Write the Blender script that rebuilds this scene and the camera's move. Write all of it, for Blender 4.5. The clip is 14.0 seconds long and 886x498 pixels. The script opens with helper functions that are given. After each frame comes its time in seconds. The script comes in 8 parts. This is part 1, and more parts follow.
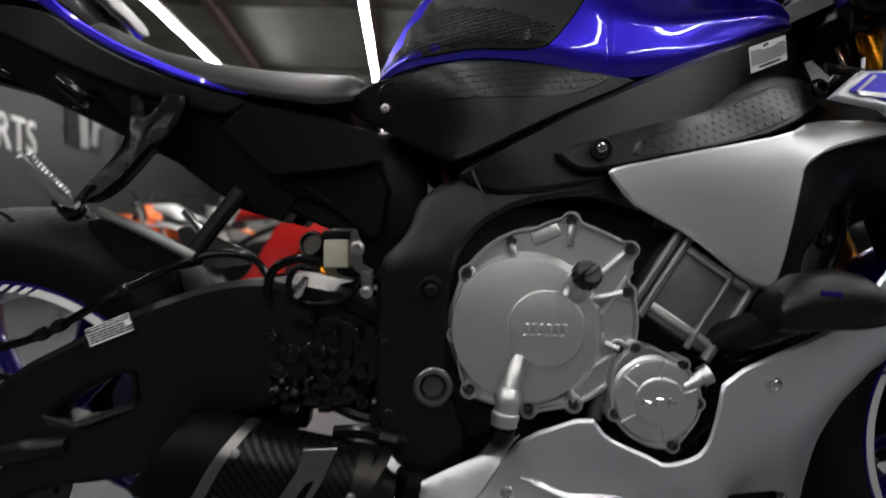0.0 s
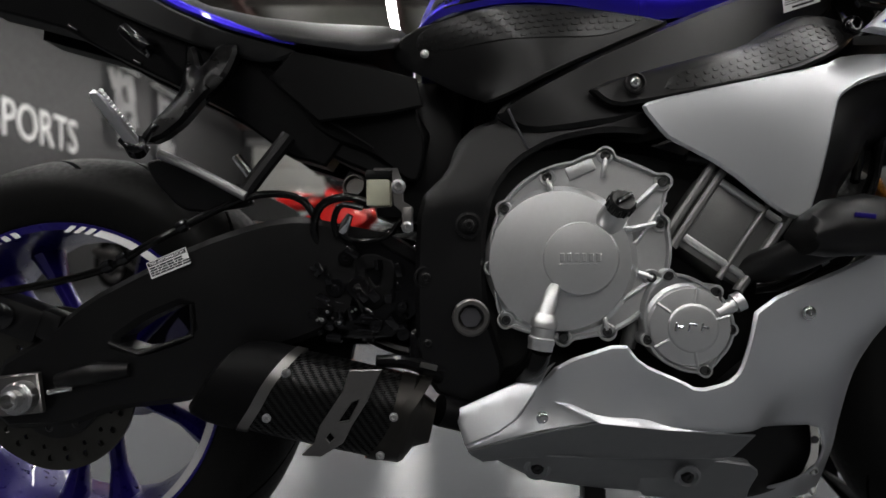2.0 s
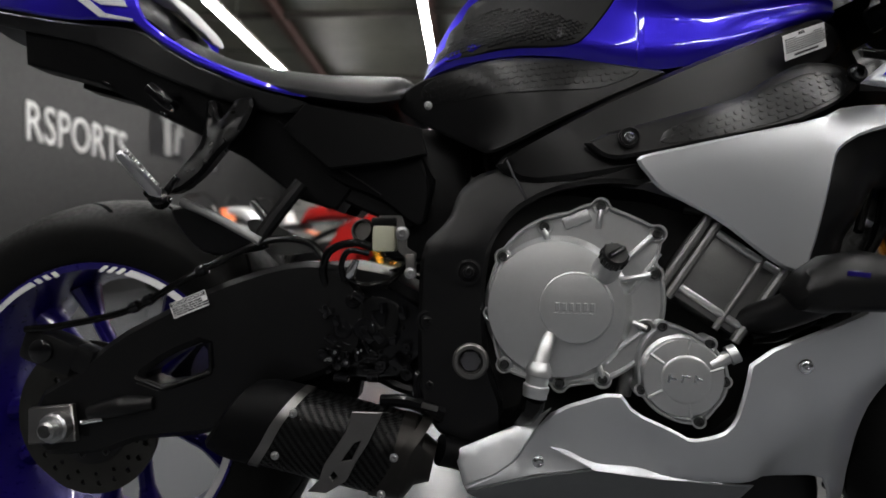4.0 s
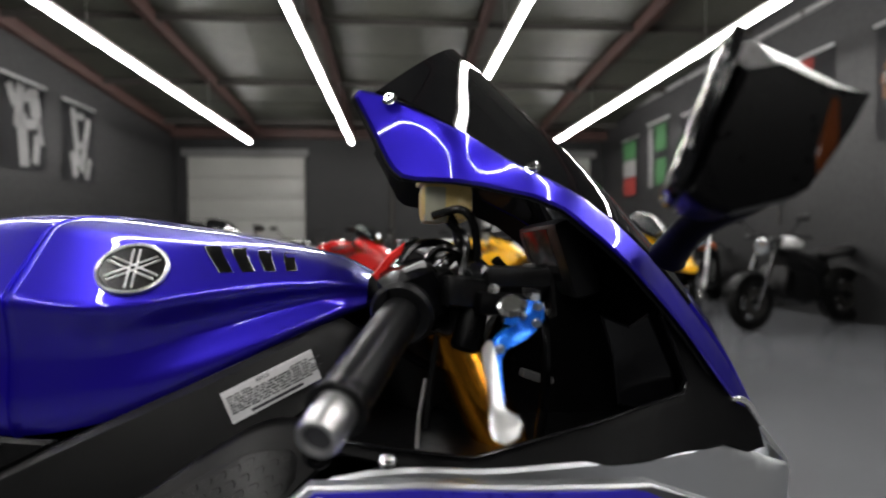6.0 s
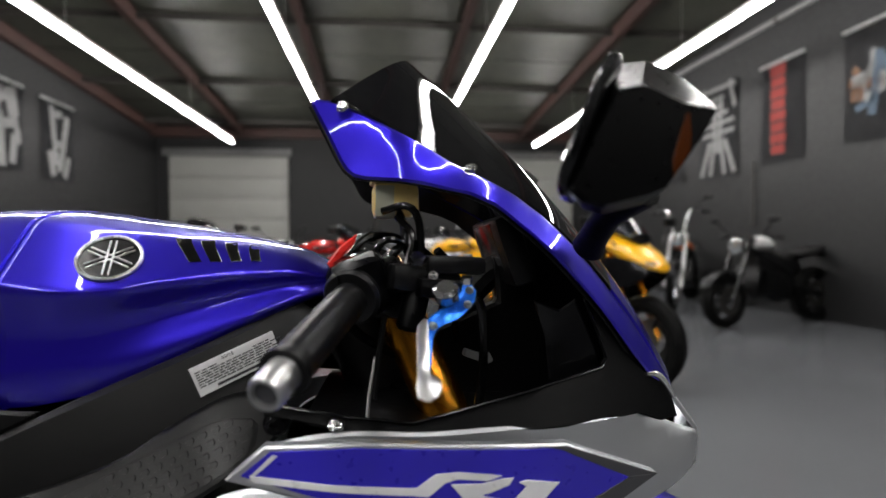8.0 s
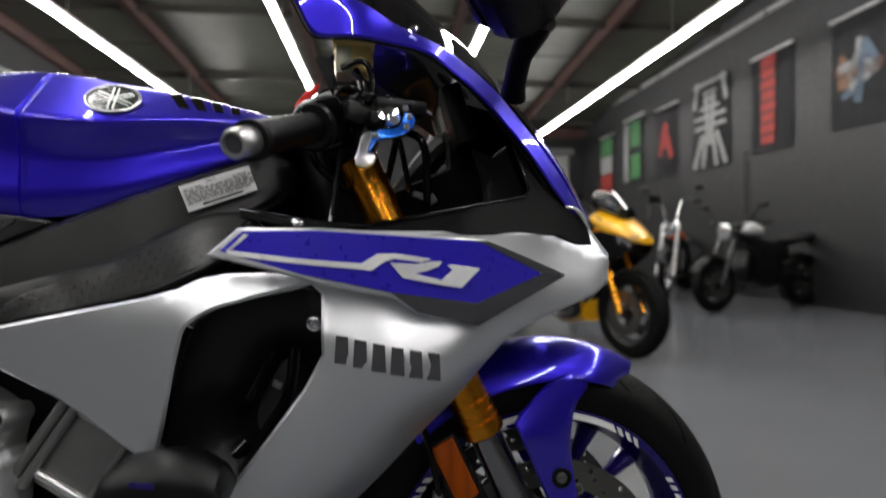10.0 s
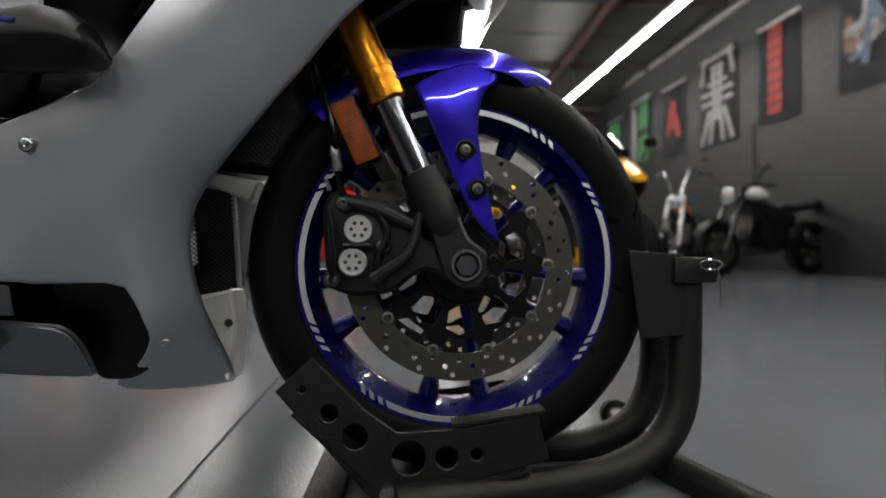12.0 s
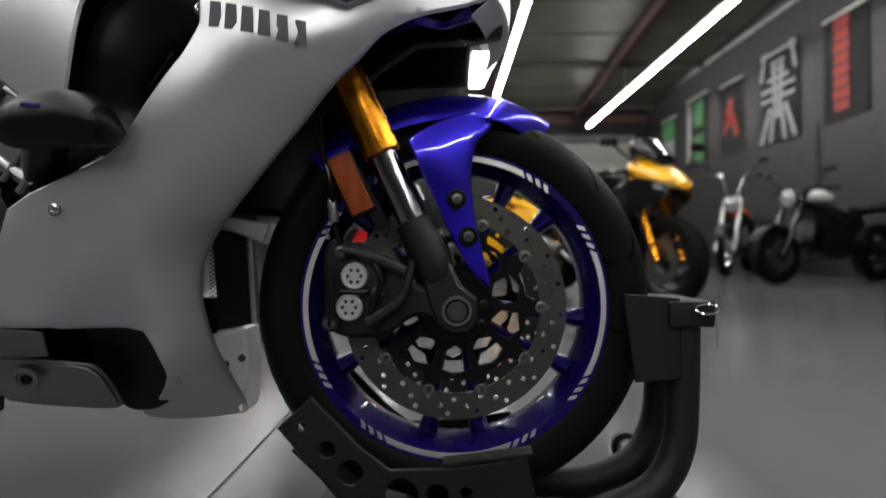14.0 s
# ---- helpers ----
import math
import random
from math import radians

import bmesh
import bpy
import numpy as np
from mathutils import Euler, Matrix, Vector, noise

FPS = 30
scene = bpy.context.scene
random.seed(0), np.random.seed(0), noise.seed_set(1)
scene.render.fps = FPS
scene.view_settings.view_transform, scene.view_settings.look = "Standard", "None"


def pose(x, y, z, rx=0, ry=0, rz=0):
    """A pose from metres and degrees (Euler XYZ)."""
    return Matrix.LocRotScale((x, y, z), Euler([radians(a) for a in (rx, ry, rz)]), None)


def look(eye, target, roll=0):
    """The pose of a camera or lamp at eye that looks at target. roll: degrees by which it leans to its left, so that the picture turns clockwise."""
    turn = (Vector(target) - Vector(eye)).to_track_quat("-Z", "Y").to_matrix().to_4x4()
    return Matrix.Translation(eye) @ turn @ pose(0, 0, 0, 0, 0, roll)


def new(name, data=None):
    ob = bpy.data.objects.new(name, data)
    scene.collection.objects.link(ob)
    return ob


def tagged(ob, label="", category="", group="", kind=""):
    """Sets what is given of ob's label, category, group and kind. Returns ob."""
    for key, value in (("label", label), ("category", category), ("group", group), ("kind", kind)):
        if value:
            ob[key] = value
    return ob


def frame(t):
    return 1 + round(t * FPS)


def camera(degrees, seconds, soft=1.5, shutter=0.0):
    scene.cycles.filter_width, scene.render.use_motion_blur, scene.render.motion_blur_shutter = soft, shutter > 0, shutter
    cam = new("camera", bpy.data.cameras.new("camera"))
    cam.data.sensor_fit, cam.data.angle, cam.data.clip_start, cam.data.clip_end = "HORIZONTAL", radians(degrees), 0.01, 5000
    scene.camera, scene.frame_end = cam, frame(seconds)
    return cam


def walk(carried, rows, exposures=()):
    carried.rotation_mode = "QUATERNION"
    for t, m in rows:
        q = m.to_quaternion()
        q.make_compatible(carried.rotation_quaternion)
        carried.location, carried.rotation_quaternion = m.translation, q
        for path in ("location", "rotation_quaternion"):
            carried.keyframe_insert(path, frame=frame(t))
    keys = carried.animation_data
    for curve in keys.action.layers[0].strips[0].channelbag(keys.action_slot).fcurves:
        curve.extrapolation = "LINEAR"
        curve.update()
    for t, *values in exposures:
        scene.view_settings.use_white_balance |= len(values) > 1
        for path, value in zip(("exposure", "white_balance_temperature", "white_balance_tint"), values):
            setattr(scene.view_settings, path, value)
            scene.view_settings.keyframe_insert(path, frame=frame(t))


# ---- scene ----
# camera and its walk
cam = camera(78.71, 14.0, soft=1.5, shutter=0.3)
PATH = [
    (0, (0.5552, -0.8144, 0.5929), (0.6379, 1.1839, 0.6071), 0.03),
    (0.5, (0.5086, -0.8739, 0.5018), (0.5589, 1.1255, 0.5143), -0.04),
    (1, (0.5077, -0.865, 0.488), (0.5384, 1.1348, 0.4902), -0.08),
    (1.5, (0.5229, -0.8418, 0.5055), (0.5416, 1.1581, 0.521), -0.01),
    (2, (0.5386, -0.8428, 0.5131), (0.5284, 1.1571, 0.529), 0.02),
    (2.2, (0.5429, -0.8403, 0.5174), (0.52, 1.1596, 0.5328), -0.01),
    (4.3, (0.6077, -0.8844, 0.5975), (0.4589, 1.1099, 0.6239), 0.29),
    (4.5, (0.6395, -0.897, 0.6786), (0.5839, 1.102, 0.7026), 0.09),
    (5, (0.8119, -0.8509, 0.8585), (0.8353, 1.1489, 0.8728), 0.08),
    (5.5, (1.0033, -0.7303, 0.9449), (1.0633, 1.2687, 0.9568), -0.02),
    (6, (1.1177, -0.6371, 0.9654), (1.2255, 1.36, 0.9612), -0.13),
    (6.5, (1.1532, -0.6623, 0.9682), (1.2921, 1.3329, 0.9683), -0.16),
    (7, (1.1503, -0.6851, 0.9646), (1.3122, 1.3084, 0.9623), -0.08),
    (9.5, (1.1792, -0.7485, 0.8866), (1.3419, 1.2449, 0.8899), -0.12),
    (10, (1.2052, -0.8117, 0.7691), (1.3674, 1.1817, 0.7766), -0.12),
    (10.5, (1.2439, -0.8003, 0.6234), (1.3984, 1.1936, 0.6359), -0.13),
    (11, (1.2951, -0.8063, 0.4522), (1.4439, 1.1881, 0.4693), 0.02),
    (11.5, (1.3465, -0.8224, 0.3441), (1.5074, 1.171, 0.3651), 0.04),
    (12, (1.35, -0.8144, 0.3308), (1.4631, 1.1822, 0.3545), 0.03),
    (12.5, (1.341, -0.8073, 0.3282), (1.3599, 1.1925, 0.3525), 0.08),
    (13, (1.3674, -0.8092, 0.3285), (1.3, 1.1895, 0.3521), 0.14),
    (13.5, (1.3897, -0.8149, 0.3278), (1.3114, 1.1834, 0.3543), 0.09),
    (14, (1.4281, -0.8452, 0.3925), (1.3521, 1.1532, 0.4155), 0.07),
]
# the machine leans a little in its chock; the path is given in the machine's own axes
LEAN = pose(0, 0, 0.005) @ pose(0, 0, 0, 0.84, -0.35, 0).inverted()
walk(cam, [(t, LEAN @ look(eye, target, roll)) for t, eye, target, roll in PATH])

# light: bare tubes under a dark workshop roof, seen by a lens at a wide stop
cam.data.dof.use_dof = True
cam.data.dof.focus_distance = 0.63
cam.data.dof.aperture_fstop = 3.0
scene.view_settings.exposure = 0.0
world = bpy.data.worlds.new("workshop_air")
world.use_nodes = True
world.node_tree.nodes["Background"].inputs[0].default_value = (0.5, 0.55, 0.6, 1)
world.node_tree.nodes["Background"].inputs[1].default_value = 0.0005
scene.world = world
TUBE_POWER = 54.0

# materials
def mat(name, col, rough=0.5, metal=0.0, vary=0.12, scale=8.0, bump=0.0, bump_scale=200.0, coat=0.0, fine=0.06, spec=0.5, dirt=0.0, object_random=0.0, gloss=0.12):
    """Principled surface with two scales of tone change, uneven gloss and fine relief."""
    m = bpy.data.materials.new(name)
    m.use_nodes = True
    nt = m.node_tree
    p = nt.nodes["Principled BSDF"]
    tc = nt.nodes.new("ShaderNodeTexCoord")

    def noise_node(s, detail):
        n = nt.nodes.new("ShaderNodeTexNoise")
        n.inputs["Scale"].default_value = s
        n.inputs["Detail"].default_value = detail
        nt.links.new(tc.outputs["Object"], n.inputs["Vector"])
        return n

    big, small = noise_node(scale, 4), noise_node(scale * 14, 3)
    both = nt.nodes.new("ShaderNodeMath")
    both.operation = "MULTIPLY_ADD"
    nt.links.new(small.outputs[0], both.inputs[0])
    both.inputs[1].default_value = fine / max(vary, 1e-3)
    nt.links.new(big.outputs[0], both.inputs[2])
    ramp = nt.nodes.new("ShaderNodeMapRange")
    k = fine / max(vary, 1e-3)
    ramp.inputs[1].default_value, ramp.inputs[2].default_value = 0.5 + 0.5 * k - 0.25 * (1 + 0.6 * k), 0.5 + 0.5 * k + 0.25 * (1 + 0.6 * k)
    ramp.inputs[3].default_value, ramp.inputs[4].default_value = 1 - vary, 1 + vary
    nt.links.new(both.outputs[0], ramp.inputs[0])
    mul = nt.nodes.new("ShaderNodeVectorMath")
    mul.operation = "SCALE"
    mul.inputs[0].default_value = col[:3]
    nt.links.new(ramp.outputs[0], mul.inputs["Scale"])
    out = mul.outputs[0]
    if object_random:
        info = nt.nodes.new("ShaderNodeObjectInfo")
        rr = nt.nodes.new("ShaderNodeMapRange")
        rr.inputs[3].default_value, rr.inputs[4].default_value = 1 - object_random, 1 + object_random
        nt.links.new(info.outputs["Random"], rr.inputs[0])
        m2 = nt.nodes.new("ShaderNodeVectorMath")
        m2.operation = "SCALE"
        nt.links.new(out, m2.inputs[0])
        nt.links.new(rr.outputs[0], m2.inputs["Scale"])
        out = m2.outputs[0]
    nt.links.new(out, p.inputs["Base Color"])
    rr = nt.nodes.new("ShaderNodeMapRange")
    rr.inputs[1].default_value, rr.inputs[2].default_value = 0.3, 0.7
    rr.inputs[3].default_value, rr.inputs[4].default_value = rough * (1 - gloss), min(1.0, rough * (1 + gloss) + dirt)
    nt.links.new(small.outputs[0], rr.inputs[0])
    nt.links.new(rr.outputs[0], p.inputs["Roughness"])
    p.inputs["Metallic"].default_value = metal
    p.inputs["Coat Weight"].default_value = coat
    p.inputs["Coat Roughness"].default_value = 0.03
    p.inputs["Specular IOR Level"].default_value = spec
    if bump:
        bn = noise_node(bump_scale, 2)
        b = nt.nodes.new("ShaderNodeBump")
        b.inputs["Strength"].default_value = bump
        b.inputs["Distance"].default_value = 0.001
        nt.links.new(bn.outputs[0], b.inputs["Height"])
        nt.links.new(b.outputs[0], p.inputs["Normal"])
    return m


def cells(name, col, col2, rough, sx, sy, sz, bump=0.6, metal=0.0, kind="check", rot=0.0, weave=False):
    """A woven or stamped pattern in relief: carbon twill, chequered rubber, tread plate."""
    m = mat(name, col, rough, metal, vary=0.1, scale=20)
    nt = m.node_tree
    p = nt.nodes["Principled BSDF"]
    tc = nt.nodes.new("ShaderNodeTexCoord")
    mp = nt.nodes.new("ShaderNodeMapping")
    mp.inputs["Scale"].default_value = (sx, sy, sz)
    mp.inputs["Rotation"].default_value = (0, rot, 0)
    nt.links.new(tc.outputs["Object"], mp.inputs["Vector"])
    if kind == "check":
        n = nt.nodes.new("ShaderNodeTexChecker")
        n.inputs["Scale"].default_value = 1.0
        n.inputs[1].default_value, n.inputs[2].default_value = (*col, 1), (*col2, 1)
        fac, colour = n.outputs[1], n.outputs[0]
        nt.links.new(mp.outputs[0], n.inputs["Vector"])
    else:
        n = nt.nodes.new("ShaderNodeTexVoronoi")
        n.inputs["Scale"].default_value = 1.0
        n.inputs["Randomness"].default_value = 0.0
        nt.links.new(mp.outputs[0], n.inputs["Vector"])
        mix = nt.nodes.new("ShaderNodeMix")
        mix.data_type = "RGBA"
        nt.links.new(n.outputs["Distance"], mix.inputs[0])
        mix.inputs[6].default_value, mix.inputs[7].default_value = (*col2, 1), (*col, 1)
        fac, colour = n.outputs["Distance"], mix.outputs[2]
    nt.links.new(colour, p.inputs["Base Color"])
    if weave:
        sheen = nt.nodes.new("ShaderNodeMapRange")
        sheen.inputs[3].default_value, sheen.inputs[4].default_value = 0.02, 0.32
        nt.links.new(fac, sheen.inputs[0])
        nt.links.new(sheen.outputs[0], p.inputs["Specular IOR Level"])
    b = nt.nodes.new("ShaderNodeBump")
    b.inputs["Strength"].default_value = bump
    b.inputs["Distance"].default_value = 0.0012
    nt.links.new(fac, b.inputs["Height"])
    nt.links.new(b.outputs[0], p.inputs["Normal"])
    return m


def glow(name, col, power):
    m = bpy.data.materials.new(name)
    m.use_nodes = True
    p = m.node_tree.nodes["Principled BSDF"]
    p.inputs["Base Color"].default_value = (0.8, 0.8, 0.8, 1)
    p.inputs["Emission Color"].default_value = (*col, 1)
    p.inputs["Emission Strength"].default_value = power
    return m


def clear(name, col, rough=0.03, weight=1.0, ior=1.45):
    m = mat(name, col, rough, vary=0.02)
    p = m.node_tree.nodes["Principled BSDF"]
    p.inputs["Transmission Weight"].default_value = weight
    p.inputs["IOR"].default_value = ior
    return m


BLUE = mat("blue_paint", (0.021, 0.0085, 0.47), 0.32, 0.8, vary=0.015, scale=6, coat=1.0, fine=0.006, gloss=0.01)
BLUE_DECAL = mat("blue_decal_film", (0.026, 0.016, 0.46), 0.3, 0.25, vary=0.03, scale=8, coat=0.7, fine=0.01)
BLUE_DARK = mat("blue_rim_paint", (0.0085, 0.0034, 0.115), 0.3, 0.3, vary=0.1, coat=0.45, spec=0.3)
SILVER = mat("silver_fairing_paint", (0.6, 0.613, 0.635), 0.4, 0.95, vary=0.008, scale=5, fine=0.008, gloss=0.02, bump=0.03, bump_scale=1500)
# darker copy of the silver paint: shade on the down-facing belly, put into the colour
SILVER_SHADED = mat("shaded_silver_belly_paint", (0.24, 0.245, 0.255), 0.42, 0.9, vary=0.05, scale=6, fine=0.03, bump=0.04, bump_scale=1200)
SILVER_GLOSS = mat("silver_gloss_paint", (0.66, 0.66, 0.68), 0.24, 0.75, vary=0.04, coat=0.5)
ALLOY = mat("cast_engine_alloy", (0.58, 0.586, 0.59), 0.39, 0.97, vary=0.05, scale=14, gloss=0.05, fine=0.03, bump=0.1, bump_scale=1400)
ALLOY_RAW = mat("rough_engine_casting", (0.16, 0.16, 0.158), 0.46, 0.8, vary=0.18, scale=18, bump=0.25, bump_scale=500)
CHROME = mat("polished_steel", (0.7, 0.7, 0.71), 0.14, 1.0, vary=0.06, scale=20)
SLIDER = mat("hard_chromed_slider", (0.26, 0.26, 0.27), 0.18, 1.0, vary=0.06, scale=20)
STEEL = mat("bolt_steel", (0.42, 0.42, 0.42), 0.3, 1.0, vary=0.15, scale=40)
DISC = mat("brake_disc_steel", (0.14, 0.137, 0.127), 0.4, 1.0, vary=0.2, scale=15, bump=0.15, bump_scale=300)
# the disc steel again, darkened to paint in the shadow round the rear wheel
DISC_SHADED = mat("shaded_rear_disc_steel", (0.055, 0.054, 0.05), 0.42, 1.0, vary=0.25, scale=18, bump=0.15, bump_scale=300)
GOLD = mat("gold_anodised_fork", (0.62, 0.25, 0.02), 0.26, 1.0, vary=0.03, scale=15, fine=0.02, gloss=0.02)
BLACK = mat("black_frame_paint", (0.0022, 0.0022, 0.0025), 0.38, 0.0, vary=0.2, scale=9, bump=0.08, bump_scale=700, spec=0.25)
BLACK_GLOSS = mat("gloss_black_plastic", (0.0025, 0.0025, 0.003), 0.16, 0.0, vary=0.2, spec=0.4)
PLASTIC = mat("black_grained_plastic", (0.0018, 0.0018, 0.0021), 0.48, 0.0, vary=0.2, scale=12, bump=0.3, bump_scale=1200, spec=0.08)
SATIN = mat("charcoal_satin_plastic", (0.0025, 0.0025, 0.0027), 0.38, 0.0, vary=0.14, scale=7, bump=0.1, bump_scale=900, spec=0.22)
RUBBER = mat("tyre_rubber", (0.0034, 0.0034, 0.0034), 0.55, 0.0, vary=0.25, scale=10, bump=0.1, bump_scale=300, dirt=0.1, spec=0.07)
CAST_BLACK = mat("black_anodised_casting", (0.005, 0.005, 0.0053), 0.46, 0.0, vary=0.25, scale=18, bump=0.35, bump_scale=650, spec=0.42)
GRIP_RUBBER = mat("grip_rubber", (0.0026, 0.0026, 0.003), 0.38, 0.0, vary=0.2, bump=0.2, bump_scale=400, spec=0.22)
LEATHER = mat("black_seat_vinyl", (0.012, 0.012, 0.012), 0.38, 0.0, vary=0.12, scale=9, bump=0.12, bump_scale=900, spec=1.0)
PAD = mat("tank_pad_rubber", (0.0022, 0.0022, 0.0024), 0.4, 0.0, vary=0.2, scale=15, bump=0.25, bump_scale=900, spec=0.2)
DIAMOND = mat("stamped_gloss_plastic", (0.0022, 0.0022, 0.0024), 0.34, 0.0, vary=0.1, scale=20, spec=0.3)
CARBON = cells("carbon_twill", (0.0008, 0.0008, 0.0008), (0.0026, 0.0026, 0.0027), 0.3, 150, 0.001, 620, 0.25, kind="check", rot=0.95, weave=True)
MESH = cells("radiator_mesh", (0.003, 0.003, 0.003), (0.02, 0.02, 0.02), 0.45, 170, 170, 170, 1.0, kind="cell", rot=0.78)
AMBER = cells("amber_reflector", (0.06, 0.011, 0.0004), (0.34, 0.062, 0.001), 0.22, 330, 330, 330, 0.9, kind="cell", rot=0.45)
AMBER.node_tree.nodes["Principled BSDF"].inputs["Specular IOR Level"].default_value = 0.2
ORANGE_RES = mat("yellowed_fluid_bottle", (0.62, 0.46, 0.16), 0.3, 0.0, vary=0.08, coat=0.2)
PALE_RES = mat("milky_fluid_bottle", (0.34, 0.34, 0.26), 0.35, 0.0, vary=0.05)
LEVER_BLUE = mat("blue_anodised_lever", (0.01, 0.16, 0.78), 0.25, 0.6, vary=0.08, scale=30)
RED = mat("red_switch_plastic", (0.65, 0.02, 0.015), 0.3, 0.0, vary=0.1)
PAPER = mat("white_label_film", (0.85, 0.85, 0.85), 0.4, 0.0, vary=0.05)
INK = mat("dark_print", (0.03, 0.03, 0.035), 0.5, 0.0, vary=0.1)
GREY_PRINT = mat("charcoal_decal", (0.045, 0.045, 0.05), 0.4, 0.1, vary=0.08)
WHITE_DECAL = mat("silver_white_decal", (0.66, 0.66, 0.68), 0.3, 0.1, vary=0.05, coat=0.4)
RIM_TAPE = mat("grey_rim_tape", (0.5, 0.5, 0.51), 0.4, 0.1, vary=0.06)
TITAN = mat("brushed_titanium", (0.17, 0.165, 0.16), 0.33, 0.95, vary=0.12, scale=25)
STAND = mat("black_powder_coat", (0.0042, 0.0042, 0.0042), 0.5, 0.0, vary=0.35, scale=14, bump=0.6, bump_scale=480, dirt=0.08, spec=0.36)
SMOKE = clear("smoked_screen", (0.012, 0.012, 0.014), 0.02, 0.6)
LENS_GLASS = clear("lamp_glass", (0.9, 0.93, 0.95), 0.03, 0.9)
MIRROR = mat("mirror_silvering", (0.85, 0.86, 0.87), 0.015, 1.0, vary=0.01)
MIRROR_BLACK = mat("mirror_housing_black", (0.0012, 0.0012, 0.0014), 0.3, 0.0, vary=0.2, spec=0.08)
HOSE = mat("black_hose", (0.0016, 0.0016, 0.0016), 0.16, 0.0, vary=0.2, spec=0.22)
PALE_ALLOY = mat("pale_pressed_alloy", (0.68, 0.68, 0.67), 0.45, 0.3, vary=0.08, scale=20)
ALU = mat("satin_turned_aluminium", (0.55, 0.55, 0.55), 0.34, 1.0, vary=0.08, scale=30)

FLOOR = mat("grey_epoxy_floor", (0.106, 0.11, 0.118), 0.085, 0.0, vary=0.06, scale=0.8, fine=0.015, spec=0.1, gloss=0.03, bump=0.5, bump_scale=170)
WALL = mat("charcoal_wall_paint", (0.006, 0.006, 0.0066), 0.6, 0.0, vary=0.08, scale=1.5, bump=0.1, bump_scale=120)
FOIL = mat("faced_roof_insulation", (0.028, 0.029, 0.0225), 0.5, 0.15, vary=0.6, scale=1.3, fine=0.2, bump=0.5, bump_scale=14)
BEAM = mat("red_oxide_beam", (0.032, 0.0125, 0.0095), 0.6, 0.0, vary=0.3, scale=3)
PURLIN = mat("dark_steel_purlin", (0.032, 0.029, 0.026), 0.6, 0.2, vary=0.25, scale=4)
SHUTTER = mat("white_shutter", (0.32, 0.32, 0.30), 0.5, 0.0, vary=0.06, scale=2)
TUBE = glow("lit_tube", (1.0, 0.98, 0.95), TUBE_POWER)
SIGN_WHITE = mat("white_sign_letter", (0.5, 0.5, 0.5), 0.5, 0.0, vary=0.04)
CLOTH_BLACK = mat("black_banner_cloth", (0.02, 0.02, 0.022), 0.8, 0.0, vary=0.2, bump=0.3, bump_scale=30)


def grooved(name, centre, half_width):
    """Tyre rubber with slanted tread cuts round the axle."""
    m = mat(name, (0.0035, 0.0035, 0.0035), 0.5, vary=0.25, scale=10, dirt=0.08, spec=0.2)
    nt = m.node_tree
    p = nt.nodes["Principled BSDF"]
    tc = nt.nodes.new("ShaderNodeTexCoord")
    sep = nt.nodes.new("ShaderNodeSeparateXYZ")
    nt.links.new(tc.outputs["Object"], sep.inputs[0])

    def calc(op, a, b=0.0, c=0.0):
        n = nt.nodes.new("ShaderNodeMath")
        n.operation = op
        for i, v in enumerate((a, b, c)):
            if isinstance(v, (int, float)):
                n.inputs[i].default_value = v
            else:
                nt.links.new(v, n.inputs[i])
        return n.outputs[0]

    x = calc("SUBTRACT", sep.outputs[0], centre[0])
    z = calc("SUBTRACT", sep.outputs[2], centre[2])
    turn = calc("DIVIDE", calc("ARCTAN2", z, x), 2 * math.pi)
    side = calc("ABSOLUTE", sep.outputs[1])
    wave = calc("FRACT", calc("ADD", calc("MULTIPLY", turn, 15.0), calc("MULTIPLY", side, 11.0 / half_width * 0.1)))
    line = calc("LESS_THAN", calc("ABSOLUTE", calc("SUBTRACT", wave, 0.5)), 0.035)
    band = calc("MULTIPLY", calc("GREATER_THAN", side, half_width * 0.18), calc("LESS_THAN", side, half_width * 0.8))
    every = calc("LESS_THAN", calc("FRACT", calc("MULTIPLY", calc("FLOOR", calc("ADD", calc("MULTIPLY", turn, 15.0), calc("MULTIPLY", side, 11.0 / half_width * 0.1))), 0.37)), 0.8)
    cut = calc("MULTIPLY", calc("MULTIPLY", line, band), every)
    b = nt.nodes.new("ShaderNodeBump")
    b.inputs["Strength"].default_value = 1.0
    b.inputs["Distance"].default_value = 0.003
    b.invert = True
    deep = nt.nodes.new("ShaderNodeMapRange")
    deep.inputs[3].default_value, deep.inputs[4].default_value = 0.1, 0.0
    nt.links.new(cut, deep.inputs[0])
    nt.links.new(deep.outputs[0], p.inputs["Specular IOR Level"])
    nt.links.new(cut, b.inputs["Height"])
    nt.links.new(b.outputs[0], p.inputs["Normal"])
    return m

# tools for building
from mathutils.geometry import delaunay_2d_cdt


def part(name, bm, material, parent=None, label="", sharp=35):
    """Links a bmesh as one mesh object, under its thing or part."""
    bmesh.ops.recalc_face_normals(bm, faces=bm.faces)
    me = bpy.data.meshes.new(name)
    bm.to_mesh(me)
    bm.free()
    for poly in me.polygons:
        poly.use_smooth = True
    me.set_sharp_from_angle(angle=radians(sharp))
    me.materials.append(material)
    ob = new(name, me)
    if parent:
        ob.parent = parent
    if label:
        tagged(ob, label)
    return ob


def thing(name, label, category, at=None, group="", kind=""):
    ob = new(name)
    ob.empty_display_size = 0.1
    if at is not None:
        ob.matrix_basis = at
    return tagged(ob, label, category, group, kind)


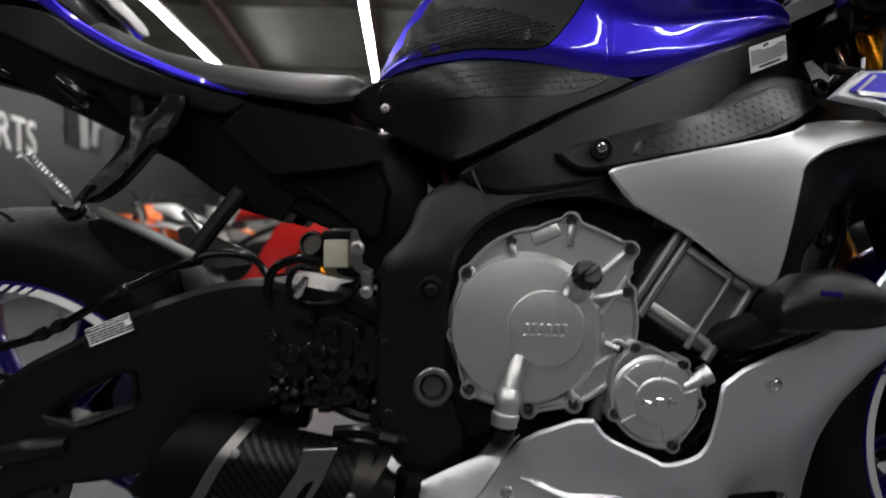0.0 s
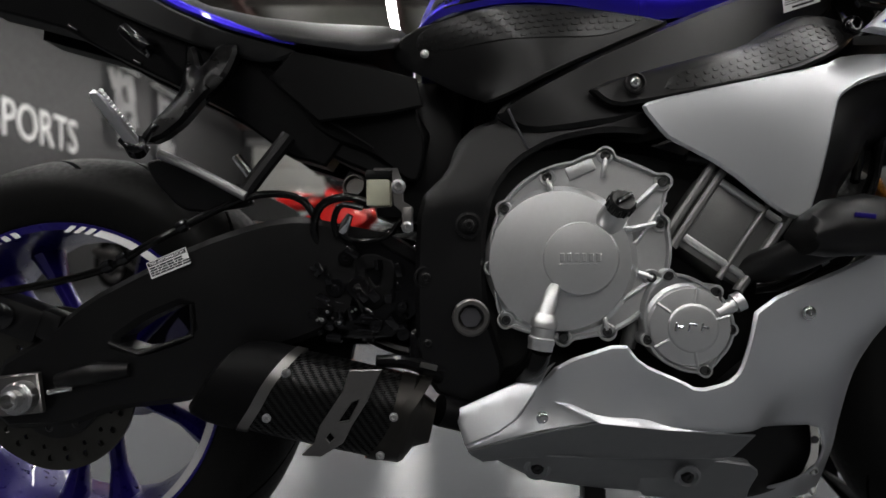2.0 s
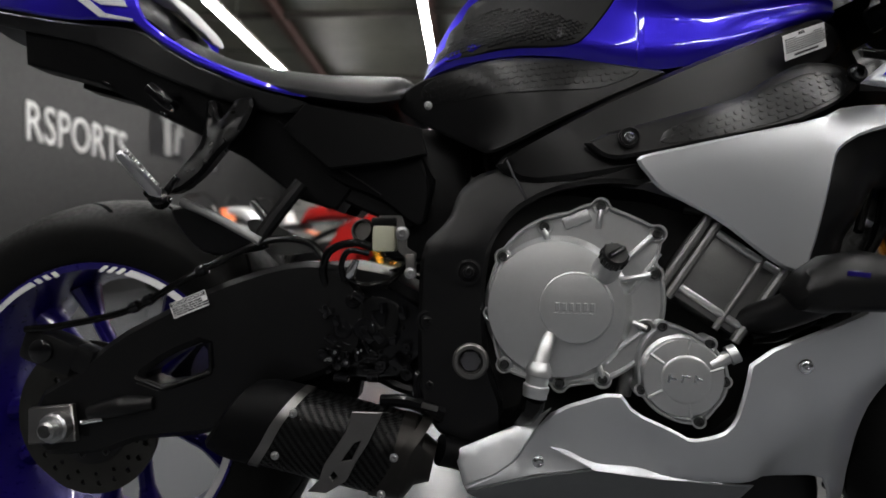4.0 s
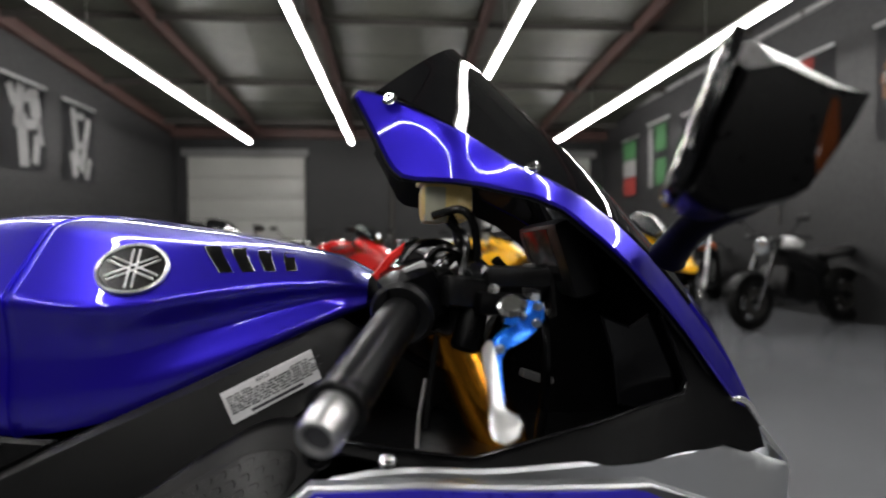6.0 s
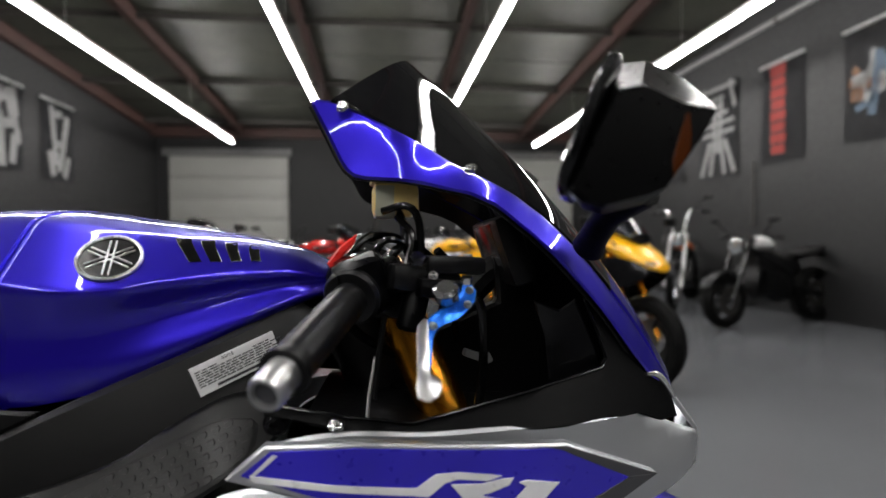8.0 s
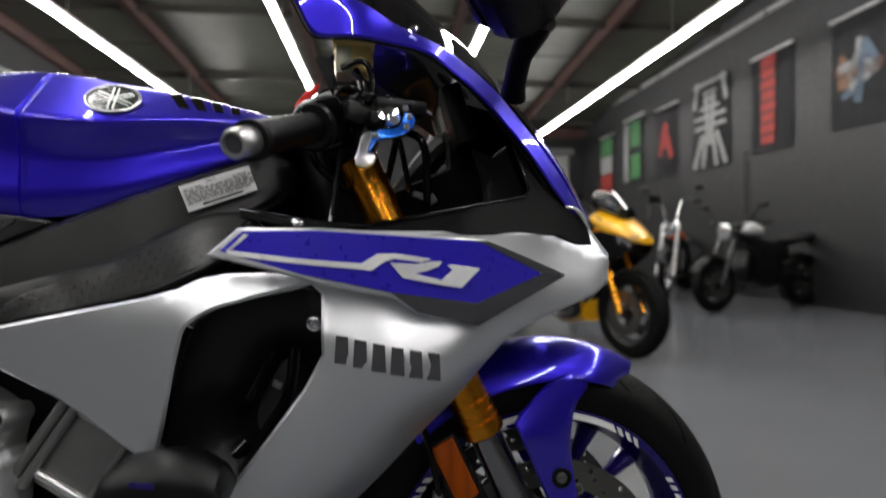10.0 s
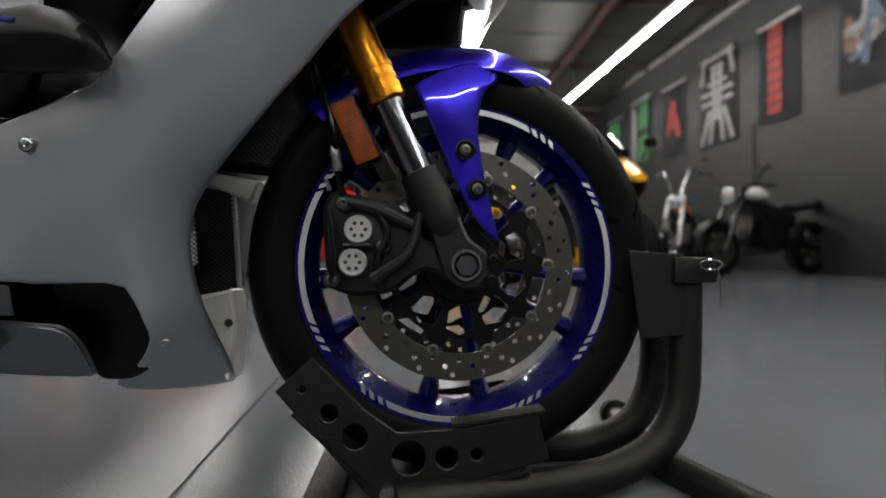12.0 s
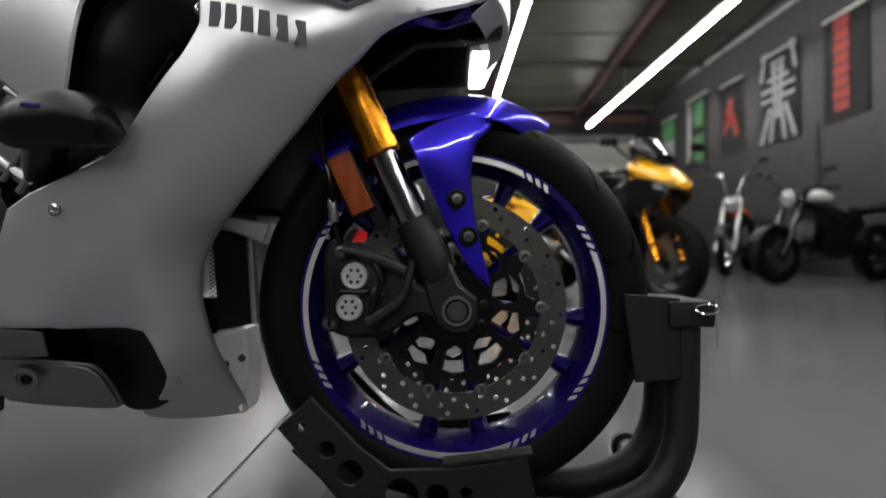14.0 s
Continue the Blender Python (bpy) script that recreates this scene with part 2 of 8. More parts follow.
def loft(rings, close=True, caps=True, bm=None):
    """Skin over rings of equal length."""
    bm = bm or bmesh.new()
    vs = [[bm.verts.new(p) for p in ring] for ring in rings]
    n = len(rings[0])
    for a, b in zip(vs, vs[1:]):
        for i in range(n if close else n - 1):
            j = (i + 1) % n
            bm.faces.new((a[i], a[j], b[j], b[i]))
    if caps and close:
        bm.faces.new(vs[0][::-1])
        bm.faces.new(vs[-1])
    return bm


def curve(points, steps=6):
    """A smooth line through points."""
    p = [Vector(q) for q in points]
    if len(p) < 3:
        return p
    p = [2 * p[0] - p[1]] + p + [2 * p[-1] - p[-2]]
    out = []
    for a, b, c, d in zip(p, p[1:], p[2:], p[3:]):
        for k in range(steps):
            t = k / steps
            out.append(0.5 * (2 * b + (c - a) * t + (2 * a - 5 * b + 4 * c - d) * t * t + (3 * b - a - 3 * c + d) * t**3))
    return out + [p[-2]]


def tube(points, r, seg=12, steps=6, bm=None, smooth=True, flat=1.0):
    """A round bar along a line; r is one radius or one for each point given."""
    line = curve(points, steps) if smooth and len(points) > 2 else [Vector(q) for q in points]
    rr = [r] * len(line) if isinstance(r, (int, float)) else [float(v) for v in np.interp(np.linspace(0, 1, len(line)), np.linspace(0, 1, len(r)), r)]
    rings, side = [], None
    for i, p in enumerate(line):
        d = (line[min(i + 1, len(line) - 1)] - line[max(i - 1, 0)]).normalized()
        if side is None:
            side = d.orthogonal().normalized()
        side = (side - d * side.dot(d)).normalized()
        up = d.cross(side)
        rings.append([p + rr[i] * (math.cos(a) * side + flat * math.sin(a) * up) for a in np.linspace(0, 2 * math.pi, seg, endpoint=False)])
    return loft(rings, bm=bm)


def lathe(profile, at=(0, 0, 0), axis=(0, -1, 0), seg=32, bm=None, ends=True):
    """Turned part: profile of (radius, height along axis)."""
    q = Vector((0, 0, 1)).rotation_difference(Vector(axis)).to_matrix()
    rings = [[Vector(at) + q @ Vector((max(r, 1e-4) * math.cos(a), max(r, 1e-4) * math.sin(a), h)) for a in np.linspace(0, 2 * math.pi, seg, endpoint=False)] for r, h in profile]
    return loft(rings, caps=ends, bm=bm)


def box(size, at=(0, 0, 0), turn=(0, 0, 0), bevel=0.003, bm=None, segs=2):
    """A block with rounded edges."""
    b = bmesh.new()
    bmesh.ops.create_cube(b, size=1, matrix=Matrix.Diagonal((*size, 1)))
    if bevel:
        bmesh.ops.bevel(b, geom=b.edges[:], offset=min(bevel, 0.45 * min(size)), segments=segs, affect="EDGES", profile=0.6)
    bmesh.ops.transform(b, matrix=pose(*at, *turn), verts=b.verts)
    return join(bm, b)


def join(bm, b):
    if bm is None:
        return b
    me = bpy.data.meshes.new("joined")
    b.to_mesh(me)
    b.free()
    bm.from_mesh(me)
    bpy.data.meshes.remove(me)
    return bm


def moved(bm, m):
    bmesh.ops.transform(bm, matrix=m, verts=bm.verts)
    return bm


def mirrored(bm):
    """The same part for the other side of the machine."""
    b = bm.copy()
    for v in b.verts:
        v.co.y = -v.co.y
    bmesh.ops.reverse_faces(b, faces=b.faces)
    return b


def spline_y(ctrl, relax=1e-5):
    """Thin-plate surface y(x, z) through control places (x, y, z)."""
    c = np.array(ctrl, float)
    p, y = c[:, [0, 2]], c[:, 1]

    def kern(a, b):
        d = np.linalg.norm(a[:, None] - b[None], axis=2)
        return np.where(d > 1e-9, d * d * np.log(np.maximum(d, 1e-9)), 0.0)

    n = len(p)
    a = np.zeros((n + 3, n + 3))
    a[:n, :n] = kern(p, p) + relax * np.eye(n)
    a[:n, n:] = np.c_[np.ones(n), p]
    a[n:, :n] = a[:n, n:].T
    w = np.linalg.solve(a, np.r_[y, 0, 0, 0])
    return lambda q: kern(q, p) @ w[:n] + np.c_[np.ones(len(q)), q] @ w[n:]


def rounded(outline, rounds):
    p = [np.array(q, float) for q in outline]
    for _ in range(rounds):
        p = [r for a, b in zip(p, p[1:] + p[:1]) for r in (0.8 * a + 0.2 * b, 0.2 * a + 0.8 * b)]
    return p


def resampled(p, step):
    out = []
    for a, b in zip(p, p[1:] + p[:1]):
        n = max(1, int(np.linalg.norm(b - a) / step))
        out += [a + (b - a) * k / n for k in range(n)]
    return out


def inset(p2, d):
    p = np.array(p2)
    area = np.sum(p[:, 0] * np.roll(p[:, 1], -1) - np.roll(p[:, 0], -1) * p[:, 1])
    e = np.roll(p, -1, 0) - p
    nrm = np.c_[-e[:, 1], e[:, 0]] / (np.linalg.norm(e, axis=1)[:, None] + 1e-12) * (1 if area > 0 else -1)
    m = nrm + np.roll(nrm, 1, 0)
    m /= np.maximum(np.sum(m * m, 1, keepdims=True) / 2, 0.5)
    return p + d * m


def inside(q, poly):
    x, z = q[:, 0], q[:, 1]
    hit = np.zeros(len(q), bool)
    for (x1, z1), (x2, z2) in zip(poly, np.roll(poly, -1, 0)):
        cross = (z1 > z) != (z2 > z)
        hit ^= cross & (x < (x2 - x1) * (z - z1) / (z2 - z1 + 1e-15) + x1)
    return hit


def shell(outline, ctrl=(), thick=0.004, step=0.016, roll=0.003, rounds=2, lift=0.0, holes=(), relax=1e-5):
    """A moulded panel: an outline of (x, y, z) seen from the side, bulged through extra places, with rolled edges and thickness."""
    surf = spline_y(list(outline) + list(ctrl), relax)
    loops = [np.array(resampled(rounded([(x, z) for x, _, z in o], rounds), step * 0.8)) for o in (outline, *holes)]
    bm = bmesh.new()
    ins = [inset(l, roll if i == 0 else -roll) for i, l in enumerate(loops)]
    lo, hi = loops[0].min(0), loops[0].max(0)
    gx, gz = np.meshgrid(np.arange(lo[0], hi[0], step), np.arange(lo[1], hi[1], step))
    gx[1::2] += step / 2
    g = np.c_[gx.ravel(), gz.ravel()]
    keep = inside(g, ins[0])
    for h in ins[1:]:
        keep &= ~inside(g, h)
    allb = np.concatenate(ins)
    g = g[keep]
    if len(g):
        g = g[np.linalg.norm(g[:, None] - allb[None], axis=2).min(1) > step * 0.45]
    pts = np.concatenate([allb, g]) if len(g) else allb
    edges, base = [], 0
    for l in ins:
        edges += [(base + i, base + (i + 1) % len(l)) for i in range(len(l))]
        base += len(l)
    co, _, tri, _, _, _ = delaunay_2d_cdt([Vector(q) for q in pts], edges, [], 0, 1e-7)
    co = np.array([tuple(v) for v in co])
    mid = np.array([co[list(f)].mean(0) for f in tri])
    ok = inside(mid, ins[0])
    for h in ins[1:]:
        ok &= ~inside(mid, h)
    y = surf(co) - lift
    front = [bm.verts.new((a, c, b)) for (a, b), c in zip(co, y)]
    back = [bm.verts.new((a, c + thick, b)) for (a, b), c in zip(co, y)]
    for f, good in zip(tri, ok):
        if good:
            bm.faces.new([front[i] for i in f])
            bm.faces.new([back[i] for i in f][::-1])
    base = 0
    for l, k in zip(loops, ins):
        yy = surf(l) - lift
        rim_a = [bm.verts.new((a, c + roll * 0.9, b)) for (a, b), c in zip(l, yy)]
        rim_b = [bm.verts.new((a, c + max(thick, roll * 1.4), b)) for (a, b), c in zip(l, yy)]
        n = len(l)
        for i in range(n):
            j = (i + 1) % n
            bm.faces.new((front[base + i], front[base + j], rim_a[j], rim_a[i]))
            bm.faces.new((rim_a[i], rim_a[j], rim_b[j], rim_b[i]))
            bm.faces.new((rim_b[i], rim_b[j], back[base + j], back[base + i]))
        base += n
    loose = [v for v in bm.verts if not v.link_faces]
    bmesh.ops.delete(bm, geom=loose, context="VERTS")
    return bm


def plate(points, y0, y1, bevel=0.002):
    """A flat plate cut to an outline of (x, z), from y0 to y1."""
    bm = bmesh.new()
    f = bm.faces.new([bm.verts.new((x, y0, z)) for x, z in points])
    ext = bmesh.ops.extrude_face_region(bm, geom=[f])
    for v in ext["geom"]:
        if isinstance(v, bmesh.types.BMVert):
            v.co.y = y1
    if bevel:
        bmesh.ops.bevel(bm, geom=bm.edges[:], offset=bevel, segments=1, affect="EDGES")
    return bm


def bolt(name, at, r, parent, material=None, axis=(0, -1, 0), h=0.004, label=""):
    """A hexagon-socket button head."""
    m = material or STEEL
    bm = lathe([(r * 1.25, 0), (r * 1.25, h * 0.25), (r, h * 0.3), (r * 0.95, h * 0.8), (r * 0.75, h), (r * 0.5, h), (r * 0.42, h * 0.35), (0.0003, h * 0.35)], at, axis, 18)
    return part(name, bm, m, parent, label)


def perforated(outer, holes, y0, y1):
    """A flat plate of any outline (x, z) with cut-outs right through it."""
    loops = [np.array(l, float) for l in (outer, *holes)]
    pts = np.concatenate(loops)
    edges, base = [], 0
    for l in loops:
        edges += [(base + i, base + (i + 1) % len(l)) for i in range(len(l))]
        base += len(l)
    co, _, tri, _, _, _ = delaunay_2d_cdt([Vector(q) for q in pts], edges, [], 0, 1e-7)
    co = np.array([tuple(v) for v in co])
    mid = np.array([co[list(f)].mean(0) for f in tri])
    ok = inside(mid, loops[0])
    for h in loops[1:]:
        ok &= ~inside(mid, h)
    bm = bmesh.new()
    a = [bm.verts.new((x, y0, z)) for x, z in co]
    b = [bm.verts.new((x, y1, z)) for x, z in co]
    for f, good in zip(tri, ok):
        if good:
            bm.faces.new([a[i] for i in f])
            bm.faces.new([b[i] for i in f][::-1])
    for i, j in edges:
        bm.faces.new((a[i], a[j], b[j], b[i]))
    return bm


def circle(cx, cz, r, n=12, a0=0.0):
    return [(cx + r * math.cos(a0 + 2 * math.pi * k / n), cz + r * math.sin(a0 + 2 * math.pi * k / n)) for k in range(n)]


def studs(outline, ctrl, lift, pitch, size, height, turn, margin=0.003):
    """Small raised lozenges in staggered rows over a moulded surface."""
    surf = spline_y(list(outline) + list(ctrl))
    poly = np.array([(x, z) for x, _, z in outline])
    lo, hi = poly.min(0), poly.max(0)
    c, s = math.cos(turn), math.sin(turn)
    mid, reach = (lo + hi) / 2, np.linalg.norm(hi - lo) / 2
    cells_ = []
    rows = int(reach / pitch[1]) + 1
    cols = int(reach / pitch[0]) + 1
    for j in range(-rows, rows + 1):
        for i in range(-cols, cols + 1):
            u, v = (i + 0.5 * (j % 2)) * pitch[0], j * pitch[1]
            cells_.append((mid[0] + u * c - v * s, mid[1] + u * s + v * c))
    g = np.array(cells_)
    g = g[inside(g, inset(poly, margin))]
    w, h = size[0] / 2, size[1] / 2
    shape = np.array([(-w, 0), (-w * 0.7, -h), (w * 0.7, -h), (w, 0), (w * 0.7, h), (-w * 0.7, h)])
    shape = np.c_[shape[:, 0] * c - shape[:, 1] * s, shape[:, 0] * s + shape[:, 1] * c]
    out = []
    for q in g:
        bm = bmesh.new()
        foot, top = q + shape, q + shape * 0.88
        a = [bm.verts.new((x, y - lift + 0.0005, z)) for (x, z), y in zip(foot, surf(foot))]
        b = [bm.verts.new((x, y - lift - height, z)) for (x, z), y in zip(top, surf(top))]
        for i in range(6):
            k = (i + 1) % 6
            bm.faces.new((a[i], a[k], b[k], b[i]))
        bm.faces.new(b)
        bm.faces.new(a[::-1])
        out.append(bm)
    return out

# the workshop, turned a little against the machine, under a roof that falls towards the back
ROOM_TURN = pose(0, 0, 0, 0, 0, 1.68)
X0, X1, Y0, Y1 = -4.1, 6.27, -9.0, 12.6
FALL = 0.07


def roof_z(y):
    """Height of the roof lining."""
    return 4.57 - FALL * y


def room_part(name, bm, material, label, category="", kind="structure"):
    ob = part(name, moved(bm, ROOM_TURN), material)
    return tagged(ob, label, category or name.split("_")[0], kind=kind)


def slab(x0, x1, y0, y1, z0, z1, bm=None):
    return box((x1 - x0, y1 - y0, z1 - z0), ((x0 + x1) / 2, (y0 + y1) / 2, (z0 + z1) / 2), bevel=0, bm=bm)


def sloped(x0, x1, y0, y1, low, high, bm=None):
    """A bar or wall whose top, and foot if low hangs from the roof, follow the roof's fall."""
    def foot(y):
        return low if low >= 0 else roof_z(y) + low
    rings = [[(x0, y, foot(y)), (x1, y, foot(y)), (x1, y, roof_z(y) + high), (x0, y, roof_z(y) + high)] for y in (y0, y1)]
    return join(bm, loft(rings))


JOINT_X = 1.02
fl = slab(X0 - 0.2, JOINT_X - 0.004, Y0 - 0.2, Y1 + 0.2, -0.15, 0)
fl = slab(JOINT_X + 0.004, X1 + 0.2, Y0 - 0.2, Y1 + 0.2, -0.15, 0, fl)
fl = slab(JOINT_X - 0.004, JOINT_X + 0.004, Y0 - 0.2, Y1 + 0.2, -0.15, -0.004, fl)
room_part("floor", fl, FLOOR, "glossy grey epoxy floor with a saw-cut joint")
room_part("wall_west", sloped(X0 - 0.2, X0, Y0, Y1, 0, 0.02), WALL, "charcoal painted workshop wall with white lettering")
room_part("wall_east", sloped(X1, X1 + 0.2, Y0, Y1, 0, 0.02), WALL, "charcoal painted workshop wall hung with banners")
room_part("wall_south", slab(X0 - 0.2, X1 + 0.2, Y0 - 0.2, Y0, 0, roof_z(Y0)), WALL, "plain charcoal painted workshop wall")

# back wall with two shutter openings
DOORS = ((-3.87, -1.1), (3.2, 5.97))
DOOR_H = 3.0
nb, edge = None, X0 - 0.2
for a, b in DOORS:
    nb = slab(edge, a, Y1, Y1 + 0.2, 0, roof_z(Y1), nb)
    nb = slab(a, b, Y1, Y1 + 0.2, DOOR_H, roof_z(Y1), nb)
    edge = b
nb = slab(edge, X1 + 0.2, Y1, Y1 + 0.2, 0, roof_z(Y1), nb)
room_part("wall_north", nb, WALL, "charcoal painted back wall with two shutter openings")
for n, (a, b) in enumerate(DOORS):
    d = thing(f"door_{n + 1}", "closed white sectional shutter door in the dark back wall", "door", kind="structure")
    rows = 6
    for k in range(rows):
        z0, z1 = k * DOOR_H / rows, (k + 1) * DOOR_H / rows - 0.012
        bm = box((b - a - 0.04, 0.05, z1 - z0), ((a + b) / 2, Y1 + 0.08, (z0 + z1) / 2 + 0.004), bevel=0.006)
        part("panel", moved(bm, ROOM_TURN), SHUTTER, d)
    part("header", moved(box((b - a + 0.16, 0.1, 0.16), ((a + b) / 2, Y1 - 0.052, DOOR_H + 0.08), bevel=0.01), ROOM_TURN), mat("grey_shutter_header", (0.16, 0.16, 0.16), 0.6), d)
room_part("trim_downpipe", tube([(0.97, Y1 - 0.05, 0.02), (0.97, Y1 - 0.05, roof_z(Y1) - 0.1)], 0.05, 12, smooth=False), PURLIN, "dark pipe down the back wall", "pipe")

# roof: insulation sheets between long beams, thin cross purlins under the sheets
roof = sloped(X0 - 0.2, X1 + 0.2, Y0 - 0.2, Y1 + 0.2, -0.002, 0.15)
rng = random.Random(4)
BEAMS = (-4.03, -2.09, 0.08, 2.28, 4.5)
tilt = -math.degrees(math.atan(FALL))
for i, x in enumerate(BEAMS):
    x1 = BEAMS[i + 1] if i < 4 else X1
    for j in range(18):
        y = Y0 + 0.05 + j * 1.22
        roof = box((x1 - x - 0.1, 1.19, 0.05), ((x + x1) / 2, y + 0.61, roof_z(y + 0.61) - 0.03 - rng.uniform(0, 0.02)), (tilt + rng.uniform(-0.6, 0.6), rng.uniform(-0.6, 0.6), 0), bevel=0.012, bm=roof, segs=1)
room_part("ceiling", roof, FOIL, "workshop roof lined with faced insulation sheets")
for x in BEAMS:
    b = sloped(x - 0.055, x + 0.055, Y0, Y1, -0.27, -0.245)
    b = sloped(x - 0.016, x + 0.016, Y0, Y1, -0.245, -0.03, b)
    room_part("roof_beam", b, BEAM, "dark red oxide steel roof beam", "beam")
for j in range(9):
    y = Y0 + 1.25 + j * 2.44
    room_part("roof_purlin", slab(X0, X1, y - 0.02, y + 0.02, roof_z(y) - 0.16, roof_z(y) - 0.06), PURLIN, "thin dark steel roof purlin", "purlin")
room_part("cross_girder", slab(X0, X1, 4.45, 4.6, roof_z(4.5) - 0.36, roof_z(4.5) - 0.1), BEAM, "dark red oxide girder across the roof", "beam")
room_part("cross_girder", slab(X0, X1, Y1 - 0.3, Y1 - 0.16, roof_z(Y1) - 0.3, roof_z(Y1) - 0.08), BEAM, "dark red oxide girder along the back wall", "beam")
room_part("trim_conduit", tube([(X1 - 0.03, 6.25, 1.15), (X1 - 0.03, 6.25, 2.02)], 0.014, 8, smooth=False), PURLIN, "thin electrical conduit up the dark wall", "conduit")

# lamps: four long bare tubes under the beams
TUBE_Z, SOUTH = 3.11, -6.2
for x in (-2.055, 0.12, 2.294, 4.58):
    lamp = thing("tube_lamp", "long bare white tube lamp hung under the roof", "lamp", group="ceiling tube lamps")
    y = 11.3
    part("tube", moved(tube([(x, SOUTH + (y - SOUTH) * k / 24, TUBE_Z) for k in range(25)], 0.033, 10, smooth=False), ROOM_TURN), TUBE, lamp)
    part("housing", moved(box((0.07, y - SOUTH, 0.03), (x, (y + SOUTH) / 2, TUBE_Z + 0.06), bevel=0.006), ROOM_TURN), PURLIN, lamp)
    for k in range(5):
        yy = SOUTH + 0.6 + k * 3.6
        part("hanger", moved(tube([(x, yy, TUBE_Z + 0.07), (x, yy, roof_z(yy) - 0.2)], 0.004, 6, smooth=False), ROOM_TURN), STEEL, lamp)
# a pale strip fixed along the dark wall
strip = thing("wall_strip", "pale unlit strip fixed high along the dark wall", "strip")
part("casing", moved(box((0.05, 10.0, 0.06), (X1 - 0.026, 7.2, 3.8), bevel=0.008), ROOM_TURN), mat("pale_strip_casing", (0.16, 0.16, 0.16), 0.45), strip)
for yy in (3.0, 5.8, 8.6, 11.4):
    part("bracket", moved(box((0.012, 0.05, 0.1), (X1 - 0.056, yy, 3.8), bevel=0.003), ROOM_TURN), PURLIN, strip)

# the blue and silver sports motorcycle: bodywork
BIKE = thing("motorcycle", "blue and silver sports motorcycle held in a black front wheel chock", "motorcycle", LEAN)


def both(name, bm, material, label="", parent=None, label_far=""):
    """A part and its twin on the far side."""
    twin = mirrored(bm)
    a = part(name, bm, material, parent or BIKE, label)
    part(name, twin, material, parent or BIKE, label_far or label)
    return a


# fuel tank: cross-sections along the machine
TX = [0.498, 0.515, 0.54, 0.58, 0.63, 0.70, 0.78, 0.86, 0.94, 1.00, 1.045, 1.07]
TOPZ = [0.836, 0.866, 0.908, 0.958, 0.986, 1.002, 1.003, 0.992, 0.979, 0.966, 0.952, 0.938]
BOTZ = [0.806, 0.812, 0.819, 0.825, 0.829, 0.824, 0.808, 0.818, 0.850, 0.878, 0.897, 0.904]
BOTY = [0.12, 0.145, 0.157, 0.166, 0.17, 0.172, 0.17, 0.16, 0.141, 0.122, 0.104, 0.087]
CRZ = [0.829, 0.854, 0.892, 0.936, 0.957, 0.945, 0.9255, 0.9165, 0.9255, 0.931, 0.931, 0.926]
CRY = [0.085, 0.112, 0.126, 0.136, 0.146, 0.16, 0.177, 0.18, 0.15, 0.122, 0.104, 0.085]
RIY = [0.05, 0.065, 0.075, 0.083, 0.09, 0.10, 0.118, 0.124, 0.11, 0.09, 0.078, 0.06]
RIZ = [0.004, 0.005, 0.006, 0.008, 0.010, 0.012, 0.015, 0.016, 0.014, 0.011, 0.008, 0.005]
DENT = [0.0, 0.0, 0.0, 0.0, 0.0, 0.001, 0.006, 0.015, 0.018, 0.014, 0.008, 0.003]


def hermite(x, xs, vs):
    """Smooth value at x through the stations."""
    i = max(0, min(len(xs) - 2, int(np.searchsorted(xs, x)) - 1))
    m = np.gradient(np.array(vs), np.array(xs))
    h = xs[i + 1] - xs[i]
    t = (x - xs[i]) / h
    return float(vs[i] * (2 * t**3 - 3 * t**2 + 1) + m[i] * h * (t**3 - 2 * t**2 + t) + vs[i + 1] * (3 * t**2 - 2 * t**3) + m[i + 1] * h * (t**3 - t**2))


def filleted(points, radii, steps=6):
    """A line of (u, v) with its corners rounded off, each by its own setback."""
    p = [np.array(q, float) for q in points]
    out = [p[0]]
    for a, b, c, r in zip(p, p[1:], p[2:], radii):
        ua, uc = a - b, c - b
        la, lc = np.linalg.norm(ua), np.linalg.norm(uc)
        p1, p2 = b + ua / la * min(r, la * 0.48), b + uc / lc * min(r, lc * 0.48)
        out += [(1 - t) ** 2 * p1 + 2 * t * (1 - t) * b + t * t * p2 for t in np.linspace(0, 1, steps)]
    return out + [p[-1]]


def tank_half(x):
    """Half of the tank's section: flat crown, ridge, slanted badge panel, crest, hollow flank and lower swell."""
    tz, bz, by, cz, cy, ry, rz, dent = (hermite(x, TX, v) for v in (TOPZ, BOTZ, BOTY, CRZ, CRY, RIY, RIZ, DENT))
    key = [(0, tz), (ry * 0.6, tz - rz * 0.3), (ry, tz - rz), (cy, cz), ((cy * 2 + by) / 3 - dent, cz + (bz - cz) * 0.33), ((cy + by) / 2 - dent * 0.75, cz + (bz - cz) * 0.55), (by + 0.001, cz + (bz - cz) * 0.82), (by - 0.006, bz)]
    return [tuple(q) for q in filleted(key, (0.03, 0.012, 0.009, 0.02, 0.02, 0.014))]


def tank_y(x, z):
    """Half-width of the tank at a height."""
    h = tank_half(x)
    h = [q for q in h if q[0] > 0.03]
    zs, ys = [q[1] for q in h][::-1], [q[0] for q in h][::-1]
    return float(np.interp(z, zs, ys))


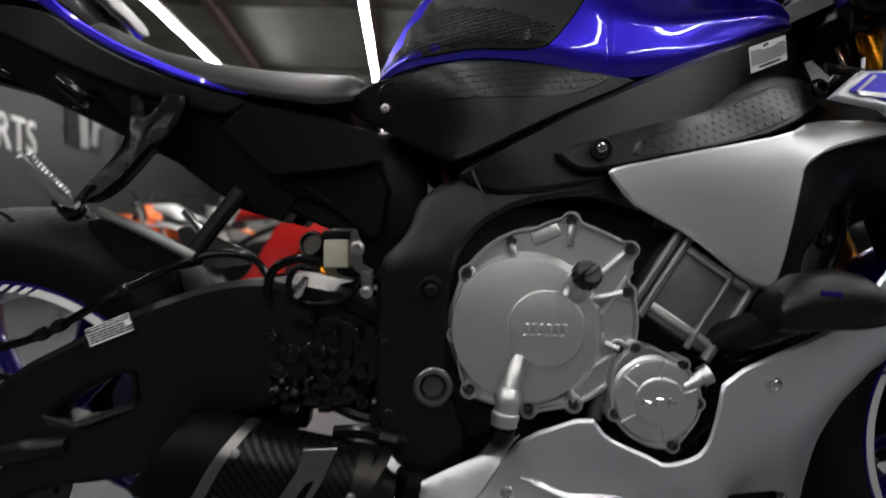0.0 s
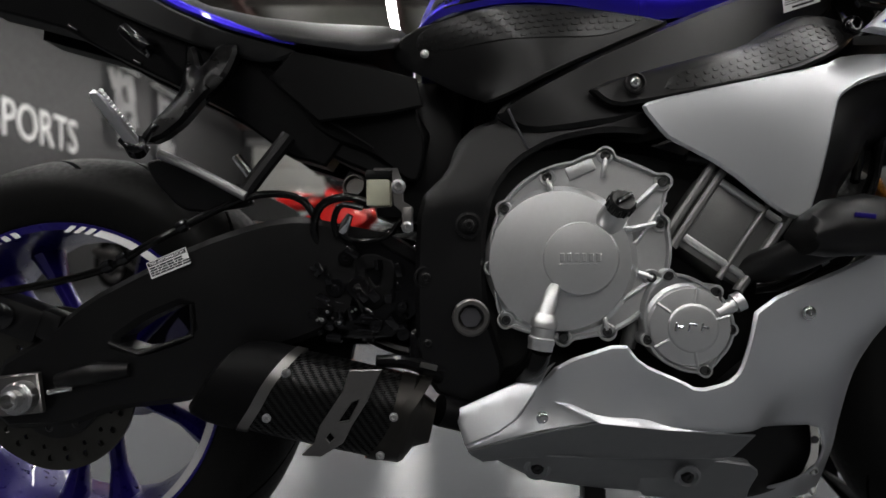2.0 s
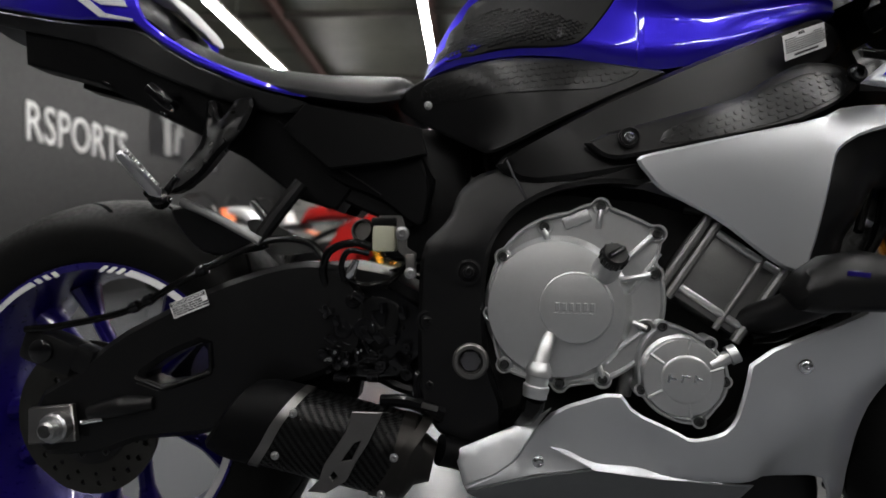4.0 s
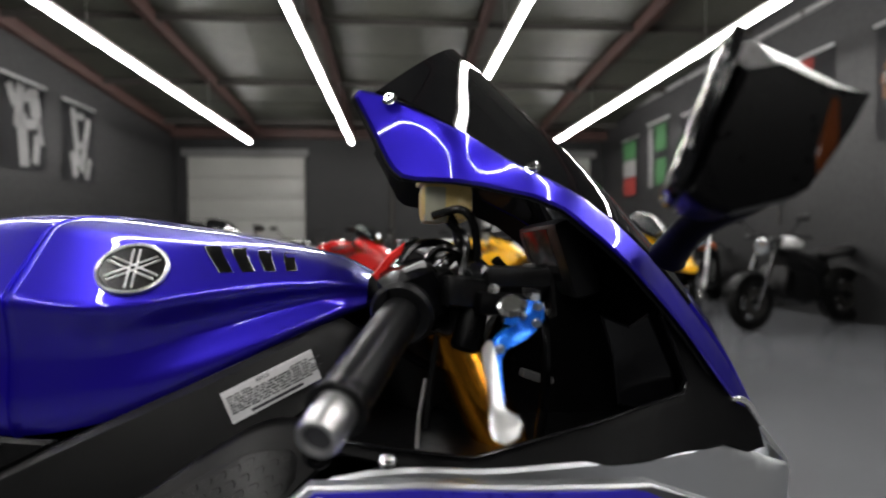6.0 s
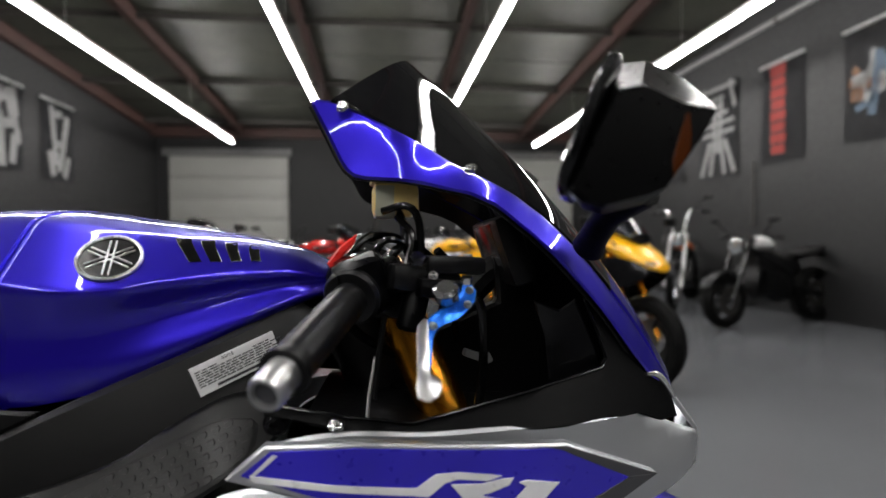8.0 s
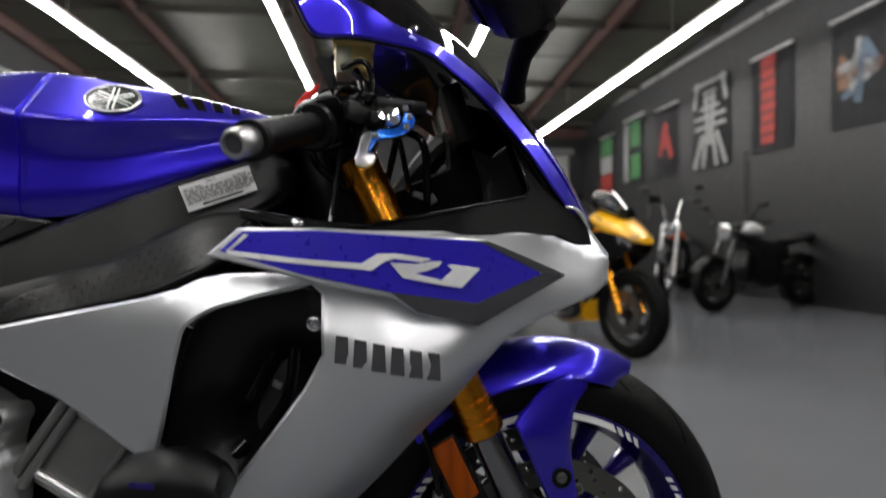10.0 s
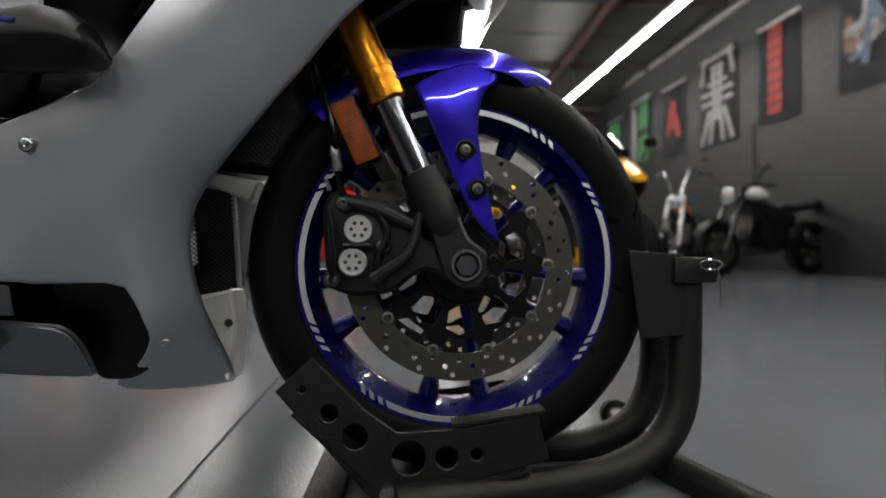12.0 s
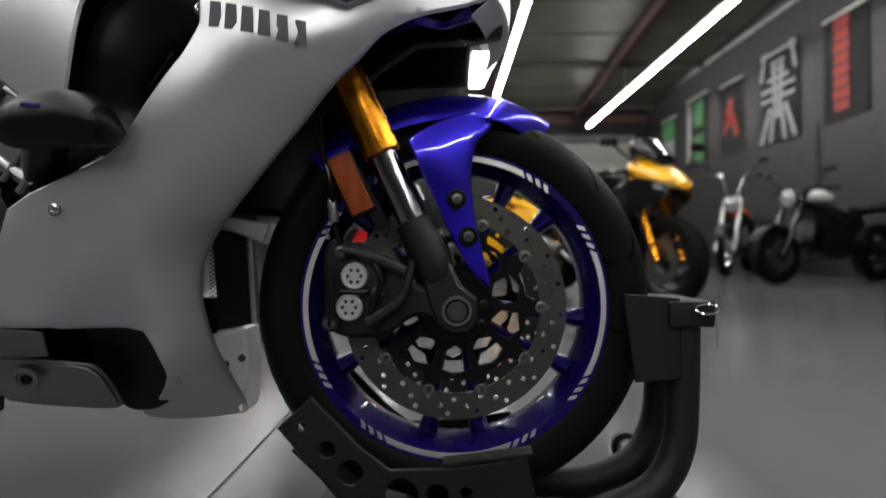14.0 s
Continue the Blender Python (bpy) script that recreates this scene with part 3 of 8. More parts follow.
stations = sorted(set(np.linspace(TX[0], TX[-1], 60).round(4)) | {0.7795, 0.7805, 0.784, 0.7888, 0.79})
rings = []
for x in stations:
    h = tank_half(x)
    groove = 0.0025 if 0.7802 < x < 0.7885 else 0.0
    half = [(y - groove if y > 0.03 else y, z - groove) for y, z in h]
    rings.append([(x, -y, z) for y, z in half] + [(x, y, z) for y, z in half[:0:-1]])
tank = part("fuel_tank", loft(rings), BLUE, BIKE, "glossy metallic blue steel fuel tank", sharp=55)

PADS = [(0.517, 0.83), (0.523, 0.846), (0.545, 0.881), (0.575, 0.913), (0.603, 0.932), (0.64, 0.936), (0.765, 0.926), (0.756, 0.9), (0.727, 0.86), (0.708, 0.84), (0.685, 0.836), (0.62, 0.838), (0.565, 0.829), (0.532, 0.824)]
pc = [(x, -tank_y(x, z) - 0.0015, z) for x in np.linspace(0.51, 0.78, 12) for z in np.linspace(0.825, 0.94, 8)]
both("knee_pad", shell([(x, -tank_y(x, z) - 0.0015, z) for x, z in PADS], pc, 0.003, 0.012, 0.0025), PAD, "black ribbed rubber knee pad on the tank", tank)
ex, ez = 0.872, 0.947
slope = math.degrees(math.atan2(tank_y(ex, 0.93) - tank_y(ex, 0.96), 0.03))
eq = pose(ex, -tank_y(ex, ez) - 0.0005, ez, 0, 0, 0) @ pose(0, 0, 0, -slope, 0, 12)
badge = part("badge_ring", moved(lathe([(0.0295, 0), (0.0295, 0.003), (0.0278, 0.0042), (0.0262, 0.0032), (0.0262, 0.001), (0.0002, 0.001)], (0, 0, 0), (0, -1, 0), 48), eq), STEEL, tank, "round chrome tank badge with plain spokes")
bm = None
for k in range(3):
    for off in (-0.0026, 0.0026):
        bm = box((0.045, 0.0016, 0.0017), (0, -0.0024, off), (0, 0, 0), 0.0004, bm, segs=1) if k == 0 else join(bm, moved(box((0.045, 0.0016, 0.0017), (0, -0.0024, off), (0, 0, 0), 0.0004, segs=1), pose(0, 0, 0, 0, 60 * k, 0)))
part("badge_spokes", moved(bm, eq @ pose(0, 0, 0, 0, 30, 0)), STEEL, badge)
part("badge_field", moved(lathe([(0.0262, 0.0008), (0.0262, 0.0018), (0.0002, 0.0018)], (0, 0, 0), (0, -1, 0), 32), eq), BLACK_GLOSS, badge)
for k in range(4):
    f = k / 3
    pts = [(0.9187 + 0.0673 * f, 0.968 - 0.007 * f), (0.9320 + 0.0640 * f, 0.968 - 0.007 * f), (0.9508 + 0.0534 * f, 0.9432), (0.9400 + 0.0550 * f, 0.9432)]
    out = [(a, -tank_y(a, b) + 0.0008, b) for a, b in pts]
    bed = [(a, -tank_y(a, b) + 0.0008, b) for a in np.linspace(pts[0][0] - 0.01, pts[2][0] + 0.01, 7) for b in np.linspace(0.938, 0.974, 7)]
    part("vent_slot", shell(out, bed, thick=0.002, step=0.004, roll=0.0006, rounds=0, lift=0.002), BLACK_GLOSS, tank, "slanted black vent slot in the tank shroud")

PAD_GRIP = [(0.525, 0.834), (0.545, 0.868), (0.567, 0.893), (0.60, 0.9), (0.66, 0.892), (0.722, 0.868), (0.70, 0.843), (0.62, 0.843), (0.565, 0.835), (0.535, 0.83)]
dots = None
for b in studs([(x, -tank_y(x, z) - 0.0015, z) for x, z in PAD_GRIP], pc, 0.0006, (0.0056, 0.0050), (0.0046, 0.0036), 0.0010, 0.25, 0.002):
    dots = join(dots, b)
tagged(part("pad_studs", dots, PAD, tank), "fine raised grip studs", kind="stuff")
both("pad_mark", shell([(x, -tank_y(x, z) - 0.0015, z) for x, z in ((0.679, 0.854), (0.681, 0.862), (0.687, 0.863), (0.685, 0.857), (0.688, 0.854), (0.684, 0.848), (0.679, 0.847))], (), 0.001, 0.004, 0.0003, 0, lift=0.0012), GREY_PRINT, "small grey maker's mark", tank)
# side cover under the tank and the long black inner cover
SIDE = [(0.487, -0.132, 0.806), (0.56, -0.158, 0.82), (0.62, -0.168, 0.827), (0.70, -0.173, 0.821), (0.80, -0.172, 0.806), (0.824, -0.166, 0.803), (0.72, -0.184, 0.757), (0.597, -0.178, 0.696), (0.569, -0.15, 0.715), (0.476, -0.12, 0.765), (0.462, -0.115, 0.785)]
side = both("side_cover", shell(SIDE, [(0.6, -0.178, 0.79), (0.70, -0.186, 0.78)], 0.004), SATIN, "charcoal plastic side cover below the tank")
STRIP = [(0.505, -0.143, 0.803), (0.56, -0.159, 0.817), (0.62, -0.169, 0.823), (0.70, -0.175, 0.817), (0.79, -0.173, 0.804), (0.74, -0.184, 0.782), (0.70, -0.186, 0.776), (0.6, -0.179, 0.775), (0.52, -0.146, 0.774), (0.497, -0.138, 0.782)]
side_y = spline_y(SIDE + [(0.6, -0.178, 0.79), (0.70, -0.186, 0.78)])
strip_bed = [(x, float(side_y(np.array([[x, z]]))[0]), z) for x in np.linspace(0.49, 0.80, 16) for z in np.linspace(0.77, 0.826, 7)]
STRIP = [(x, float(side_y(np.array([[x, z]]))[0]), z) for x, _, z in STRIP]
both("stamped_strip", shell(STRIP, strip_bed, 0.001, 0.008, 0.0006, lift=0.0008), DIAMOND, "stamped diamond-pattern strip", side)
for b in studs(STRIP, strip_bed, 0.0008, (0.0115, 0.0084), (0.0090, 0.0052), 0.0007, 0.1, 0.004):
    part("raised_lozenge", b, DIAMOND, side)
bolt("screw", (0.511, -0.143, 0.772), 0.0045, side, STEEL)

# seat and tail
SX = [0.10, 0.125, 0.20, 0.28, 0.36, 0.43, 0.47, 0.486]
ST = [0.897, 0.905, 0.868, 0.847, 0.835, 0.832, 0.831, 0.822]
SB = [0.885, 0.868, 0.83, 0.806, 0.788, 0.778, 0.786, 0.80]
SW = [0.085, 0.098, 0.108, 0.122, 0.135, 0.137, 0.128, 0.11]


def seat_half(x, t, b, w):
    """Half of the seat's cross-section: a flat top that rolls over a broad shoulder to the lower edge."""
    h = t - b
    half = [(0, t - 0.004), (w * 0.48, t), (w * 0.70, t - h * 0.08), (w * 0.87, t - h * 0.30), (w * 0.98, t - h * 0.60), (w * 1.02, t - h * 0.86), (w * 0.99, b)]
    return [(p.x, p.y) for p in curve([(y, z, 0) for y, z in half], 3)]


rings = []
for x in np.linspace(SX[0], SX[-1], 26):
    t, b, w = (float(np.interp(x, SX, v)) for v in (ST, SB, SW))
    half = seat_half(x, t, b, w)
    rings.append([(x, -y, z) for y, z in half] + [(x, y, z) for y, z in half[:0:-1]])
seat = part("seat", loft(rings), LEATHER, BIKE, "black vinyl rider seat with a low front edge")
SEAT_TOP = mat("grey_seat_suede", (0.016, 0.016, 0.016), 0.38, vary=0.12, scale=12, bump=0.15, bump_scale=900, spec=0.7)
SEAT_TOP.node_tree.nodes["Principled BSDF"].inputs["Sheen Weight"].default_value = 0.35
SEAT_TOP.node_tree.nodes["Principled BSDF"].inputs["Sheen Roughness"].default_value = 0.35
top_rows = []
for x in np.linspace(0.108, 0.48, 24):
    t, b, w = (float(np.interp(x, SX, v)) for v in (ST, SB, SW))
    half = seat_half(x, t, b, w)[:16]
    top_rows.append([Vector((x, -y * 1.004, z + 0.0012)) for y, z in half[::-1]] + [Vector((x, y * 1.004, z + 0.0012)) for y, z in half[1:]])
bm = bmesh.new()
g = [[bm.verts.new(q) for q in r] for r in top_rows]
for r0, r1 in zip(g, g[1:]):
    for k in range(len(r0) - 1):
        bm.faces.new((r0[k], r0[k + 1], r1[k + 1], r1[k]))
bmesh.ops.solidify(bm, geom=bm.faces[:], thickness=0.002)
part("seat_cover", bm, SEAT_TOP, seat, "grey suede-like top of the seat")

TAIL = [(-0.20, -0.105, 1.005), (-0.10, -0.115, 0.993), (-0.038, -0.12, 0.987), (0.056, -0.12, 0.981), (0.081, -0.12, 0.971), (0.086, -0.12, 0.956), (0.08, -0.12, 0.938), (0.092, -0.118, 0.912), (0.124, -0.116, 0.887), (0.175, -0.118, 0.857), (0.243, -0.121, 0.828), (0.31, -0.126, 0.805), (0.345, -0.127, 0.79), (0.30, -0.127, 0.798), (0.243, -0.122, 0.816), (0.175, -0.118, 0.844), (0.124, -0.116, 0.872), (0.085, -0.117, 0.9), (0.07, -0.118, 0.911), (-0.037, -0.117, 0.916), (-0.2, -0.1, 0.95)]
tail = both("tail_cowl", shell(TAIL, [(0.0, -0.126, 0.955), (-0.1, -0.122, 0.96)], 0.004, 0.011, rounds=1), BLUE, "glossy blue tail cowl")
for out in ([(-0.034, -0.121, 0.982), (0.01, -0.121, 0.983), (0.017, -0.1215, 0.976), (0.049, -0.121, 0.97), (0.049, -0.1225, 0.963), (-0.034, -0.124, 0.964)], [(0.051, -0.123, 0.957), (-0.017, -0.1255, 0.955), (-0.016, -0.1258, 0.948), (0.026, -0.121, 0.915), (0.075, -0.1175, 0.909), (0.075, -0.118, 0.912), (0.035, -0.1215, 0.92), (0.0, -0.126, 0.95), (0.051, -0.1235, 0.951)], [(0.011, -0.1255, 0.943), (0.064, -0.122, 0.939), (0.068, -0.1205, 0.929), (0.03, -0.1235, 0.932)]):
    both("tail_stripe", shell(out, (), 0.001, 0.01, 0.0005, 0, lift=0.0022), WHITE_DECAL, "white angular decal stripe", tail)
LOWT = [(0.345, -0.122, 0.784), (0.30, -0.122, 0.796), (0.24, -0.117, 0.814), (0.172, -0.114, 0.842), (0.12, -0.112, 0.872), (0.08, -0.112, 0.902), (-0.04, -0.112, 0.914), (-0.2, -0.098, 0.95), (-0.2, -0.09, 0.93), (-0.042, -0.105, 0.893), (0.01, -0.106, 0.88), (0.087, -0.108, 0.842), (0.173, -0.108, 0.806), (0.249, -0.11, 0.782), (0.30, -0.115, 0.77)]
UNDERTRAY = mat("grey_grained_plastic", (0.007, 0.007, 0.0075), 0.4, vary=0.14, scale=8, bump=0.1, bump_scale=900, spec=0.35)
both("tail_undertray", shell(LOWT, (), 0.004), UNDERTRAY, "charcoal plastic lower tail panel")
rings = []
for x, z, w, h in ((-0.2, 0.975, 0.09, 0.03), (-0.1, 0.972, 0.1, 0.03), (0.0, 0.965, 0.108, 0.035), (0.06, 0.957, 0.108, 0.04), (0.10, 0.93, 0.1, 0.035), (0.135, 0.9, 0.085, 0.015)):
    rings.append([(x, w * math.cos(a), z - 0.02 + h * math.sin(a)) for a in np.linspace(0, 2 * math.pi, 24, endpoint=False)])
part("tail_centre", loft(rings), BLACK, BIKE, "black recessed centre of the tail")
rings = []
for x, z, w, h in ((0.024, 1.0, 0.02, 0.003), (0.036, 1.003, 0.045, 0.007), (0.062, 0.994, 0.056, 0.011), (0.098, 0.966, 0.06, 0.014), (0.126, 0.938, 0.055, 0.013), (0.138, 0.926, 0.03, 0.005)):
    rings.append([(x, w * math.cos(a), z + h * math.sin(a)) for a in np.linspace(0, 2 * math.pi, 20, endpoint=False)])
part("seat_hump", loft(rings), mat("pale_grey_hump_plastic", (0.42, 0.42, 0.42), 0.4, vary=0.05), BIKE, "smooth pale grey hump cover behind the seat")
# sub-frame panel and undertail
HEEL = [(0.50, -0.112, 0.60), (0.512, -0.115, 0.66), (0.496, -0.113, 0.715), (0.46, -0.118, 0.765), (0.36, -0.112, 0.785), (0.30, -0.105, 0.785), (0.25, -0.095, 0.775), (0.29, -0.09, 0.74), (0.37, -0.095, 0.675), (0.44, -0.1, 0.65)]
sub = both("subframe_panel", shell(HEEL, (), 0.006), PLASTIC, "matt black sub-frame side panel")
both("upper_facet", shell([(0.334, -0.122, 0.783), (0.436, -0.124, 0.763), (0.50, -0.123, 0.746), (0.508, -0.121, 0.71), (0.458, -0.118, 0.70), (0.40, -0.114, 0.695), (0.366, -0.11, 0.692), (0.298, -0.11, 0.752)], (), 0.004, 0.014, 0.002, 0, lift=0.003), SATIN, "dark grey upper facet of the side panel", sub)
both("panel_rib", tube([(0.285, -0.098, 0.765), (0.35, -0.104, 0.715), (0.44, -0.11, 0.655)], 0.0022, 6), PLASTIC, "", sub)
both("edge_rib", tube([(0.30, -0.112, 0.778), (0.40, -0.118, 0.755), (0.50, -0.12, 0.722)], 0.0025, 6), SATIN, "", sub)
part("undertail", loft([[(x, -w, z), (x, w, z), (x, w, z + h), (x, -w, z + h)] for x, w, z, h in ((0.02, 0.05, 0.875, 0.03), (0.12, 0.07, 0.82, 0.05), (0.25, 0.08, 0.76, 0.05), (0.40, 0.08, 0.73, 0.06))]), PLASTIC, BIKE, "black plastic undertail", sharp=20)
both("tail_underside", shell([(-0.12, -0.085, 0.862), (-0.048, -0.09, 0.843), (0.003, -0.09, 0.829), (0.063, -0.09, 0.796), (0.154, -0.09, 0.752), (0.234, -0.09, 0.712), (0.315, -0.09, 0.651), (0.371, -0.09, 0.634), (0.42, -0.095, 0.70), (0.36, -0.1, 0.765), (0.24, -0.1, 0.79), (0.09, -0.1, 0.85), (-0.04, -0.1, 0.90), (-0.12, -0.09, 0.915)], (), 0.05, 0.02, 0.003, 0), PLASTIC, "matt black underside of the tail")
both("tail_clip", box((0.016, 0.006, 0.004), (0.02, -0.095, 0.826), (0, 30, 0), 0.001), BLACK_GLOSS)
both("tail_clip", box((0.012, 0.006, 0.005), (0.11, -0.095, 0.778), (0, 26, 0), 0.001), BLACK_GLOSS)
both("turn_signal", join(box((0.042, 0.03, 0.018), (0.14, -0.15, 0.787), (0, 42, 8), 0.007), tube([(0.13, -0.08, 0.81), (0.14, -0.15, 0.787)], 0.006, 8, smooth=False)), BLACK_GLOSS, "smoked rear turn signal")

# silver side panel around the air intake
UP = [(0.764, -0.221, 0.682), (0.772, -0.221, 0.689), (0.86, -0.228, 0.706), (0.966, -0.23, 0.726), (1.004, -0.212, 0.745), (1.084, -0.214, 0.746), (1.121, -0.216, 0.735), (1.067, -0.226, 0.724), (1.009, -0.236, 0.708), (0.986, -0.235, 0.693), (0.980, -0.234, 0.682), (0.957, -0.229, 0.566), (0.945, -0.226, 0.551), (0.925, -0.222, 0.558), (0.859, -0.221, 0.612), (0.807, -0.22, 0.64), (0.792, -0.22, 0.648)]
up = both("upper_side_panel", shell(UP, [(0.9, -0.2285, 0.65), (0.964, -0.2325, 0.718)], 0.004, 0.009, rounds=1, relax=6e-4), SILVER, "satin silver upper side fairing with a pointed rear edge")

# big silver side fairing: intake edge, belly, wheel edge, nose
FAIR = [(1.121, -0.216, 0.728), (1.1235, -0.237, 0.70), (1.125, -0.24, 0.651), (1.03, -0.236, 0.523), (1.007, -0.233, 0.505), (0.891, -0.23, 0.4545), (0.882, -0.232, 0.415), (0.871, -0.232, 0.381), (0.858, -0.232, 0.368), (0.824, -0.23, 0.359), (0.808, -0.228, 0.368), (0.763, -0.222, 0.387), (0.746, -0.216, 0.411), (0.674, -0.2, 0.383), (0.648, -0.19, 0.35), (0.623, -0.19, 0.313), (0.602, -0.188, 0.297), (0.563, -0.179, 0.2765), (0.5655, -0.18, 0.27), (0.6208, -0.193, 0.29), (0.6677, -0.204, 0.304), (0.7172, -0.213, 0.3165), (0.7889, -0.215, 0.3115), (0.8671, -0.212, 0.303), (0.912, -0.196, 0.302), (0.922, -0.175, 0.297), (1.008, -0.16, 0.299), (1.022, -0.15, 0.268), (1.026, -0.125, 0.23), (1.01, -0.105, 0.205), (0.978, -0.07, 0.177), (0.935, -0.04, 0.153), (0.958, -0.03, 0.140), (1.09, -0.016, 0.147), (1.098, -0.022, 0.158), (1.088, -0.06, 0.213), (1.074, -0.1, 0.28), (1.071, -0.125, 0.34), (1.08, -0.138, 0.385), (1.105, -0.147, 0.425), (1.17, -0.172, 0.492), (1.232, -0.183, 0.56), (1.297, -0.19, 0.63), (1.33, -0.19, 0.667), (1.37, -0.184, 0.688), (1.445, -0.16, 0.713), (1.467, -0.15, 0.73), (1.472, -0.148, 0.762), (1.45, -0.15, 0.768), (1.40, -0.162, 0.79), (1.356, -0.185, 0.792), (1.176, -0.219, 0.791), (1.09, -0.221, 0.795), (1.045, -0.225, 0.789), (1.06, -0.232, 0.76)]
FC = [(0.949, -0.228, 0.446), (0.655, -0.192, 0.316), (1.14, -0.241, 0.685), (1.18, -0.242, 0.68), (1.215, -0.239, 0.675), (1.16, -0.222, 0.718), (1.2, -0.216, 0.72), (1.235, -0.216, 0.706), (1.253, -0.232, 0.655), (1.253, -0.229, 0.63), (1.1, -0.222, 0.5), (1.0, -0.222, 0.42), (1.036, -0.104, 0.219), (0.78, -0.209, 0.34), (0.9, -0.215, 0.35), (1.045, -0.186, 0.395), (1.075, -0.2, 0.445), (1.14, -0.217, 0.52), (1.2, -0.228, 0.587), (1.262, -0.23, 0.655), (1.03, -0.165, 0.33)]
fair = both("side_fairing", shell(FAIR, FC, 0.004, 0.011, rounds=1, relax=8e-5), SILVER, "satin silver side fairing sweeping from nose to belly")
bolt("screw", (0.949, -0.2295, 0.446), 0.0065, fair, CHROME)
bolt("screw", (0.655, -0.1935, 0.316), 0.0065, fair, CHROME)
bolt("screw", (1.036, -0.107, 0.219), 0.006, fair, STEEL)
both("belly_crease", shell([(0.6682, -0.206, 0.3379), (0.7698, -0.209, 0.3215), (0.8671, -0.2125, 0.3038), (0.7906, -0.2205, 0.3097), (0.7179, -0.2205, 0.317)], (), 0.004, 0.01, 0.0012, 0), SILVER, "bright raised crease in the belly fairing", fair)
# stepped rear lip of the belly and the facet that turns under
both("belly_lip", shell([(0.5492, -0.165, 0.3159), (0.6562, -0.183, 0.3691), (0.6706, -0.19, 0.3812), (0.648, -0.1905, 0.349), (0.623, -0.191, 0.3125), (0.602, -0.189, 0.2965), (0.562, -0.18, 0.277)], (), 0.004, 0.012, 0.0015, 0, lift=0.001), SILVER, "bright stepped rear lip of the belly fairing", fair)
# same silver fairing; the shade on this facet is in its colour
both("belly_facet", shell([(0.5655, -0.181, 0.2705), (0.6208, -0.194, 0.2905), (0.6677, -0.2055, 0.305), (0.7172, -0.218, 0.3175), (0.7889, -0.2185, 0.3115), (0.8671, -0.213, 0.3035), (0.908, -0.198, 0.297), (0.895, -0.172, 0.262), (0.7196, -0.17, 0.2585), (0.6248, -0.168, 0.2577), (0.585, -0.163, 0.251), (0.5698, -0.17, 0.2623)], (), 0.004, 0.012, 0.0015, 0), SILVER_SHADED, "silver facet of the belly that faces downwards, coloured dark for its shade", fair)

# raised upper wing with its decal
WING = [(1.008, -0.234, 0.765), (1.04, -0.235, 0.793), (1.123, -0.236, 0.7935), (1.301, -0.2185, 0.7815), (1.398, -0.191, 0.741), (1.292, -0.212, 0.686), (1.224, -0.228, 0.702), (1.20, -0.234, 0.719), (1.124, -0.241, 0.735), (1.083, -0.241, 0.747)]
wing = both("fairing_wing", shell(WING, (), 0.012, 0.012, 0.002, 0, lift=0.008), SILVER, "raised silver wing panel along the upper fairing")
both("blue_field", shell([(1.022, -0.2345, 0.770), (1.046, -0.235, 0.7895), (1.12, -0.236, 0.7905), (1.296, -0.2195, 0.779), (1.366, -0.201, 0.743), (1.29, -0.2165, 0.712), (1.197, -0.234, 0.726), (1.104, -0.24, 0.746)], (), 0.001, 0.012, 0.0004, 0, lift=0.0112), BLUE_DECAL, "glossy blue decal field", wing)
both("charcoal_border", shell([(1.366, -0.2, 0.7425), (1.398, -0.191, 0.741), (1.292, -0.212, 0.687), (1.226, -0.227, 0.7035), (1.197, -0.2345, 0.7255), (1.29, -0.2165, 0.7115)], (), 0.001, 0.012, 0.0004, 0, lift=0.0112), GREY_PRINT, "charcoal decal border", wing)
both("charcoal_edge", shell([(1.262, -0.2225, 0.7815), (1.301, -0.2185, 0.7808), (1.398, -0.191, 0.7415), (1.366, -0.2, 0.7428), (1.296, -0.2195, 0.7775)], (), 0.001, 0.01, 0.0004, 0, lift=0.0116), GREY_PRINT, "charcoal decal edge", wing)
both("decal_line", shell([(1.0293, -0.2345, 0.7707), (1.1000, -0.2390, 0.7620), (1.1662, -0.2370, 0.7564), (1.1826, -0.2345, 0.7663), (1.2015, -0.2320, 0.7668), (1.2302, -0.2295, 0.7625), (1.2406, -0.2280, 0.7606), (1.2284, -0.2300, 0.7571), (1.2015, -0.2330, 0.7609), (1.1908, -0.2345, 0.7586), (1.1767, -0.2370, 0.7486), (1.1633, -0.2380, 0.7505), (1.1000, -0.2395, 0.7565), (1.0321, -0.2350, 0.7649)], (), 0.001, 0.01, 0.0003, 0, lift=0.0126), WHITE_DECAL, "silver-white decal line", wing)
both("decal_mark", shell([(1.1956, -0.2340, 0.7571), (1.2224, -0.2310, 0.7555), (1.2406, -0.2285, 0.7582), (1.2511, -0.2270, 0.7581), (1.2468, -0.2280, 0.7523), (1.2314, -0.2300, 0.7474), (1.2224, -0.2310, 0.7453), (1.2498, -0.2280, 0.7381), (1.2623, -0.2255, 0.7490), (1.2561, -0.2265, 0.7536), (1.2623, -0.2255, 0.7549), (1.2929, -0.2215, 0.7501), (1.2717, -0.2245, 0.7294), (1.2498, -0.2280, 0.7330), (1.2086, -0.2325, 0.7410)], (), 0.001, 0.008, 0.0003, 0, lift=0.0126), WHITE_DECAL, "plain silver-white decal mark", wing)
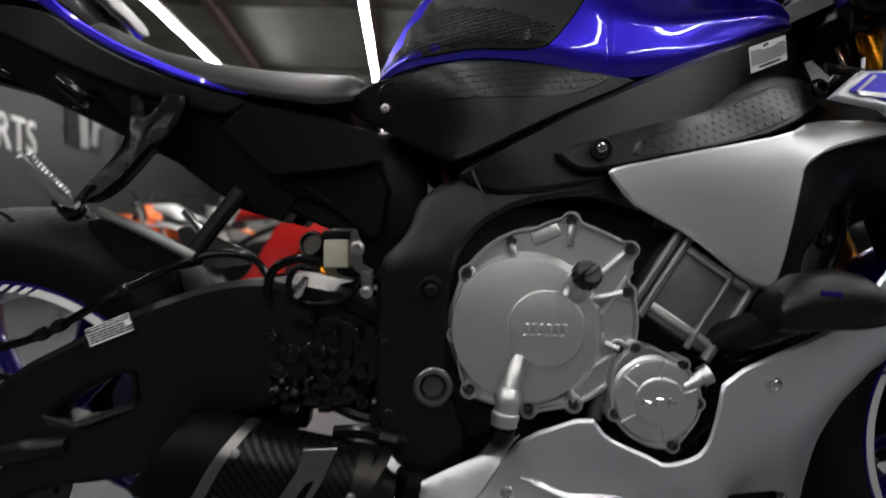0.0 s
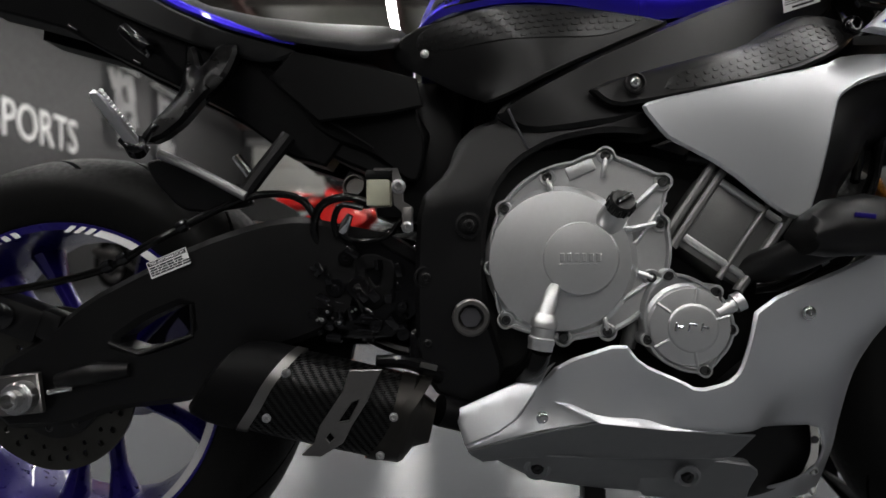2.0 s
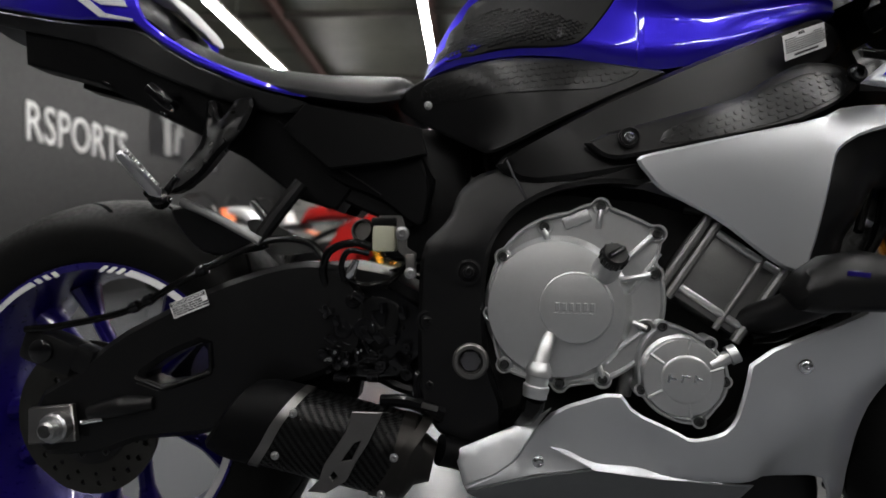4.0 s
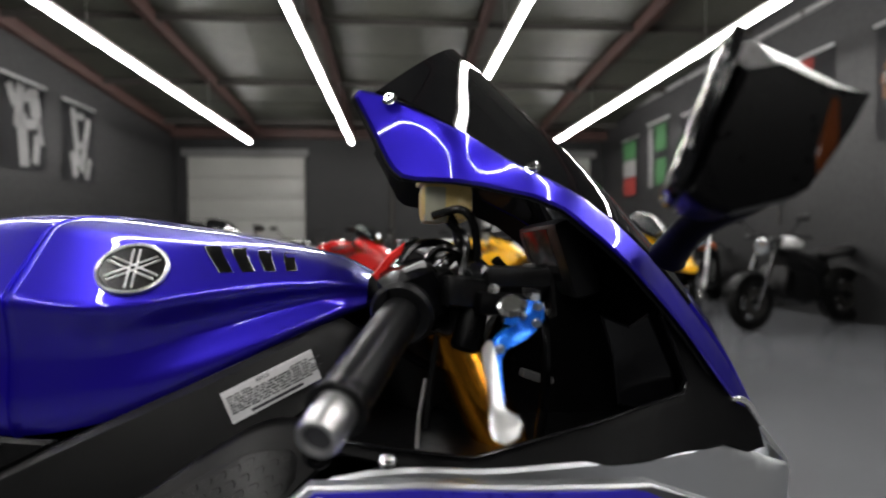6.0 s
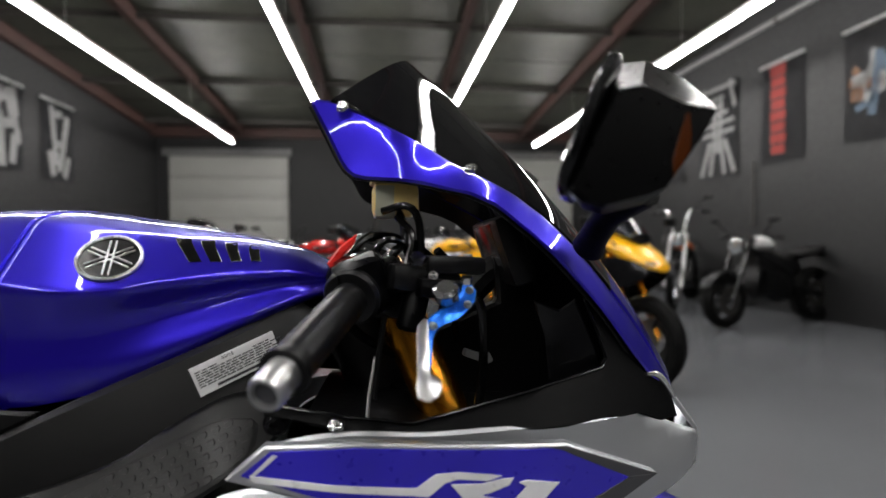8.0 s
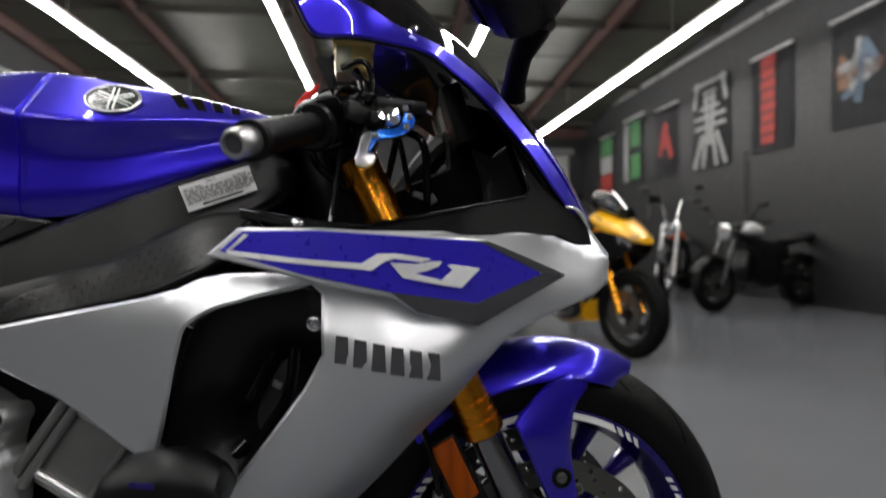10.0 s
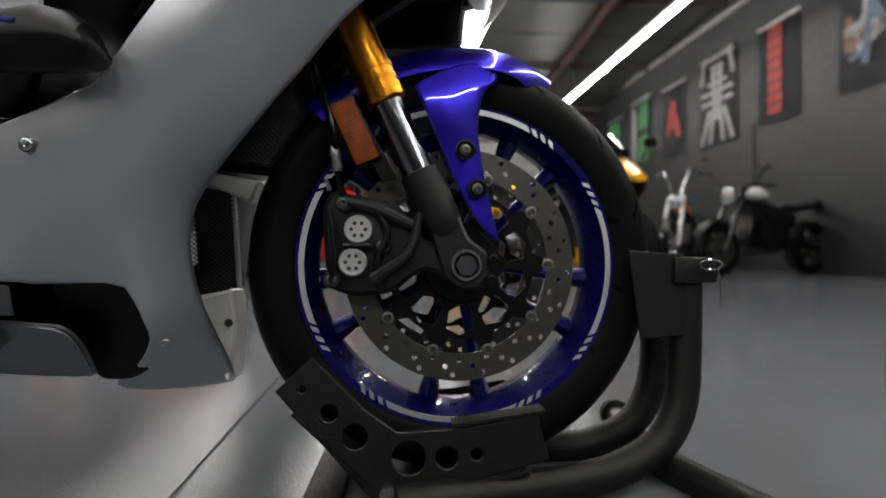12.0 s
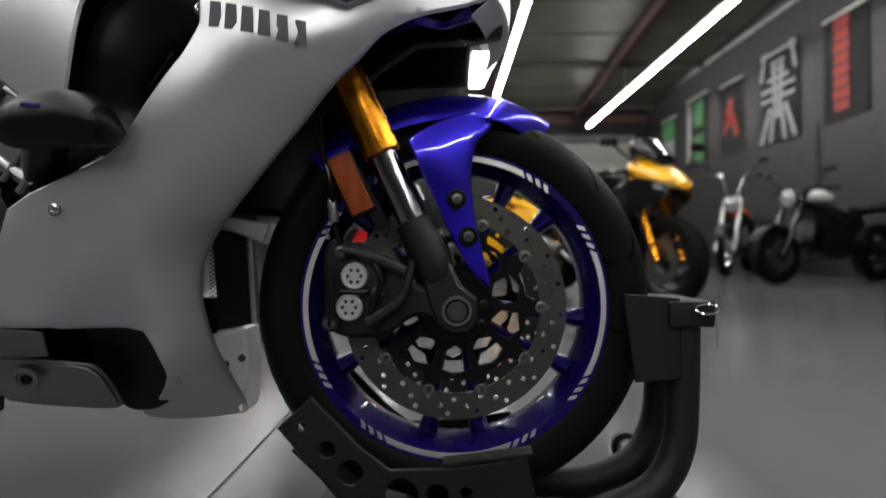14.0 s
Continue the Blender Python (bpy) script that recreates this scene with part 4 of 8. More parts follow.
both("decal_edge", shell([(1.048, -0.235, 0.7871), (1.0525, -0.235, 0.786), (1.0361, -0.2345, 0.7715), (1.0300, -0.2345, 0.7698)], (), 0.001, 0.01, 0.0003, 0, lift=0.0126), WHITE_DECAL, "narrow silver-white cross stripe", wing)
fair_y = spline_y(FAIR + FC)
for k in range(6):
    x = 1.1455 + k * 0.0192
    z = 0.6665 - k * 0.0041
    y = float(fair_y(np.array([[x, z]]))[0])
    h = 0.029
    block = shell([(x - 0.0074, y, z - h / 2 + 0.001), (x - 0.0056, y, z + h / 2 + 0.001), (x + 0.0066, y, z + h / 2 - 0.001), (x + 0.0078, y, z - h / 2 - 0.001)], (), 0.0006, 0.01, 0.0002, 0, lift=0.0013)
    part("decal_block", block, GREY_PRINT, fair, "plain charcoal decal block on the silver fairing")
bolt("screw", (1.097, -0.217, 0.800), 0.006, fair, CHROME, (0, -0.5, 0.86))
bolt("frame_bolt", (1.037, -0.18, 0.792), 0.010, BIKE, BLACK_GLOSS, h=0.007, label="black domed bolt in the inner panel")

# inside of the air intake
both("intake_duct", shell([(1.122, -0.2, 0.735), (1.127, -0.2, 0.651), (1.03, -0.2, 0.515), (1.0, -0.2, 0.49), (0.93, -0.2, 0.48), (0.95, -0.2, 0.56), (0.978, -0.205, 0.69), (1.02, -0.21, 0.715)], [(1.0, -0.195, 0.6), (1.04, -0.18, 0.62), (1.08, -0.11, 0.62), (1.06, -0.11, 0.57)], 0.004, rounds=1), BLACK, "deep black air intake duct")
bolt("duct_bolt", (1.112, -0.208, 0.69), 0.007, BIKE, CHROME)
pod = loft([[(x, -0.262 + 0.028 * math.cos(a), z + r * math.sin(a)) for a in np.linspace(0, 2 * math.pi, 24, endpoint=False)] for x, z, r in ((0.918, 0.532, 0.008), (0.924, 0.534, 0.022), (0.945, 0.54, 0.031), (0.985, 0.544, 0.033), (1.015, 0.541, 0.03), (1.032, 0.536, 0.022), (1.037, 0.533, 0.008))])
sl = both("crash_slider", pod, BLACK, "black crash slider pod beside the intake")
part("pod_mark", box((0.022, 0.0015, 0.005), (0.967, -0.2896, 0.552), (0, 6, 0), 0.0005), BLUE_DARK, sl, "small blue printed bar")
both("slider_stem", tube([(0.885, -0.17, 0.483), (0.925, -0.22, 0.505), (0.955, -0.255, 0.53)], [0.018, 0.02, 0.022], 14), BLACK, "black slider stem", sl)
UNDER = [(0.147, -0.085, 0.813), (0.209, -0.08, 0.731), (0.288, -0.08, 0.691), (0.337, -0.085, 0.67), (0.417, -0.09, 0.63), (0.5, -0.1, 0.60), (0.52, -0.1, 0.699), (0.40, -0.09, 0.76), (0.291, -0.09, 0.79)]
both("inner_fender", shell(UNDER, (), 0.05, 0.02, 0.004, 1), PLASTIC, "matt black inner rear fender")
part("battery_box", box((0.13, 0.16, 0.2), (0.50, 0, 0.66), (0, 0, 0), 0.02), BLACK, BIKE, "black battery box behind the engine")
for pts, r in (([(1.098, -0.19, 0.70), (1.085, -0.165, 0.66), (1.075, -0.16, 0.60), (1.045, -0.165, 0.55)], 0.007), ([(1.07, -0.185, 0.71), (1.06, -0.17, 0.66), (1.035, -0.185, 0.60)], 0.005)):
    part("duct_hose", tube(pts, r, 10), HOSE, BIKE, "glossy black hose inside the intake")
part("duct_bracket", box((0.012, 0.006, 0.008), (1.062, -0.16, 0.612), (0, 30, 0), 0.002), STEEL, BIKE, "small steel brackets inside the intake")

# upper cowl, screen, mirror and cockpit
COWL = [(1.061, -0.15, 1.109), (1.080, -0.15, 1.072), (1.097, -0.152, 1.037), (1.11, -0.156, 1.026), (1.165, -0.17, 1.022), (1.236, -0.18, 1.006), (1.292, -0.18, 0.962), (1.355, -0.168, 0.898), (1.405, -0.156, 0.833), (1.445, -0.14, 0.797), (1.452, -0.128, 0.803), (1.406, -0.142, 0.872), (1.345, -0.148, 0.948), (1.289, -0.15, 1.001), (1.205, -0.149, 1.045), (1.097, -0.147, 1.104)]
CC = [(1.16, -0.168, 1.055), (1.25, -0.176, 1.005), (1.32, -0.17, 0.95)]
cowl = both("upper_cowl", shell(COWL, CC, 0.004, 0.01, 0.003, 1, relax=8e-4), BLUE, "glossy blue upper cowl edge around the screen")
both("cowl_liner", shell([(x - 0.004, y + 0.007, z - 0.001) for x, y, z in COWL], [(x, y + 0.007, z) for x, y, z in CC], 0.003, 0.012, 0.002, 1, relax=8e-4), BLACK, "black inner side of the cowl", cowl)
# windscreen: sections from the near edge over the middle to the far edge
edge_x, edge_z = [1.085, 1.12, 1.205, 1.289, 1.345, 1.406, 1.45], [1.107, 1.094, 1.046, 1.001, 0.95, 0.875, 0.805]
mid_x, mid_z = [1.168, 1.19, 1.235, 1.30, 1.36, 1.425, 1.475], [1.19, 1.170, 1.128, 1.062, 0.995, 0.91, 0.83]
rings_out = []
for ex_, ez_, mx_, mz_, w in zip(edge_x, edge_z, mid_x, mid_z, [0.148, 0.15, 0.15, 0.15, 0.148, 0.142, 0.128]):
    row = []
    for a in np.linspace(-1, 1, 19):
        k = 1 - abs(a) ** 2.2
        row.append(Vector((ex_ + (mx_ - ex_) * k, w * a * (1 - 0.02 * k), ez_ + (mz_ - ez_) * k)))
    rings_out.append(row)


def sheet(rows, thick):
    bm = bmesh.new()
    va = [[bm.verts.new(p) for p in r] for r in rows]
    vb = [[bm.verts.new(p - Vector((0.6, 0, 0.8)) * thick) for p in r] for r in rows]
    n, m = len(rows), len(rows[0])
    for i in range(n - 1):
        for j in range(m - 1):
            bm.faces.new((va[i][j], va[i][j + 1], va[i + 1][j + 1], va[i + 1][j]))
            bm.faces.new((vb[i][j], vb[i + 1][j], vb[i + 1][j + 1], vb[i][j + 1]))
    ring = [(0, j) for j in range(m)] + [(i, m - 1) for i in range(1, n)] + [(n - 1, j) for j in range(m - 2, -1, -1)] + [(i, 0) for i in range(n - 2, 0, -1)]
    for (i, j), (k, l) in zip(ring, ring[1:] + ring[:1]):
        bm.faces.new((va[i][j], va[k][l], vb[k][l], vb[i][j]))
    return bm


dense = []
for j in range(19):
    dense.append(curve([r[j] for r in rings_out], 4))
dense = list(map(list, zip(*dense)))
cut = int(len(dense) * 0.72)
part("windscreen", sheet(dense[: cut + 1], 0.003), SMOKE, BIKE, "dark smoked windscreen with a pointed top")
part("nose_cowl", sheet(dense[cut:], 0.004), BLUE, BIKE, "glossy blue nose above the lamps")
for x, y, z in ((1.097, -0.156, 1.097), (1.224, -0.162, 1.036)):
    bolt("screen_screw", (x, y, z), 0.0055, cowl, CHROME, (-0.3, -0.8, 0.5))
# nose below: lamp bay
part("lamp_bay", shell([(1.33, -0.17, 0.675), (1.37, -0.175, 0.692), (1.445, -0.15, 0.717), (1.468, -0.12, 0.737), (1.45, -0.1, 0.71), (1.40, -0.12, 0.70)], (), 0.004, 0.012), BLACK_GLOSS, BIKE, "black lamp bay under the nose")
part("lamp_bezel", plate([(1.40, 0.74), (1.485, 0.765), (1.483, 0.705), (1.447, 0.698), (1.417, 0.705)], -0.075, -0.055, 0.004), BLACK_GLOSS, BIKE, "gloss black lamp bezel under the nose")
# glowing plate added to imitate the bright reflection in the headlamp lens
part("lens_reflection", plate([(1.443, 0.757), (1.498, 0.757), (1.476, 0.72), (1.463, 0.692), (1.437, 0.69), (1.438, 0.72)], 0.115, 0.125, 0.003), glow("lens_reflection_glow", (1.0, 1.0, 1.0), 7.0), BIKE, "white glowing plate standing in for the reflection in the headlamp lens")
part("far_under_panel", plate([(1.15, 0.69), (1.436, 0.70), (1.441, 0.80), (1.15, 0.80)], 0.13, 0.145, 0.004), PLASTIC, BIKE, "matt black inner panel of the far fairing")
part("nose_under_panel", plate([(1.20, 0.66), (1.30, 0.715), (1.43, 0.745), (1.435, 0.704), (1.36, 0.70), (1.30, 0.66), (1.23, 0.58)], -0.07, -0.04, 0.004), PLASTIC, BIKE, "matt black panel under the nose")
rows = [[Vector((x + 0.03 * (1 - abs(a) ** 2), w * a, z)) for a in np.linspace(-1, 1, 11)] for x, w, z in ((1.445, 0.14, 0.80), (1.47, 0.145, 0.765), (1.468, 0.148, 0.73), (1.44, 0.15, 0.705))]
part("nose_lip", sheet(rows, 0.004), SILVER, BIKE, "silver nose between the side fairings")
# silver bead imitating the highlight on the cowl's end, where it meets the fairing
both("cowl_end", tube([(1.413, -0.149, 0.824), (1.4245, -0.1455, 0.8225), (1.4351, -0.1425, 0.8145), (1.4474, -0.139, 0.796)], [0.0022, 0.0034, 0.0036, 0.0024], 10), SILVER_GLOSS, "silver bead added as the highlight on the end of the cowl", cowl)
# black inner trim round the cockpit
INNER = [(1.03, -0.203, 0.806), (1.115, -0.214, 0.790), (1.176, -0.216, 0.786), (1.30, -0.203, 0.787), (1.395, -0.168, 0.788), (1.425, -0.156, 0.776), (1.45, -0.143, 0.776), (1.445, -0.14, 0.80), (1.41, -0.142, 0.852), (1.384, -0.144, 0.898), (1.352, -0.149, 0.915), (1.3455, -0.15, 0.9018), (1.3566, -0.155, 0.8694), (1.3635, -0.16, 0.8438), (1.3574, -0.165, 0.8346), (1.269, -0.188, 0.8166), (1.1885, -0.202, 0.8012), (1.1653, -0.205, 0.7966), (1.1078, -0.202, 0.8024), (1.03, -0.198, 0.8155)]
both("cockpit_trim", shell(INNER, (), 0.005, 0.008, 0.0016, 0), PLASTIC, "black inner cockpit trim")
both("inner_fin", shell([(1.298, -0.125, 0.9), (1.324, -0.13, 0.89), (1.341, -0.135, 0.903), (1.362, -0.14, 0.848), (1.37, -0.14, 0.80), (1.313, -0.13, 0.815), (1.31, -0.125, 0.86)], (), 0.006, 0.015, 0.002, 0), BLACK_GLOSS, "pointed black fin inside the nose")
part("cockpit_floor", loft([[(x, -w, z), (x, w, z), (x, w, z + 0.012), (x, -w, z + 0.012)] for x, w, z in ((1.06, 0.15, 0.78), (1.2, 0.19, 0.765), (1.34, 0.165, 0.765), (1.43, 0.12, 0.78))]), BLACK, BIKE, "black inner tray below the bars")
dash = part("dash", box((0.03, 0.19, 0.085), (1.285, 0.0, 0.955), (0, -18, 0), 0.01), BLACK, BIKE, "black instrument panel")
part("dash_screen", box((0.003, 0.13, 0.06), (1.2695, 0.0, 0.957), (0, -18, 0), 0.001), BLACK_GLOSS, dash, "dark glossy dash screen")
part("dash_stay", tube([(1.2, 0.0, 0.84), (1.28, 0.0, 0.93), (1.36, 0, 0.9)], 0.02, 10), BLACK, BIKE, "black cowl stay")

# mirror: faceted housing behind a rimmed glass that is turned towards the rider
MIRROR_OUT = [(1.2601, 0.9937), (1.2754, 1.0292), (1.2925, 1.0609), (1.3097, 1.0639), (1.3375, 1.0517), (1.361, 1.0477), (1.3504, 1.029), (1.3244, 0.9939), (1.313, 0.9889), (1.2831, 0.9818), (1.2695, 0.9861)]
MIRROR_IN = [(1.296, 0.997), (1.312, 1.046), (1.334, 1.108), (1.3555, 1.1109), (1.388, 1.097), (1.407, 1.082), (1.394, 1.05), (1.362, 1.003), (1.352, 0.992), (1.318, 0.984), (1.303, 0.988)]
SWIVEL = 0.40


def swivel(bm):
    """Turns the mirror towards the rider."""
    for v in bm.verts:
        v.co.x += SWIVEL * (v.co.y + 0.36)
    return bm


def mirror_ring(f, y, shrink=1.0):
    p = [np.array(a) * (1 - f) + np.array(b) * f for a, b in zip(MIRROR_OUT, MIRROR_IN)]
    c = sum(p) / len(p)
    return [(*(c + (q - c) * shrink), y) for q in p]


def mirror_body():
    rows = [mirror_ring(0, -0.3655, 0.55), mirror_ring(0, -0.3655, 0.94), mirror_ring(0, -0.36), mirror_ring(0.5, -0.315, 1.02), mirror_ring(1.0, -0.27), mirror_ring(1.0, -0.255, 0.8), mirror_ring(1.0, -0.252, 0.4)]
    return loft([[(x, y, z) for x, z, y in r] for r in rows])


def rounded_plate(w, h, t, n=40):
    """An upright oblong plate with well rounded corners, in the y-z plane."""
    ring = [(w / 2 * math.copysign(abs(math.cos(a)) ** 0.45, math.cos(a)), h / 2 * math.copysign(abs(math.sin(a)) ** 0.55, math.sin(a))) for a in np.linspace(0, 2 * math.pi, n, endpoint=False)]
    return loft([[(x, y * k, z * k) for y, z in ring] for x, k in ((-t / 2, 0.97), (-t * 0.3, 1.0), (t * 0.3, 1.0), (t / 2, 0.97))])


mir = part("mirror_housing", mirror_body(), MIRROR_BLACK, BIKE, "black faceted mirror housing with a smoked signal lens", sharp=18)
part("mirror_stalk", tube([(1.343, -0.168, 0.957), (1.341, -0.186, 0.966), (1.34, -0.225, 0.985), (1.348, -0.275, 1.006)], [0.0135, 0.0115, 0.0105, 0.015], 16, flat=1.25), PLASTIC, mir)
part("signal_lens", shell([(1.3365, -0.3645, 1.0445), (1.3535, -0.3635, 1.0425), (1.3449, -0.364, 1.0259), (1.3285, -0.3645, 1.0015), (1.3275, -0.365, 1.0131)], (), 0.003, 0.006, 0.0008, 0, lift=0.0012), mat("smoked_signal_lens", (0.05, 0.013, 0.003), 0.12, vary=0.1), mir, "smoked brown signal lens")
part("mirror_glass", swivel(moved(rounded_plate(0.1, 0.094, 0.003), pose(1.2695, -0.312, 1.041, 0, 22, 0))), MIRROR, mir, "oblong mirror glass")
part("glass_rim", swivel(moved(rounded_plate(0.112, 0.106, 0.008), pose(1.2745, -0.312, 1.041, 0, 22, 0))), BLACK_GLOSS, mir, "glossy black rim round the glass")
part("far_mirror", mirrored(mirror_body()), BLACK, BIKE, "black mirror housing", sharp=18)

# clip-on bar, grip, lever
B0, B1 = Vector((1.114, -0.165, 0.918)), Vector((1.062, -0.345, 0.858))
bar = (B1 - B0).normalized()
g0, g1 = B0 + bar * 0.02, B1 - bar * 0.035
prof = [(0.016, 0)]
L = (g1 - g0).length
for k in range(26):
    h = L * k / 25
    prof.append((0.0168 + (0.0008 if 3 < k < 22 and k % 2 else 0) + (0.0025 if k > 23 else 0), h))
grip = part("handlebar_grip", lathe(prof, g0, bar, 28), GRIP_RUBBER, BIKE, "black ribbed rubber throttle grip")
part("grip_flange", lathe([(0.017, -0.004), (0.027, -0.003), (0.028, 0.004), (0.025, 0.008), (0.017, 0.009)], g0, bar, 28), GRIP_RUBBER, grip)
part("bar_end", lathe([(0.011, 0), (0.0138, 0.002), (0.0132, 0.006), (0.0128, 0.008), (0.0138, 0.011), (0.0136, 0.026), (0.012, 0.0295), (0.0095, 0.03), (0.0085, 0.026), (0.0075, 0.016), (0.0002, 0.016)], g1 - bar * 0.002, bar, 32), ALU, grip, "turned aluminium bar end weight")
part("bar_end_socket", lathe([(0.0088, 0.0), (0.0088, 0.001), (0.0003, 0.001)], g1 + bar * 0.0235, bar, 16), INK, grip, "dark socket of the bar end")
part("far_grip", mirrored(lathe(prof, g0, bar, 20)), GRIP_RUBBER, BIKE, "black rubber clutch-side grip")
clamp = part("switch_housing", box((0.05, 0.045, 0.062), tuple(B0 - bar * 0.012), (10, -18, 12), 0.012), BLACK_GLOSS, BIKE, "black switch housing beside the grip")
part("stop_switch", shell([(1.081, -0.158, 0.942), (1.093, -0.158, 0.958), (1.110, -0.157, 0.971), (1.108, -0.157, 0.962), (1.096, -0.158, 0.949), (1.085, -0.158, 0.936)], (), 0.008, 0.006, 0.0015, 0), RED, clamp, "red stop switch")
part("fork_clamp", lathe([(0.034, -0.03), (0.036, -0.026), (0.036, 0.0), (0.033, 0.004)], (1.135, -0.105, 0.918), (-0.42, 0, 0.9), 28), BLACK, BIKE, "black clip-on clamp round the fork leg")
part("top_yoke", loft([[(x, -w, z), (x, w, z), (x, w, z + 0.025), (x, -w, z + 0.025)] for x, w, z in ((1.085, 0.05, 0.925), (1.10, 0.125, 0.922), (1.14, 0.135, 0.905), (1.165, 0.07, 0.895))]), SATIN, BIKE, "charcoal top yoke")
part("master_cylinder", join(box((0.075, 0.03, 0.026), (1.175, -0.165, 0.925), (0, 8, 25), 0.007), box((0.062, 0.036, 0.018), (1.205, -0.158, 0.94), (0, 2, 15), 0.005)), BLACK, BIKE, "black radial brake master cylinder")
bolt("cylinder_bolt", (1.222, -0.155, 0.947), 0.005, BIKE, STEEL, (0, 0, 1))
lev = part("brake_lever", shell([(1.213, -0.2, 0.9275), (1.2235, -0.205, 0.919), (1.2215, -0.212, 0.907), (1.207, -0.225, 0.895), (1.187, -0.235, 0.889), (1.1805, -0.25, 0.883), (1.1765, -0.29, 0.8635), (1.1725, -0.29, 0.863), (1.172, -0.25, 0.8835), (1.177, -0.235, 0.895), (1.188, -0.225, 0.9015), (1.203, -0.212, 0.9055), (1.209, -0.205, 0.914)], (), 0.011, 0.004, 0.0012, 1), LEVER_BLUE, BIKE, "blue anodised folding brake lever")
part("lever_blade", shell([(1.1735, -0.236, 0.8955), (1.1775, -0.236, 0.8945), (1.1745, -0.291, 0.864), (1.177, -0.301, 0.861), (1.184, -0.306, 0.859), (1.182, -0.311, 0.85), (1.173, -0.313, 0.8455), (1.164, -0.311, 0.85), (1.1665, -0.291, 0.867), (1.1665, -0.246, 0.8895)], (), 0.009, 0.004, 0.0012, 1, lift=0.002), ALU, lev, "satin silver lever blade with a rounded tip")
for x, y, z in ((1.2165, -0.2105, 0.9185), (1.214, -0.216, 0.906), (1.181, -0.2415, 0.8905)):
    bolt("lever_pin", (x, y, z), 0.003, lev, STEEL, h=0.003)
part("lever_adjuster", join(lathe([(0.010, 0), (0.012, 0.002), (0.012, 0.012), (0.008, 0.015), (0.0005, 0.015)], (1.196, -0.212, 0.912), (-0.2, -0.7, 0.7), 10), lathe([(0.006, 0), (0.006, 0.006), (0.0005, 0.007)], (1.213, -0.212, 0.925), (0, -0.3, 1), 6)), CHROME, lev, "knurled steel span adjuster")
part("brake_reservoir", join(box((0.048, 0.04, 0.036), (1.148, -0.118, 1.008), (0, 0, 6), 0.008), box((0.052, 0.044, 0.006), (1.148, -0.118, 1.028), (0, 0, 6), 0.002)), ORANGE_RES, BIKE, "yellowed plastic brake fluid reservoir")
part("reservoir_front", box((0.022, 0.042, 0.034), (1.1365, -0.119, 1.006), (0, 0, 6), 0.005), PALE_RES, BIKE, "milky half of the fluid reservoir")
part("reservoir_stay", tube([(1.15, -0.13, 1.0), (1.156, -0.14, 0.985), (1.16, -0.145, 0.955), (1.17, -0.15, 0.93)], 0.004, 10), BLACK_GLOSS, BIKE, "black reservoir stay")
part("reservoir_hose", tube([(1.135, -0.14, 0.995), (1.16, -0.15, 1.0), (1.172, -0.152, 0.985), (1.175, -0.155, 0.95)], 0.004, 10), HOSE, BIKE, "black reservoir hose with a clip")
part("throttle_cable", tube([(1.12, -0.15, 0.93), (1.16, -0.13, 0.96), (1.2, -0.1, 0.93), (1.22, -0.08, 0.85)], 0.004, 8), HOSE, BIKE, "black throttle cable")
part("brake_hose", tube([(1.21, -0.14, 0.92), (1.235, -0.15, 0.9), (1.24, -0.14, 0.84), (1.235, -0.13, 0.78)], 0.005, 8), HOSE, BIKE, "black brake hose")
part("hose_wire", tube([(1.138, -0.168, 0.89), (1.132, -0.17, 0.85), (1.128, -0.172, 0.81)], 0.003, 6), SATIN, BIKE, "thin cable behind the grip")
TITAN_PLUG = mat("grey_harness_plastic", (0.12, 0.12, 0.12), 0.35, vary=0.2)
# black inner fairing that closes the nose, with a framed recess
NOSE_WALL = [(1.265, 0.996), (1.395, 0.957), (1.455, 0.878), (1.47, 0.805), (1.455, 0.756), (1.215, 0.751), (1.139, 0.785), (1.16, 0.84), (1.276, 0.89), (1.272, 0.943)]
part("nose_inner_wall", plate(NOSE_WALL, -0.03, 0.0, 0.004), PLASTIC, BIKE, "matt black inner fairing behind the nose")
both("recess_edge", tube([(1.03, -0.2, 0.816), (1.1078, -0.2045, 0.8032), (1.1653, -0.2075, 0.7974), (1.1885, -0.2045, 0.802), (1.269, -0.1905, 0.8174), (1.3574, -0.1675, 0.8354), (1.3635, -0.1625, 0.8442), (1.3566, -0.1575, 0.8698), (1.3455, -0.1525, 0.9022)], 0.0015, 8, 1, smooth=False), BLACK_GLOSS, "glossy edge of the framed recess")
part("harness_plug", join(box((0.02, 0.012, 0.008), (1.232, -0.11, 0.84), (0, 20, 10), 0.002), box((0.012, 0.01, 0.012), (1.247, -0.112, 0.836), (0, -30, 0), 0.002)), TITAN_PLUG, BIKE, "grey harness plug in the nose")
part("cable_guide", tube([(1.128, -0.14, 0.845), (1.122, -0.145, 0.81), (1.12, -0.15, 0.785)], 0.0022, 6), ALU, BIKE, "thin bright cable end")
part("switch_button", box((0.02, 0.012, 0.007), tuple(B0 + Vector((0.004, -0.012, 0.03))), (0, -22, 12), 0.002), mat("grey_switch_plastic", (0.3, 0.3, 0.3), 0.5), clamp, "grey switch rocker")
part("banjo_bolt", lathe([(0.009, 0), (0.009, 0.005), (0.006, 0.007), (0.0003, 0.007)], (1.17, -0.185, 0.945), (0, -0.6, 0.8), 6), BLACK_GLOSS, BIKE)
